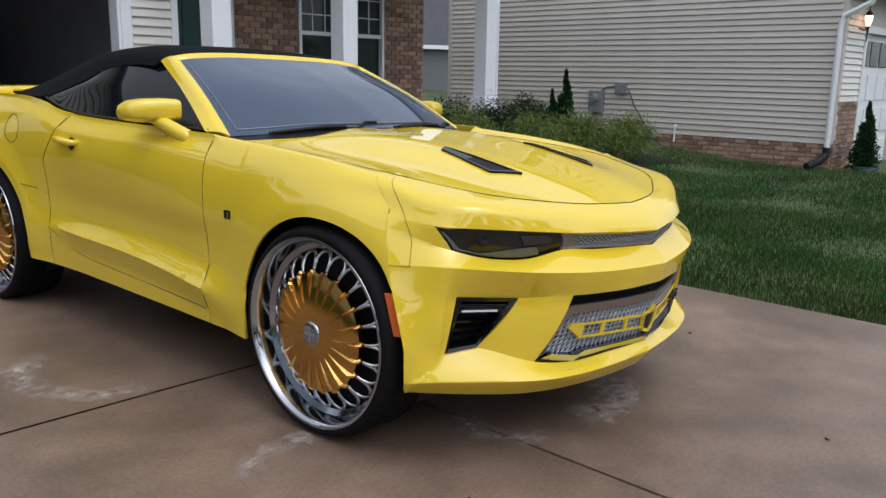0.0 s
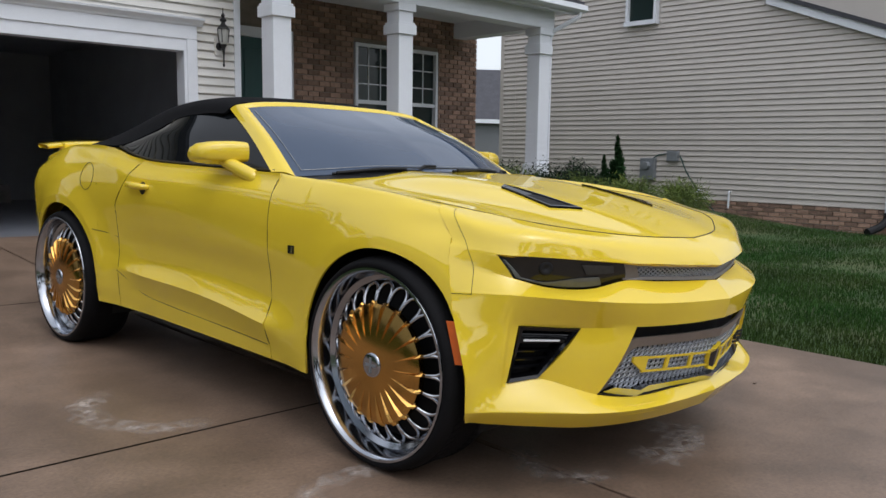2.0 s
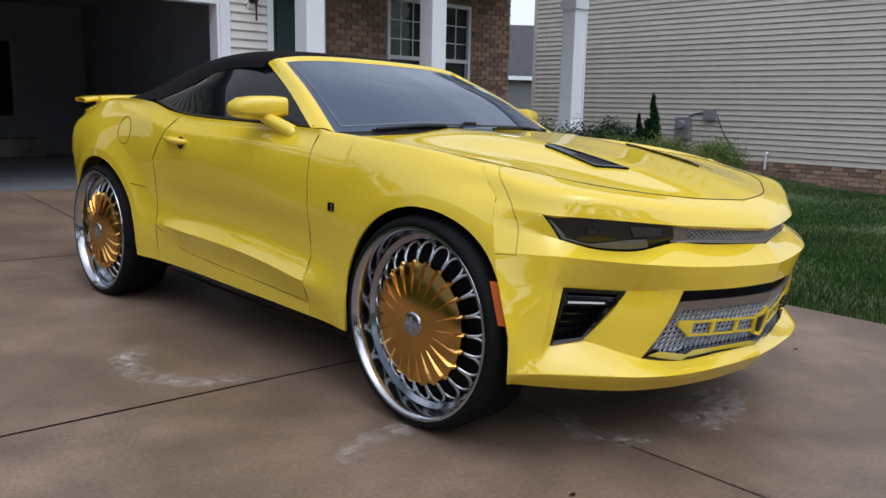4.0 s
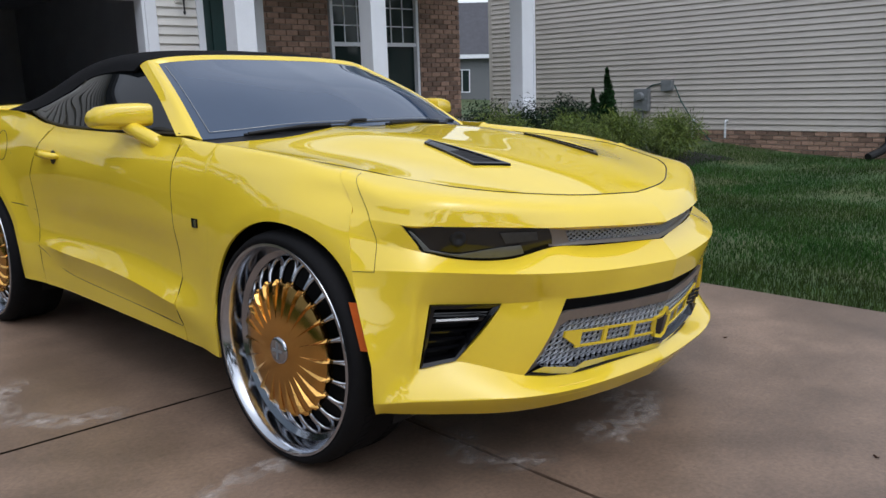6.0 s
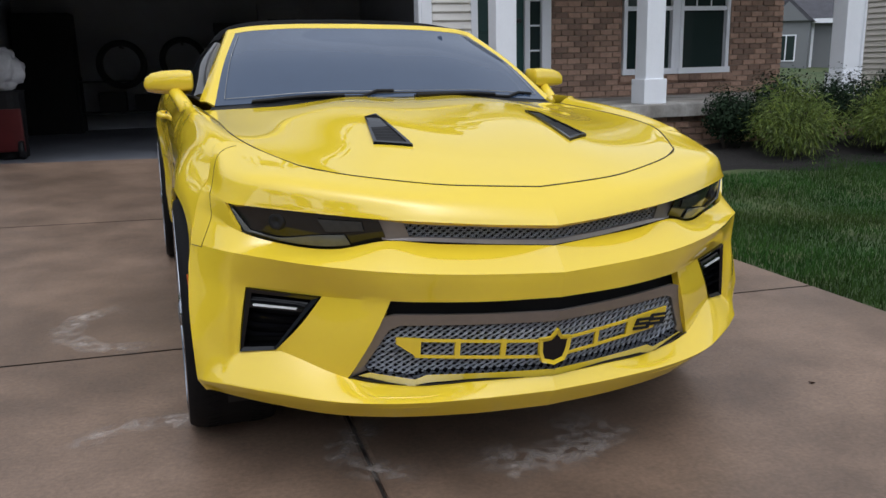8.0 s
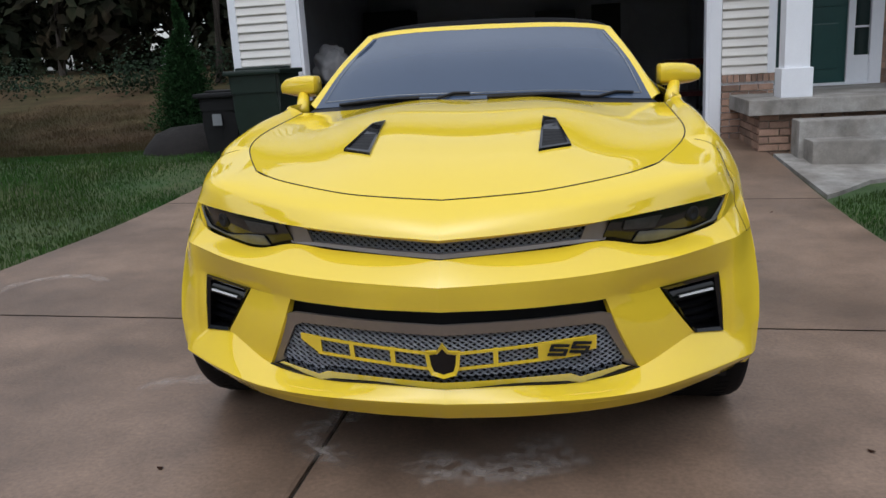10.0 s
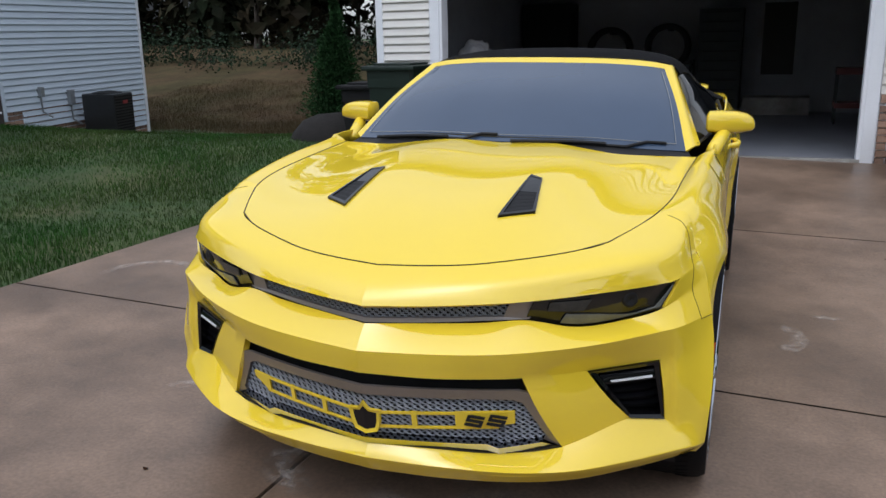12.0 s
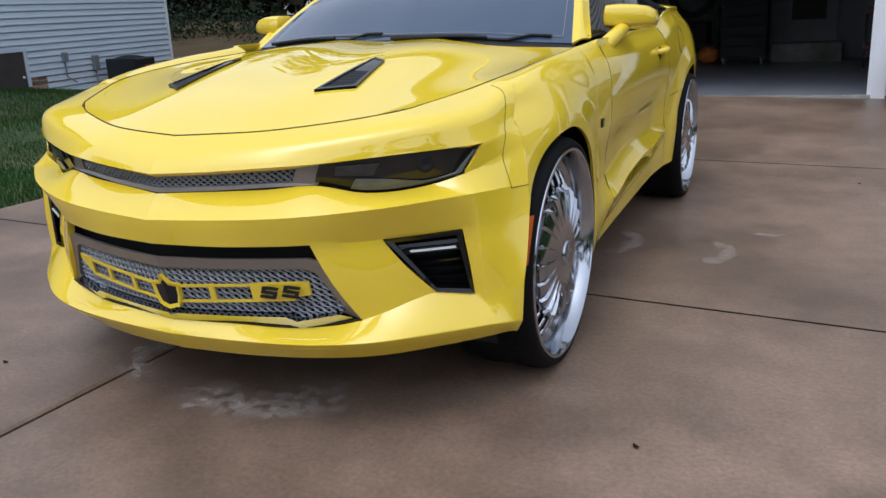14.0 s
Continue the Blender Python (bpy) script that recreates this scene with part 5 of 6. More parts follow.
def spl(x, xs, ys):
    """Smooth value at x (monotone between keys)."""
    x = min(max(x, xs[0]), xs[-1])
    i = min(max(np.searchsorted(xs, x) - 1, 0), len(xs) - 2)
    h = xs[i + 1] - xs[i]
    t = (x - xs[i]) / h

    def m(k):
        if k <= 0 or k >= len(xs) - 1:
            j = 0 if k <= 0 else len(xs) - 2
            return (ys[j + 1] - ys[j]) / (xs[j + 1] - xs[j])
        a = (ys[k] - ys[k - 1]) / (xs[k] - xs[k - 1])
        b = (ys[k + 1] - ys[k]) / (xs[k + 1] - xs[k])
        return 0.0 if a * b < 0 else 2 * a * b / (a + b) if a + b else 0.0
    t2, t3 = t * t, t * t * t
    return ys[i] * (2 * t3 - 3 * t2 + 1) + h * m(i) * (t3 - 2 * t2 + t) + ys[i + 1] * (3 * t2 - 2 * t3) + h * m(i + 1) * (t3 - t2)


AX = ((.09, .383, .432), (2.84, .383, .445))


def ridge_z(y):
    return spl(y, [.6, .85, 1.46, 2.07, 2.24], [.400, .437, .487, .504, .51])


def side_x(y, z):
    vals = [spl(z, [a for a, b in pr], [b for a, b in pr]) for _, pr in STN]
    x = spl(y, [s for s, _ in STN], vals)
    # folded ridge along the lower door
    zr = ridge_z(y)
    h = .044 * smooth01(.50, .88, y) * (1 - smooth01(1.85, 2.28, y))
    dz = (z - zr) / (spl(y, [.6, .85, 2.0, 2.3], [.09, .10, .055, .03]) if z > zr else -.11)
    x += h * max(0.0, 1 - dz) ** 1.25
    for cy, cz, R in AX:
        r = math.hypot(y - cy, z - cz)
        x += 0.017 * min(1.0, max(0.0, 1 - (r - R - .045) / .13)) ** 1.4
    return x


def z_low(y):
    z = 0.268 + 0.035 * (y - .5) / 1.9 if y > .3 else 0.25
    z = z if y < 3.2 else z + 0.12 * (y - 3.2)
    for cy, cz, R in AX:
        if abs(y - cy) < R:
            z = max(z, cz + math.sqrt(R * R - (y - cy) ** 2))
    return z


def side_panel(y_of, rows=52, fold=False):
    """Grid over the body side. y_of: list of functions of t (0 top, 1 bottom) or numbers, from front to back."""
    cols = []
    for f in y_of:
        col = []
        for k in range(rows + 1):
            t = k / rows
            y = f(t) if callable(f) else f
            zt, zb = spl(y, SY, SZ), z_low(y)
            z = zt + (zb - zt) * t
            if fold:
                zr = ridge_z(y)
                z = zt + (zr - zt) * k / 38 if k <= 38 else zr + (zb - zr) * (k - 38) / (rows - 38)
            x = side_x(y, z)
            if t < 0.12:
                w = (1 - t / 0.12) ** 2
                x = x * (1 - w) + spl(y, SY, SX) * w
            col.append((x, y, z))
        cols.append(col)
    return np.array(cols).transpose(1, 0, 2)


def spread(a, b, n, c=None, R=None):
    ys = [a + (b - a) * i / n for i in range(n + 1)]
    if c is not None:
        ys += [c + R * math.sin(th) for th in np.linspace(-math.pi / 2 + 0.001, math.pi / 2 - 0.001, 41) if a < c + R * math.sin(th) < b]
        ys += [y for y in (c - R - .0005, c + R + .0005) if a < y < b]
    return sorted(set(round(y, 5) for y in ys))


FCUT = .786


def seam_y(t):
    return spl(t, [0, .12, .30, .42, .75, 1.0], [-.088, -.135, -.19, -.203, -.245, -.275])


def fender_grid(rows=44):
    fs = sorted(set(list(np.linspace(0, 1, 36)) + [(y + .275) / (FCUT + .275) for y in spread(-.274, FCUT, 4, AX[0][0], AX[0][2])]))
    cols = []
    for f in fs:
        col = []
        yb = -.275 + (FCUT + .275) * f
        yt = -.088 + (FCUT + .088) * f
        zt, zb_ = spl(yt, SY, SZ), z_low(yb)
        for k in range(rows + 1):
            t = k / rows
            y = seam_y(t) + (FCUT - seam_y(t)) * f
            z = zt + (zb_ - zt) * t
            x = side_x(y, z)
            if t < .12:
                w = (1 - t / .12) ** 2
                x = x * (1 - w) + spl(y, SY, SX) * w
            col.append((x, y, z))
        cols.append(col)
    return np.array(cols).transpose(1, 0, 2)


door_rear = [lambda t, k=k: (FCUT + .004) + (1.95 + .235 * min(1, t / .33) ** 0.8 - FCUT - .004) * k / 34 for k in range(35)]
shell("door", [side_panel(door_rear, fold=True)], YELLOW, car, thick=0.01)
q_ys = spread(2.19, 3.7, 40, AX[1][0], AX[1][2])
qcols = [lambda t, y=y: y - (.235 * (1 - min(1, t / .33) ** 0.8)) * max(0, 1 - (y - 2.19) / .3) for y in q_ys]
quarter = side_panel(qcols)
shell("quarter_panel", [quarter], YELLOW, car, thick=0.01)
gap([(side_x(FCUT + .003, z) - .001, FCUT + .003, z) for z in np.linspace(1.035, .34, 12)], 0.0016, 2)
gap([(side_x(1.954 + .235 * min(1, t / .33) ** 0.8, zz) - .001, 1.954 + .235 * min(1, t / .33) ** 0.8, zz) for t, zz in ((t, 1.09 - t * .73) for t in np.linspace(0.03, 1, 14))], 0.0014, 2)
gap([(side_x(y, z) - .001, y, z) for y, z in ((.80, .335), (1.2, .352), (1.7, .375), (1.95, .40), (2.12, .47), (2.2, .495))], 0.002, 4)
gap([(side_x(y, z) - .001, y, z) for y, z in ((2.19, .675), (2.3, .69), (2.44, .70))], 0.002, 3)

def between(a, b, push, n=6):
    """Smooth band between two edge curves, swelling outwards by push in the middle."""
    out = []
    for k in range(n + 1):
        w = k / n
        out.append(a * (1 - w) + b * w + np.array(push) * math.sin(math.pi * w))
    return np.array(out)


# fender with its top strip and front corner, up to hood seam and nose seam
fg = fender_grid()
strip = []
ey = [p[1] for p in edge]
for sx, y, sz in fg[0]:
    hx, hz = spl(y, ey, [p[0] for p in edge]), spl(y, ey, [p[2] for p in edge])
    strip.append([(hx + (sx - hx) * q, y, hz + (sz - hz) * q + 0.007 * math.sin(math.pi * q) * smooth01(-.09, .22, y)) for q in np.linspace(0, 1, 9)])
strip = np.array(strip)
whole = fair(np.concatenate([strip.transpose(1, 0, 2), fg[1:]]), 14)
fg = whole[8:]
shell("fender", [whole], YELLOW, car, thick=0.01)


def on_fender(z):
    col = fg[::-1, 0]
    return tuple(float(np.interp(z, col[:, 2], col[:, i])) for i in range(3))


# front fascia
R0 = HOOD[0] + [(spl(-.14, ey, [p[0] for p in edge]), -.14, spl(-.14, ey, [p[2] for p in edge])), tuple(strip[0][0])]
R2 = [(0, -.752, .776), (.18, -.722, .785), (.35, -.680, .797), (.475, -.624, .803), (.646, -.534, .818), (.785, -.434, .828), (.842, -.356, .832), on_fender(.850)]
R1 = [((a[0] + b[0]) / 2 + (0, 0, .002, .010, .022, .042, .038)[k], (a[1] + b[1]) / 2 - (.009, .011, .016, .024, .029, .028, .021)[k], (a[2] + b[2]) / 2 + (.008, .009, .013, .017, .022, .030, .026)[k]) for k, (a, b) in enumerate(zip(R0[:7], R2))] + [tuple(fg[0, 0])]
BROW = [(.2 * a[0] + .8 * b[0] + (0, .001, .004, .008, .014, .023, .021)[k], .2 * a[1] + .8 * b[1] - (.008, .009, .011, .013, .015, .015, .012)[k], .2 * a[2] + .8 * b[2] + .004) for k, (a, b) in enumerate(zip(R0[:7], R2))] + [on_fender(.875)]
R3 = [(0, -.735, .717), (.17, -.690, .723), (.32, -.655, .730), (.448, -.615, .740), (.575, -.550, .714), (.69, -.468, .719), (.807, -.407, .753), on_fender(.800)]
R4 = [(0, -.794, .655), (.18, -.772, .661), (.35, -.738, .668), (.50, -.680, .676), (.66, -.590, .688), (.805, -.474, .702), (.863, -.412, .706), on_fender(.700)]
R5 = [(0, -.776, .581), (.20, -.753, .583), (.36, -.707, .585), (.453, -.668, .587), (.615, -.550, .585), (.805, -.432, .600), (.862, -.408, .600), tuple(fg[-1, 0])]
R6 = [(0, -.731, .338), (.20, -.697, .337), (.38, -.641, .326), (.558, -.590, .354), (.735, -.466, .418), (.830, -.410, .405), (.872, -.402, .400), (.954, -.338, .43)]
R7 = [(0, -.758, .302), (.20, -.741, .302), (.42, -.706, .304), (.60, -.644, .310), (.76, -.536, .318), (.872, -.440, .322), (.926, -.382, .318), (.948, -.335, .31)]
R8 = [(0, -.707, .236), (.22, -.684, .236), (.43, -.637, .238), (.60, -.564, .242), (.75, -.462, .254), (.855, -.378, .264), (.903, -.330, .268), (.925, -.318, .268)]
D = {k: catmull(r, 8) for k, r in ((2, R2), (3, R3), (5, R5), (6, R6))}


def mixed(p, q, w):
    return [tuple(a * (1 - w) + b * w for a, b in zip(m, n)) for m, n in zip(p, q)]


fascia = [fair(dense([R0, R1, BROW, R2], 8, 6), 8), dense([R3, mixed(R4, R3, .12), mixed(R4, R5, .12), R5], 8, 6), between(D[2][48:], D[3][48:], (.002, -.002, 0)), between(D[5][24:33], D[6][24:33], (-.004, -.012, 0)), between(D[5][40:], D[6][40:], (.004, -.004, 0)),
          dense([R6, mixed(R7, R6, .14), mixed(R7, R8, .14), R8], 8, 5)]
shell("front_bumper", fascia, YELLOW, car, thick=0.022, keel=True)
seam = list(fascia[0][::2, 53]) + list(fascia[2][1::2, 5]) + list(fascia[1][1:11:2, 53])
turn = [fascia[1][11, c] for c in (53, 54, 55, 56)]
lift = np.array((.0006, 0, .0004))
gap(np.array(seam[1:] + turn[:1]) + lift, 0.0008, 2)
gap(np.array(turn) + lift, 0.0008, 3)
def low_y(x, z):
    x = abs(x)
    return -.758 + .155 * x + .205 * x * x - .22 * (z - .48)


def up_y(x, z):
    x = abs(x)
    return -.728 + .15 * x + .26 * x * x - .05 * (z - .75)


def flat_shape(name, pts, yf, material, parent, push=0.0, thick=0.006, hole=None, label="", mirror=True):
    """Polygon given in (x, z), laid on the front y = yf(x, z) + push, with thickness towards the front; a ring when hole is given."""
    bm = bmesh.new()
    for s in ((1, -1) if mirror else (1,)):
        if hole:
            n = len(pts)
            f = [[bm.verts.new((s * x, yf(x, z) + push - d, z)) for x, z in ring] for ring in (pts, hole) for d in (0, thick)]
            ob0, ob1, ih0, ih1 = f
            for i in range(n):
                j = (i + 1) % n
                bm.faces.new((ob1[i], ob1[j], ih1[j], ih1[i]))
                bm.faces.new((ob0[i], ob0[j], ob1[j], ob1[i]))
                bm.faces.new((ih0[i], ih0[j], ih1[j], ih1[i]))
        else:
            a = [bm.verts.new((s * x, yf(x, z) + push, z)) for x, z in pts]
            b = [bm.verts.new((s * x, yf(x, z) + push - thick, z)) for x, z in pts]
            bm.faces.new(b)
            for i in range(len(pts)):
                j = (i + 1) % len(pts)
                bm.faces.new((a[i], a[j], b[j], b[i]))
    return part(name, bm, material, parent, label)


def fine(pts, n=6, closed=False):
    out = []
    k = len(pts)
    for i in range(k if closed else k - 1):
        a, b = pts[i], pts[(i + 1) % k]
        out += [(a[0] + (b[0] - a[0]) * t / n, a[1] + (b[1] - a[1]) * t / n) for t in range(n)]
    return out if closed else out + [pts[-1]]


# lower grille
def front_sheet(name, x1, zf, yf, push, material, n=16, m=4, label=""):
    g = [[(x1 * i / n, yf(x1 * i / n, z) + push, z) for i in range(n + 1) for z in [zf(x1 * i / n)[0] + (zf(x1 * i / n)[1] - zf(x1 * i / n)[0]) * k / m]] for k in range(m + 1)]
    return shell(name, [np.array(g)], material, car, thick=0.004, label=label)


gb = [[(w * i / 12, low_y(w * i / 12, z) + .04, z) for i in range(13)] for z, w in ((.31, .57), (.36, .575), (.42, .545), (.50, .505), (.56, .475), (.60, .455))]
shell("grille_backing", [np.array(gb)], RUBBERBLACK, car, thick=0.004, label="black plastic behind the mesh")
front_sheet("grille_backing", .50, lambda x: (.70, .80), up_y, .03, RUBBERBLACK, label="black plastic behind the mesh")
low_grille = empty("lower_grille", Matrix(), "chrome woven mesh lower grille with satin surround")
low_grille.parent = car
bz_o = [(0, .541), (.2, .542), (.44, .546), (.478, .536), (.566, .376), (.560, .348), (.385, .306), (.345, .320), (0, .320)]
bz_i = [(0, .508), (.2, .509), (.425, .512), (.452, .500), (.513, .388), (.505, .376), (.385, .352), (.355, .366), (0, .366)]


def ring(name, o, i, yf, push, material, parent, label="", n=5, thick=0.012, inner=.6):
    """Half surround from the middle line outwards, as strips between two open outlines."""
    a, b = fine(o, n), fine(i, n)
    bm = bmesh.new()
    for s in (1, -1):
        A0 = [bm.verts.new((s * x, yf(x, z) + push, z)) for x, z in a]
        A1 = [bm.verts.new((s * x, yf(x, z) + push - thick, z)) for x, z in a]
        B1 = [bm.verts.new((s * x, yf(x, z) + push - thick * inner, z)) for x, z in b]
        B0 = [bm.verts.new((s * x, yf(x, z) + push + .012, z)) for x, z in b]
        for k in range(len(a) - 1):
            for p, q in ((A0, A1), (A1, B1), (B1, B0)):
                bm.faces.new((p[k], p[k + 1], q[k + 1], q[k]))
    return part(name, bm, material, parent, label)


ring("surround", bz_o[:6], bz_i[:6], low_y, .010, SATIN, low_grille, "taupe satin metal surround")
gap([(x, y - .001, z + .002) for x, y, z in R6[:4]], 0.0024, 5, name="trim_gap")
ring("lower_surround", bz_o[5:], bz_i[5:], low_y, .004, CHROME, low_grille, "polished lower surround mirroring the yellow lip", thick=.004, inner=6.0)


def inside(x, z, poly):
    x = abs(x)
    c = False
    for i in range(len(poly)):
        (x0, z0), (x1, z1) = poly[i], poly[i - 1]
        if (z0 > z) != (z1 > z) and x < (x1 - x0) * (z - z0) / (z1 - z0) + x0:
            c = not c
    return c


def mesh_wires(name, poly, yf, push, pitch, width, parent, slope=0.75):
    """Crossing pairs of wires in two directions, waving over and under one another."""
    bm = bmesh.new()
    xm = max(p[0] for p in poly)
    z0, z1 = min(p[1] for p in poly), max(p[1] for p in poly)
    for d in (1, -1):
        c = -xm - 0.4
        while c < xm + 0.4:
            for o in (-.0026, .0026):
                prev = None
                for k in range(61):
                    z = z0 + (z1 - z0) * k / 60
                    x = c + o + d * (z - z0) / slope
                    if inside(x, z, poly):
                        y = yf(x, z) + push + d * 0.003 * math.sin(2 * math.pi * k / 7)
                        cur = [bm.verts.new((x - width / 2, y + .002, z)), bm.verts.new((x, y - .0025, z)), bm.verts.new((x + width / 2, y + .002, z))]
                        if prev:
                            bm.faces.new((prev[0], prev[1], cur[1], cur[0]))
                            bm.faces.new((prev[1], prev[2], cur[2], cur[1]))
                        prev = cur
                    else:
                        prev = None
            c += pitch
    return tagged(part(name, bm, WIRE, parent, "chrome woven wire mesh"), kind="stuff")


lg_poly = bz_i + [(-0.001, .366), (-0.001, .508)]
mesh_wires("wire_mesh", lg_poly, low_y, .016, .0225, .0033, low_grille)
up_grille = empty("upper_grille", Matrix(), "slim chrome mesh upper grille with satin surround")
up_grille.parent = car
ub_o = [(0, .772), (.18, .782), (.33, .793), (.475, .803), (.455, .742), (.33, .736), (.18, .727), (0, .718)]
ub_i = [(0, .761), (.18, .771), (.33, .780), (.40, .786), (.385, .748), (.33, .747), (.18, .739), (0, .731)]
ring("surround", ub_o, ub_i, up_y, .008, SATIN, up_grille, "taupe satin metal surround", thick=0.008)
mesh_wires("wire_mesh", ub_i + [(-0.001, .731), (-0.001, .761)], up_y, .012, .0215, .0031, up_grille)

# yellow script bar and shield on the lower mesh
emb = empty("grille_badge", Matrix(), "yellow slotted bar with a dark shield in its middle")
emb.parent = car


def badge_box(x0, x1, za0, za1, zb0, zb1):
    """Bar piece from x0 to x1; za at x0, zb at x1."""
    q = []
    for d in (0, .008):
        q.append([bm.verts.new((x, low_y(x, z) + .004 - d, z)) for x, z in ((x0, za0), (x1, zb0), (x1, zb1), (x0, za1))])
    bm.faces.new(q[1])
    for i in range(4):
        bm.faces.new((q[0][i], q[0][(i + 1) % 4], q[1][(i + 1) % 4], q[1][i]))


def zb(x):
    return .424 + .022 * min(1, abs(x) / .42)


for s in (1, -1):
    bm = bmesh.new()
    for a, b, t in ((.04, .42, .020), (.04, .385, -.030)):
        for k in range(6):
            xa, xb = a + (b - a) * k / 6, a + (b - a) * (k + 1) / 6
            badge_box(s * xa, s * xb, zb(xa) + t, zb(xa) + t + .008, zb(xb) + t, zb(xb) + t + .008)
    for xa in (.14, .265) + ((.37,) if s < 0 else ()):
        badge_box(s * xa, s * (xa + .014), zb(xa) - .03, zb(xa) + .03, zb(xa) - .03, zb(xa) + .03)
    if s < 0:
        badge_box(-.38, -.435, zb(.385) - .027, zb(.385) + .03, zb(.42) + .012, zb(.42) + .031)
    else:
        badge_box(.275, .43, zb(.27) - .03, zb(.27) + .03, zb(.40) - .012, zb(.40) + .031)
    part("script_bar", bm, YELLOW, emb)
for x0 in (.290, .352):
    bm = bmesh.new()
    for a, b, c, d in ((0, 1, 0, .22), (0, 1, .39, .61), (0, 1, .78, 1), (0, .2, .61, .78), (.8, 1, .22, .39)):
        lean = [.012 * c, .012 * d]
        q = []
        for dy in (.006, .012):
            q.append([bm.verts.new((x0 + .052 * e + lean[k], low_y(x0, zb(x0)) + .004 - dy, zb(x0) - .013 + .034 * (c, d)[k])) for e, k in ((a, 0), (b, 0), (b, 1), (a, 1))])
        bm.faces.new(q[1])
        for k in range(4):
            bm.faces.new((q[0][k], q[0][(k + 1) % 4], q[1][(k + 1) % 4], q[1][k]))
    part("letter", bm, RUBBERBLACK, emb, "dark raised block letter")
sh = [(0, .488), (.016, .462), (.050, .458), (.046, .412), (.036, .384), (.0, .374)]
shi = [(0, .470), (.014, .452), (.038, .448), (.035, .416), (.028, .394), (.0, .386)]
ring("shield", sh, shi, low_y, .004, YELLOW, emb, n=2, thick=0.014)
flat_shape("shield_face", fine(shi, 2), low_y, GLOSSBLACK, emb, .0, .004, label="dark grey shield")

# headlights
HL = side_pair("headlight", "smoked headlight with dark lens and pale light guide")
t_, b_ = R2[3:7], R3[3:7]


def lens_rows(off, tr=0.0, br=1.0):
    rows = []
    for k in range(4):
        w = tr + (br - tr) * k / 3
        rows.append([(p[0] * (1 - w) + q[0] * w - off * .4, p[1] * (1 - w) + q[1] * w + off - .006 * math.sin(math.pi * w), p[2] * (1 - w) + q[2] * w) for p, q in zip(t_, b_)])
    return rows


def sub(name, rows, material, label="", nu=6, nv=4, thick=0.004, parent=HL):
    return shell(name, [dense(rows, nu, nv)], material, parent, thick=thick, label=label)


sub("housing", lens_rows(.05, -.12, 1.12), RUBBERBLACK)
sub("lens", lens_rows(.010, -.04, 1.04), LENS, "smoked dark lens")
lens_grid = dense(lens_rows(.005), 16, 12)
nr, nc = lens_grid.shape[0] - 1, lens_grid.shape[1] - 1


def lens_at(u, w, off=0.0):
    """Point on the lens: u from inner to outer end, w from top to bottom."""
    r, c = min(u, .999) * nc, min(w, .999) * nr
    j, i = int(r), int(c)
    e, f = r - j, c - i
    g = lens_grid
    return (g[i, j] * (1 - f) + g[i + 1, j] * f) * (1 - e) + (g[i, j + 1] * (1 - f) + g[i + 1, j + 1] * f) * e + np.array((0, off, 0))


guide = []
for e in (0, .33, .67, 1):
    guide.append([lens_at(u, w0 + (.93 - w0) * e, -.002 * math.sin(math.pi * e)) for u in np.linspace(.22, .95, 16) for w0 in [.62 + .22 * smooth01(.3, .75, u)]])
shell("light_guide", [np.array(guide)], LAMPSMOKE, HL, thick=0.003, label="smoky grey light guide")
guide = [[lens_at(u0 + (.965 - u0) * e, w, -.002 * math.sin(math.pi * e)) for w in np.linspace(.2, .93, 10) for u0 in [.945 - .05 * w]] for e in (0, .5, 1)]
shell("outer_guide", [np.array(guide)], LAMPSMOKE, HL, thick=0.003, label="smoky grey light guide")
guide = [[lens_at(u, w, -.001) for u in np.linspace(.08 + .04 * w, .30 + .02 * w, 5)] for w in np.linspace(.18, .52, 4)]
shell("inner_lamp", [np.array(guide)], LAMPDIM, HL, thick=0.003, label="dim square lamp behind the lens")
for s in (1, -1):
    for cx, cy, cz, r in ((.715, -.462, .786, .024),):
        m = Matrix.Translation((s * cx, cy - .006, cz)) @ Euler((radians(90), 0, radians(s * 38))).to_matrix().to_4x4()
        tmp = lathe(bmesh.new(), [(0.001, .0), (r * .5, .004), (r * .8, .006), (r, .003), (r * 1.05, -.006)], 20)
        bmesh.ops.transform(tmp, matrix=m, verts=tmp.verts)
        part("projector", tmp, RUBBERBLACK, HL[0 if s > 0 else 1], "round dark projector", smooth=True)

# corner vents with light strips
VT = side_pair("corner_vent", "black louvred corner vent with a pale light strip")


def vent_pt(a, b, off=0.0):
    """Point of the vent: a from inner to outer, b from top to bottom."""
    p, q, r, s = np.array(R5[4]), np.array(R5[5]), np.array(R6[5]), np.array(R6[4])
    c = (p * (1 - a) + q * a) * (1 - b) + (s * (1 - a) + r * a) * b
    return c + np.array((-.35, 1, 0)) * off


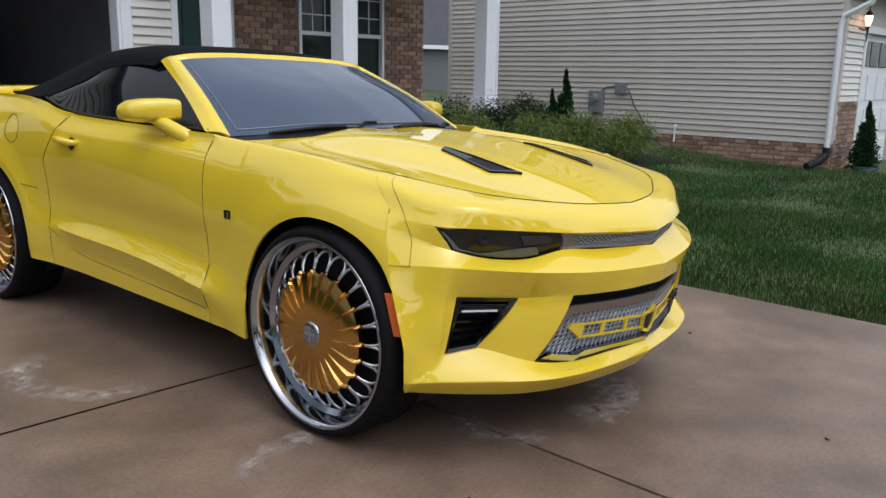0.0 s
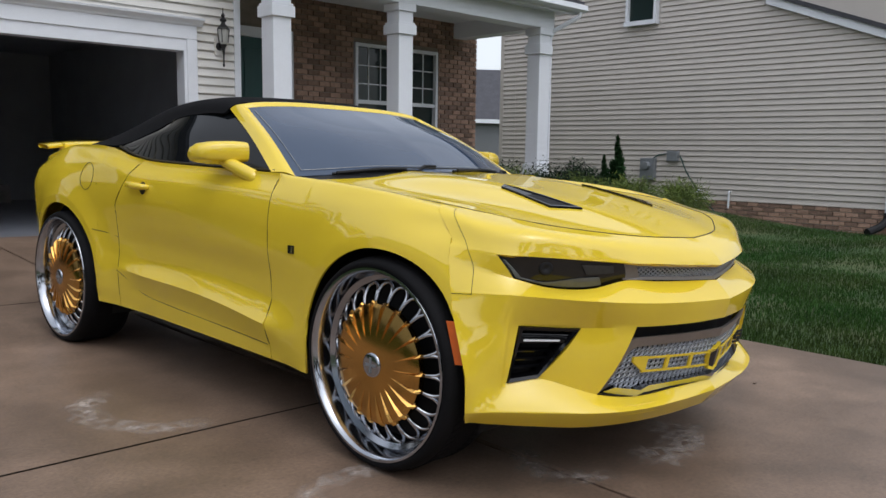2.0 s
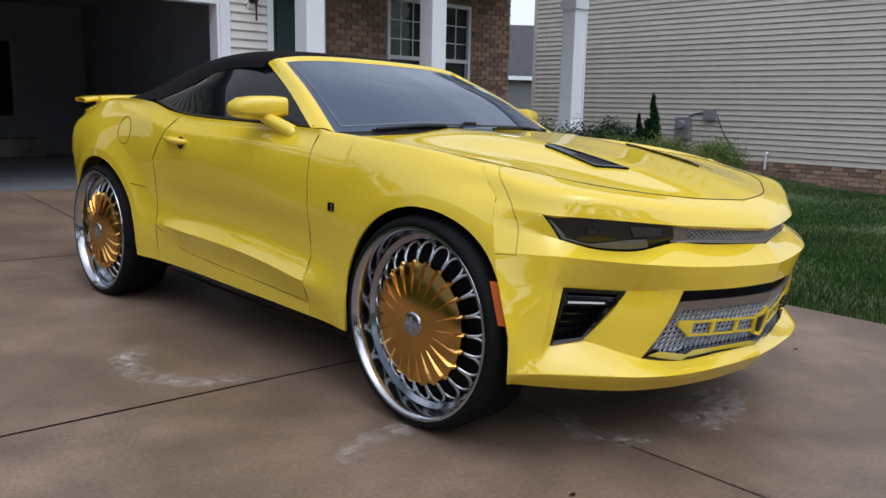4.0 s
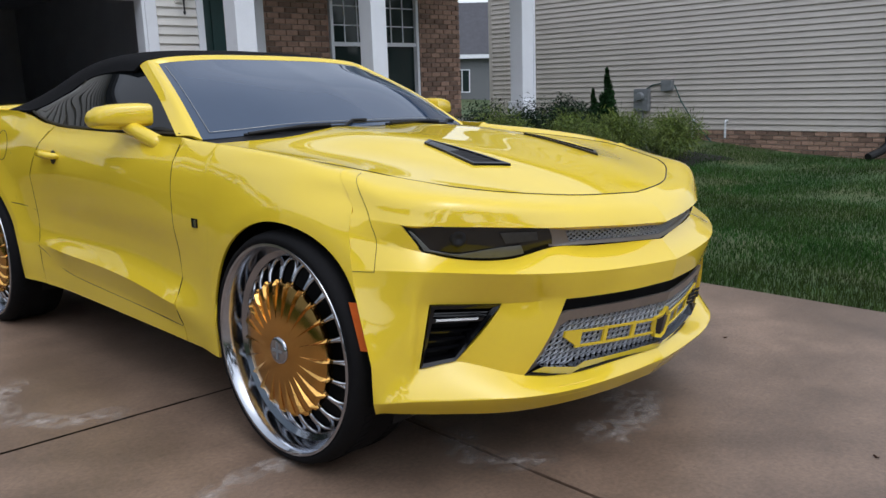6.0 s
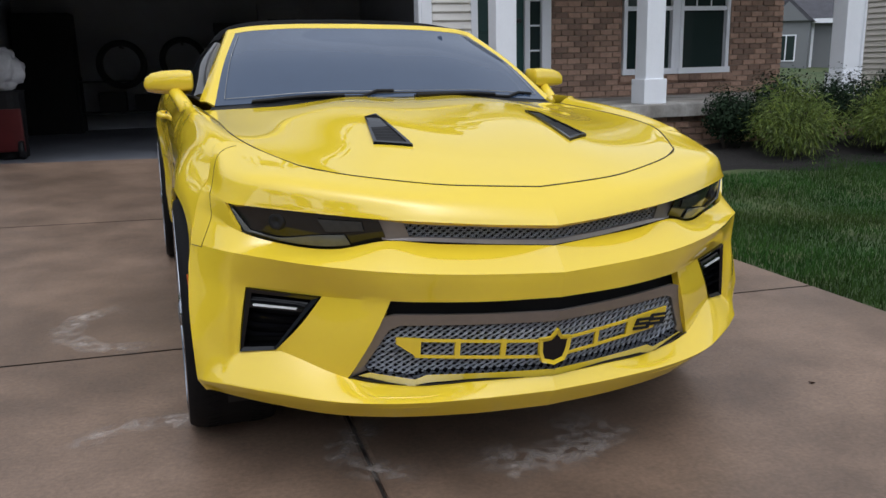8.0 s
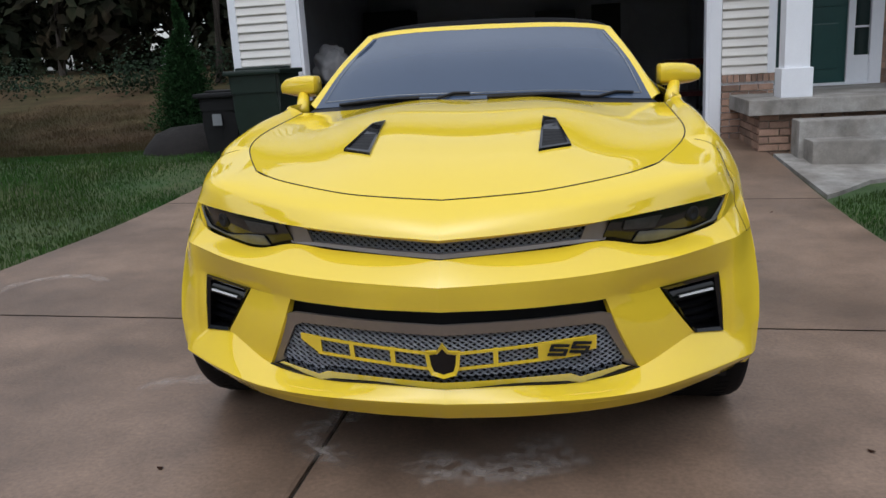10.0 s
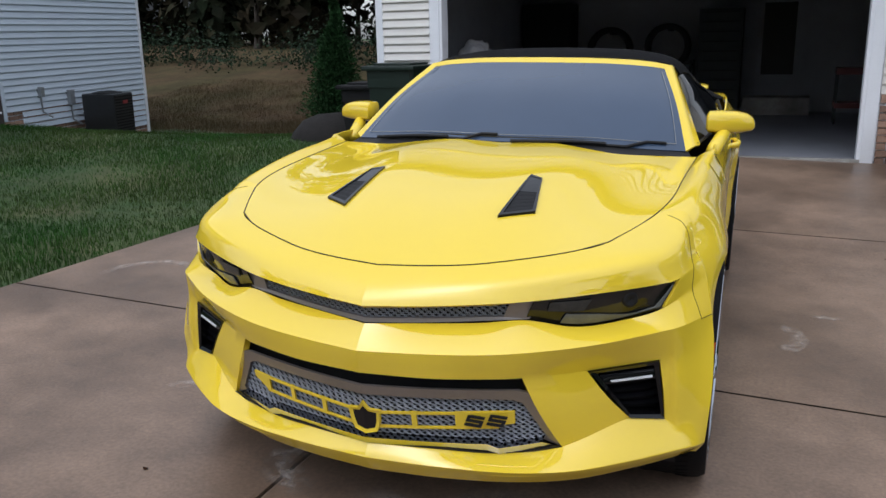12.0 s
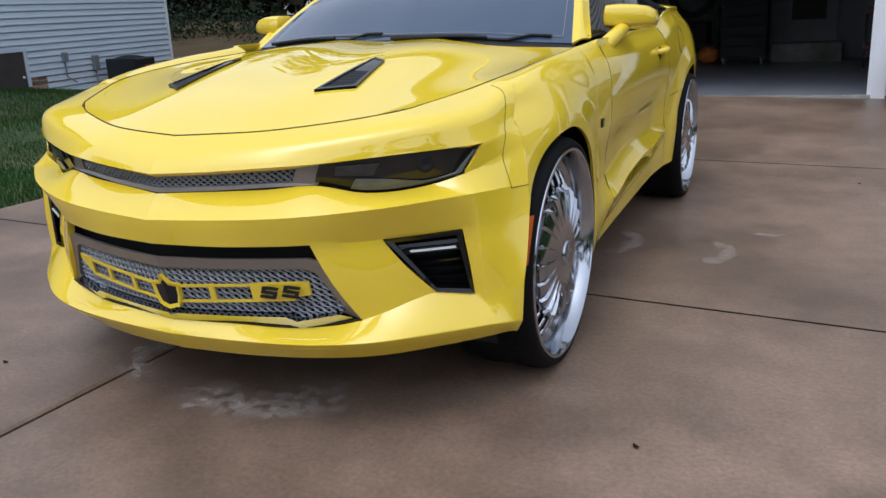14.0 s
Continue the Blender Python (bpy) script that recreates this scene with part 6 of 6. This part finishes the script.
vb = [[vent_pt(a, b, .055) for a in np.linspace(-.08, 1.08, 7)] for b in np.linspace(-.08, 1.08, 7)]
shell("vent_back", [np.array(vb)], RUBBERBLACK, VT, thick=0.004)
fr = []
for (a0, b0), (a1, b1) in (((0, 0), (1, 0)), ((1, 0), (1, 1)), ((1, 1), (0, 1)), ((0, 1), (0, 0))):
    g = []
    for t in np.linspace(0, 1, 8):
        a, b = a0 + (a1 - a0) * t, b0 + (b1 - b0) * t
        ia, ib = .5 + (a - .5) * .82, .5 + (b - .5) * .85
        g.append([vent_pt(a, b, .004), vent_pt(.5 + (a - .5) * .96, .5 + (b - .5) * .97, -.006), vent_pt(ia, ib, .0), vent_pt(ia, ib, .05)])
    fr.append(np.array(g).transpose(1, 0, 2))
shell("vent_frame", fr, GLOSSBLACK, VT, thick=0, label="gloss black frame")
for b in (.46, .61, .76):
    g = [[vent_pt(a, b + d + .02 * (1 - a), o + .012 * abs(2 * a - 1) ** 3) for a in np.linspace(.08, .95, 10)] for d, o in ((-.045, .034), (-.035, .020), (-.01, .013), (.02, .016), (.04, .034))]
    shell("slat", [np.array(g)], GLOSSBLACK, VT, thick=0.0)
g = [[vent_pt(a, b, o) for a in np.linspace(.10, .92, 8)] for b, o in ((.12, .02), (.14, .006), (.20, .001), (.30, .001), (.335, .02))]
shell("lamp_bar", [np.array(g)], GLOSSBLACK, VT, thick=0.0, label="dark lamp bar")
g = [[vent_pt(a, b, o) for a in np.linspace(.20, .86, 8)] for b, o in ((.232, .004), (.236, -.003), (.266, -.003), (.27, .004))]
shell("light_strip", [np.array(g)], LED, VT, thick=0.0, label="pale light strip")

# side markers
g = []
for k in range(8):
    t = k / 7
    y0, w = -.246 - .040 * t, .032 - .004 * t
    g.append([(.954 - .006 * t - .42 * (w * (1 - e)), y0 - w * (1 - e), .606 - .142 * t) for e in (0, .33, .67, 1)])
shell("side_marker", [np.array(g)], AMBER, car, thick=0.006, label="amber side marker lens")

# hood vents
for s in (1, -1):
    hv = empty("hood_vent", Matrix(), "black slatted hood vent")
    hv.parent = car

    def hood_z(x, y):
        d = np.linalg.norm(hood_grid[:, :, :2] - np.array((abs(x), y)), axis=2)
        i, j = np.unravel_index(np.argsort(d, axis=None)[:14], d.shape)
        P = hood_grid[i, j]
        A = np.c_[P[:, 0] - abs(x), P[:, 1] - y, np.ones(len(P))]
        return float(np.linalg.lstsq(A, P[:, 2], rcond=None)[0][2])
    C = [(.270, -.308), (.374, -.231), (.330, .045), (.284, .066)]

    def hv_pt(a, b):
        x = (C[0][0] * (1 - a) + C[1][0] * a) * (1 - b) + (C[3][0] * (1 - a) + C[2][0] * a) * b
        y = (C[0][1] * (1 - a) + C[1][1] * a) * (1 - b) + (C[3][1] * (1 - a) + C[2][1] * a) * b
        return (x, y)
    bm = bmesh.new()

    def hv3(a, b, dz):
        x, y = hv_pt(a, b)
        z = hood_z(x, y)
        return (s * x, y, z + dz)

    def quad(a0, a1, b0, b1, dz0, dz1):
        lo_ = [bm.verts.new(hv3(a, b, -.02)) for a, b in ((a0, b0), (a1, b0), (a1, b1), (a0, b1))]
        hi_ = [bm.verts.new(hv3(a, b, d)) for a, b, d in ((a0, b0, dz0), (a1, b0, dz0), (a1, b1, dz1), (a0, b1, dz1))]
        bm.faces.new(hi_)
        for i in range(4):
            bm.faces.new((lo_[i], lo_[(i + 1) % 4], hi_[(i + 1) % 4], hi_[i]))
    n_ = 8
    for k in range(n_):
        quad(0, .10, k / n_, (k + 1) / n_, .009, .009)
        quad(.90, 1, k / n_, (k + 1) / n_, .009, .009)
    quad(.10, .90, 0, .05, .009, .009)
    quad(.10, .90, .95, 1, .009, .009)
    part("frame", bm, GLOSSBLACK, hv, "gloss black frame")
    bm = bmesh.new()
    for k in range(n_):
        quad(.10, .5, k / n_, (k + 1) / n_, .0035, .0035)
        quad(.5, .90, k / n_, (k + 1) / n_, .0035, .0035)
    part("floor", bm, RUBBERBLACK, hv)
    bm = bmesh.new()
    for k in range(3):
        quad(.10, .90, .56 + .13 * k, .69 + .13 * k, .0045 + .001 * k, .0055 + .001 * k)
    part("cover_plate", bm, GLOSSBLACK, hv, "smooth gloss black rear plate")
    for k in range(5):
        bm = bmesh.new()
        b0 = .085 + k * .092
        quad(.12, .5, b0, b0 + .034, .0040, .0058)
        quad(.5, .88, b0, b0 + .034, .0040, .0058)
        part("slat", bm, RUBBERBLACK, hv)

# glass, pillars, soft top
WS = [[(0, .665, 1.076), (.35, .705, 1.074), (.61, .775, 1.056), (.762, .840, 1.046)],
      [(0, 1.02, 1.255), (.35, 1.04, 1.249), (.575, 1.085, 1.232), (.690, 1.13, 1.217)],
      [(0, 1.42, 1.391), (.31, 1.425, 1.388), (.51, 1.438, 1.376), (.598, 1.458, 1.364)]]
shell("windshield", [dense(WS, 8, 8)], TINT, car, thick=0.005, label="dark tinted windshield")
PA = [[(.762, .840, 1.046), (.79, .875, 1.054), (.815, .945, 1.062)], [(.690, 1.13, 1.217), (.714, 1.165, 1.222), (.728, 1.235, 1.218)], [(.598, 1.458, 1.364), (.628, 1.488, 1.372), (.642, 1.55, 1.360)]]
PA = [[a, (b[0], b[1], b[2] + .008), c] for a, b, c in PA]
shell("windshield_pillar", [dense(PA, 5, 8)], YELLOW, car, thick=0.01)
HD = [WS[2], [(0, 1.445, 1.412), (.31, 1.449, 1.408), (.52, 1.462, 1.396), (.628, 1.488, 1.380)], [(0, 1.485, 1.416), (.31, 1.49, 1.412), (.53, 1.51, 1.397), (.642, 1.55, 1.362)]]
shell("windshield_header", [dense(HD, 8, 5)], YELLOW, car, thick=0.008)
CW = [[(0, .58, 1.05), (.30, .55, 1.045), (.56, .60, 1.025), (.79, .80, 1.025)], [(0, .69, 1.08), (.35, .725, 1.078), (.60, .80, 1.06), (.76, .885, 1.052)]]
shell("cowl", [dense(CW, 6, 3)], RUBBERBLACK, car, thick=0.004, label="black plastic cowl under the wipers")
wsg = dense(WS, 8, 8)
border = [tuple(wsg[1, c] + np.array((0, -.003, .003))) for c in range(0, 23)] + [tuple(wsg[r, 22] + np.array((.001, -.003, .003))) for r in range(2, 16)]
for s in (1, -1):
    part("glass_border", tube(bmesh.new(), [(s * p[0], p[1], p[2]) for p in border], .0013, 5), LAMPGREY, car, "thin pale printed line on the glass")
gap([(p[0] * .96, p[1] + .03, p[2] + .015) for p in WS[0]], 0.004, 6, name="windshield_seal")
for x0, x1, y0, y1 in ((-.62, -.03, .80, .80), (.05, .68, .735, .93)):
    wp_ = empty("wiper", Matrix(), "black windshield wiper arm and blade")
    wp_.parent = car

    def wz(x, f):
        w = dense(WS, 8, 8)
        i = int(f * 16)
        r = w[i]
        k = np.argmin(abs(r[:, 0] - abs(x)))
        return (x, r[k, 1] - .010, r[k, 2] + .004)
    n = 9
    pts = [wz(x0 + (x1 - x0) * k / (n - 1), .0 + .075 * k / (n - 1)) for k in range(n)]
    part("blade", tube(bmesh.new(), pts, .007, 6), RUBBERBLACK, wp_)
    ap = [(x0 + (x1 - x0) * .0, pts[0][1] - .03, pts[0][2] + .005), (pts[3][0], pts[3][1] - .012, pts[3][2] + .008), (pts[5][0], pts[5][1] - .003, pts[5][2] + .007)]
    part("arm", tube(bmesh.new(), catmull(ap, 4), .008, 6), RUBBERBLACK, wp_)

SG = [[(.800, .935, 1.066), (.838, 1.25, 1.075), (.864, 1.6, 1.083), (.872, 1.9, 1.094), (.862, 2.12, 1.118), (.835, 2.34, 1.158)],
      [(.708, 1.23, 1.212), (.738, 1.45, 1.225), (.762, 1.68, 1.232), (.780, 1.92, 1.222), (.788, 2.1, 1.215), (.806, 2.28, 1.18)],
      [(.632, 1.54, 1.335), (.652, 1.66, 1.340), (.672, 1.80, 1.335), (.694, 1.95, 1.312), (.735, 2.08, 1.255), (.790, 2.22, 1.185)]]
shell("side_window", [dense(SG, 6, 6)], SIDETINT, car, thick=0.005, label="black tinted side window")
gap(SG[0], 0.007, 5, name="window_seal")
gap([(.865, 1.90, 1.10), (.78, 1.96, 1.21), (.69, 2.0, 1.31)], .006, 5, name="window_divider")
TOP = [[(0, 1.482, 1.418), (.33, 1.494, 1.414), (.52, 1.51, 1.401), (.625, 1.53, 1.380), (.668, 1.56, 1.335)],
       [(0, 1.68, 1.447), (.33, 1.68, 1.440), (.52, 1.70, 1.424), (.622, 1.71, 1.395), (.674, 1.72, 1.338)],
       [(0, 1.98, 1.458), (.33, 1.98, 1.450), (.53, 1.97, 1.425), (.636, 1.96, 1.382), (.692, 1.95, 1.318)],
       [(0, 2.35, 1.438), (.33, 2.33, 1.428), (.54, 2.28, 1.393), (.66, 2.22, 1.33), (.735, 2.10, 1.258)],
       [(0, 2.78, 1.355), (.33, 2.74, 1.345), (.57, 2.62, 1.300), (.71, 2.45, 1.250), (.80, 2.27, 1.190)],
       [(0, 3.10, 1.240), (.33, 3.05, 1.235), (.60, 2.88, 1.215), (.76, 2.65, 1.200), (.842, 2.36, 1.166)],
       [(0, 3.28, 1.160), (.33, 3.25, 1.165), (.62, 3.08, 1.168), (.79, 2.82, 1.168), (.862, 2.46, 1.166)]]
shell("soft_top", [dense(TOP, 6, 6)], FABRIC, car, thick=0.012, label="black canvas soft top, closed")
DECK = [[(0, 3.27, 1.156), (.33, 3.24, 1.161), (.62, 3.07, 1.164), (.79, 2.81, 1.164), (.868, 2.45, 1.162)],
        [(0, 3.42, 1.145), (.33, 3.40, 1.15), (.60, 3.28, 1.155), (.76, 3.06, 1.158), (.855, 2.84, 1.165)],
        [(0, 3.60, 1.13), (.35, 3.59, 1.135), (.58, 3.52, 1.135), (.72, 3.40, 1.13), (.815, 3.3, 1.11)],
        [(0, 3.76, 1.10), (.35, 3.755, 1.10), (.56, 3.74, 1.095), (.64, 3.72, 1.085), (.70, 3.70, 1.06)]]
shell("deck_lid", [dense(DECK, 6, 6)], YELLOW, car, thick=0.01)
TAIL = [[(0, 3.76, 1.10), (.4, 3.755, 1.10), (.70, 3.70, 1.06)], [(0, 3.82, .9), (.45, 3.80, .9), (.79, 3.70, .9)], [(0, 3.84, .65), (.45, 3.82, .65), (.78, 3.70, .7)], [(0, 3.79, .40), (.45, 3.77, .40), (.72, 3.70, .40)]]
shell("rear_bumper", [dense(TAIL, 6, 5)], YELLOW, car, thick=0.01)
sp = empty("spoiler", Matrix(), "yellow raised blade spoiler")
sp.parent = car
bld = [[(x, 3.60 + .05 * (x / .72) ** 2 + dy, 1.19 - .035 * (x / .72) ** 4 + dz) for x in np.linspace(0, .72, 10)] for dy, dz in ((0, -.02), (-.01, -.008), (.03, .006), (.15, .014), (.17, .004), (.15, -.012), (0, -.02))]
shell("blade", [np.array(bld)], YELLOW, sp, thick=0)
for x in (-.55, .55):
    part("pylon", boxbm(x - .08, x + .08, 3.60, 3.70, 1.09, 1.178, .012), YELLOW, sp)

# mirrors
for s in (1, -1):
    mr = empty("door_mirror", Matrix(), "yellow door mirror on an angled stalk")
    mr.parent = car
    prof = [(-.006, 1.144, .034, .8), (.002, 1.144, .046, 1.0), (.05, 1.144, .049, 1.02), (.12, 1.143, .046, 1.0), (.165, 1.140, .039, .94), (.190, 1.133, .028, .86), (.199, 1.129, .012, .7)]
    bm = bmesh.new()
    rings = []
    for dx, cz, hh, dp in prof:
        rg = []
        for k in range(20):
            a = 2 * math.pi * k / 20
            ca, sa = math.cos(a), math.sin(a)
            py = math.copysign(abs(ca) ** .55, ca) * (.080 if ca < 0 else .055) * dp
            pz = math.copysign(abs(sa) ** .42, sa) * hh * (1.0 if sa > 0 else 1 + .25 * (ca > 0))
            rg.append(bm.verts.new((s * (.832 + dx), 1.165 + py + .35 * dx, cz + pz)))
        rings.append(rg)
    for a, b in zip(rings, rings[1:]):
        for i in range(20):
            bm.faces.new((a[i], a[(i + 1) % 20], b[(i + 1) % 20], b[i]))
    bm.faces.new(rings[0])
    bm.faces.new(rings[-1])
    ob = part("cap", bm, YELLOW, mr, smooth=True)
    ob.data.set_sharp_from_angle(angle=radians(40))
    part("mirror_glass", boxbm(*(sorted((s * .85, s * .985))), 1.248, 1.253, 1.118, 1.172, .002), CHROME, mr, "mirror glass")
    bm = bmesh.new()
    tube(bm, [(s * .862, .985, 1.010), (s * .872, 1.01, 1.040), (s * .888, 1.075, 1.068), (s * .905, 1.14, 1.098), (s * .915, 1.17, 1.115)], [.030, .032, .031, .028, .022], 12)
    for v in bm.verts:
        v.co.y = 1.06 + (v.co.y - 1.06) * 1.15
    part("stalk", bm, YELLOW, mr, smooth=True)
    # handle, badge, fuel flap
    dh = empty("door_handle", Matrix(), "yellow pull door handle over a cup")
    dh.parent = car
    bx = side_x(1.93, .955)
    part("bar", tube(bmesh.new(), [(s * (bx - .01), 1.83, .955), (s * (bx + .026), 1.855, .958), (s * (bx + .03), 1.93, .962), (s * (bx + .024), 2.0, .965), (s * (bx - .01), 2.02, .966)], [.012, .016, .017, .016, .012], 10), YELLOW, dh, smooth=True)
    part("cup", lathe(bmesh.new(), [(.001, .004), (.03, .004), (.034, .0), (.035, -.01)], 16, "x", (0, 0, 0)), SEAM, dh, m=pose(s * (side_x(1.89, .94) - .002), 1.885, .948) @ Matrix.Diagonal((s, 1, 1, 1)))
    bd = empty("fender_badge", Matrix(), "small dark chrome fender badge")
    bd.parent = car
    bx = side_x(.615, .758)
    part("plate", boxbm(*(sorted((s * (bx - .002), s * (bx + .005)))), .60, .638, .742, .776, .003), GLOSSBLACK, bd)
    part("bar", boxbm(*(sorted((s * (bx + .004), s * (bx + .008)))), .606, .616, .746, .772, .002), CHROME, bd, "chrome bar")
gap([(side_x(2.52 + .075 * math.cos(a), .99 + .075 * math.sin(a)) + .0006, 2.52 + .075 * math.cos(a), .99 + .075 * math.sin(a)) for a in np.linspace(0, 2 * math.pi, 25)], .0016, 1, name="fuel_flap")

# belly, wheel wells
# Black boxes under and inside the shell, added to block light.
bm = bmesh.new()
box(bm, -.62, .62, -.28, 3.6, .27, .84)
box(bm, -.50, .50, -.50, -.28, .30, .72)
box(bm, -.88, .88, .56, 2.36, .30, .95)
box(bm, -.60, .60, 1.2, 3.3, .86, 1.12)
part("underbody", bm, RUBBERBLACK, car, "black underbody block that also keeps light out of the shell")
for s in (1, -1):
    for cy, cz, R in AX:
        bm = bmesh.new()
        prof = []
        for k in range(25):
            a = math.pi * (-0.12 + 1.24 * k / 24)
            prof.append((cy + (R + .012) * math.cos(a), cz + (R + .012) * math.sin(a)))
        va = [bm.verts.new((s * .62, y, z)) for y, z in prof]
        vb_ = [bm.verts.new((s * .865, y, z)) for y, z in prof]
        for i in range(24):
            bm.faces.new((va[i], va[i + 1], vb_[i + 1], vb_[i]))
        bm.faces.new(va)
        part("wheel_well", bm, RUBBERBLACK, car, "black wheel well liner")


# wheels: built looking along +x, face outwards
def wheel(face_mat, label):
    w = empty("wheel", Matrix(), label)
    w.parent = car
    tr = lathe(bmesh.new(), [(.345, -.005), (.352, .004), (.368, .002), (.380, -.018), (.3845, -.045), (.3845, -.23), (.378, -.26), (.350, -.275), (.33, -.27)], 72, "x")
    part("tyre", tr, TYRE, w, "thin low-profile black tyre", smooth=True)
    bm = bmesh.new()
    for k in range(72):
        a0 = 2 * math.pi * k / 72
        for x0, x1, sh in ((-.09, -.05, .5), (-.225, -.185, -.5)):
            a1 = a0 + sh * 2 * math.pi / 72
            q = []
            for r in (.3845, .3865):
                for x, a in ((x0, a1), (x0, a1 + .05), (x1, a0 + .05), (x1, a0)):
                    q.append(bm.verts.new((x, r * math.cos(a), r * math.sin(a))))
            bm.faces.new(q[4:])
            for i in range(4):
                bm.faces.new((q[i], q[(i + 1) % 4], q[4 + (i + 1) % 4], q[4 + i]))
    tagged(part("tread", bm, TYRE, w), kind="stuff")
    rim = part("rim", lathe(bmesh.new(), [(.346, -.02), (.350, -.002), (.347, .006), (.338, .006), (.333, .0), (.328, -.012), (.322, -.03), (.316, -.060), (.296, -.072), (.293, -.10), (.290, -.20), (.05, -.22)], 72, "x"), FACECHROME, w, "polished chrome stepped lip", smooth=True)
    rim.data.set_sharp_from_angle(angle=radians(28))
    # Black disc added behind the loops so that their openings look shaded.
    part("brake_drum", lathe(bmesh.new(), [(.289, -.16), (.288, -.135), (.1, -.13), (.0, -.13)], 40, "x"), RUBBERBLACK, w)
    n = 22
    # one chrome loop between face and rim
    bm = bmesh.new()
    da = math.pi / n
    loop = [(r, sg * w * da, x) for sg, seq in ((-1, ((.215, 1.0, -.045), (.242, .97, -.052), (.262, .88, -.060), (.279, .64, -.067), (.288, .3, -.071))), (1, ((.290, 0, -.072), (.288, .3, -.071), (.279, .64, -.067), (.262, .88, -.060), (.242, .97, -.052), (.215, 1.0, -.045)))) for r, w, x in seq]
    tube(bm, catmull([(x, r * math.cos(a), r * math.sin(a)) for r, a, x in loop], 2), .0075, 6)
    for v in bm.verts:
        v.co.x = -.062 + (v.co.x + .062) * 1.3
    bmesh.ops.recalc_face_normals(bm, faces=bm.faces)
    lm = bpy.data.meshes.new("spoke_loop")
    bm.to_mesh(lm)
    bm.free()
    lm.shade_smooth()
    lm.materials.append(CHROME)
    # one raised blade of the face
    bm = bmesh.new()
    prof = [(.100, .0, .0), (.143, .004, .006), (.181, .007, .010), (.210, .008, .009), (.226, .004, -.004)]
    for (r0, w0, h0), (r1, w1, h1) in zip(prof, prof[1:]):
        x0, x1 = -.001 - .013 * ((r0 - .1) / .11), -.001 - .013 * ((r1 - .1) / .11)
        A = [bm.verts.new((x0 - .012, r0, -w0 - .001)), bm.verts.new((x0 + h0, r0, 0)), bm.verts.new((x0 - .012, r0, w0 + .006))]
        B = [bm.verts.new((x1 - .012, r1, -w1 - .001)), bm.verts.new((x1 + h1, r1, 0)), bm.verts.new((x1 - .012, r1, w1 + .006))]
        for i in (0, 1):
            bm.faces.new((A[i], A[i + 1], B[i + 1], B[i]))
    bmesh.ops.remove_doubles(bm, verts=bm.verts, dist=1e-5)
    bmesh.ops.recalc_face_normals(bm, faces=bm.faces)
    fm = bpy.data.meshes.new("face_blade")
    bm.to_mesh(fm)
    bm.free()
    fm.materials.append(face_mat)
    face = part("face", lathe(bmesh.new(), [(.03, .003), (.06, .002), (.10, -.001), (.16, -.007), (.200, -.014), (.217, -.021), (.217, -.045), (.1, -.055)], 52, "x"), face_mat, w, "finned plated face", smooth=True)
    face.data.set_sharp_from_angle(angle=radians(35))
    for k in range(n):
        o = new("spoke_loop", lm)
        o.parent = rim
        o.rotation_euler = (2 * math.pi * (k + .5) / n, 0, 0)
        o = new("blade", fm)
        o.parent = face
        o.rotation_euler = (2 * math.pi * k / n, 0, 0)
    hub = part("hub_cap", lathe(bmesh.new(), [(0.0, .010), (.036, .010), (.042, .008), (.045, .003), (.046, -.006)], 32, "x"), FACECHROME, w, "brushed centre cap", smooth=True)
    part("cap_mark", boxbm(.0095, .0115, -.026, .026, -.005, .005), GREYMETAL, hub)
    part("cap_mark", boxbm(.0095, .0115, -.005, .005, -.028, .028), GREYMETAL, hub)
    return w


HUBX = .968
wg = wheel(GOLD, "oversized chrome wheel with gold finned face and thin tyre")
wc = wheel(FACECHROME, "oversized chrome wheel with silver finned face and thin tyre")
for w, s in ((wg, -1), (wc, 1)):
    turn = pose(0, 0, 0, 12) if s > 0 else pose(0, 0, 0, 0, 0, 180)
    w.matrix_basis = pose(.955 if s > 0 else -HUBX, AX[0][0] + .006, .3865 * 1.015, 0, 0, -.5) @ turn @ Matrix.Scale(1.015, 4)
    copy_thing(w, pose(s * (HUBX + .012), AX[1][0], .3865) @ turn)
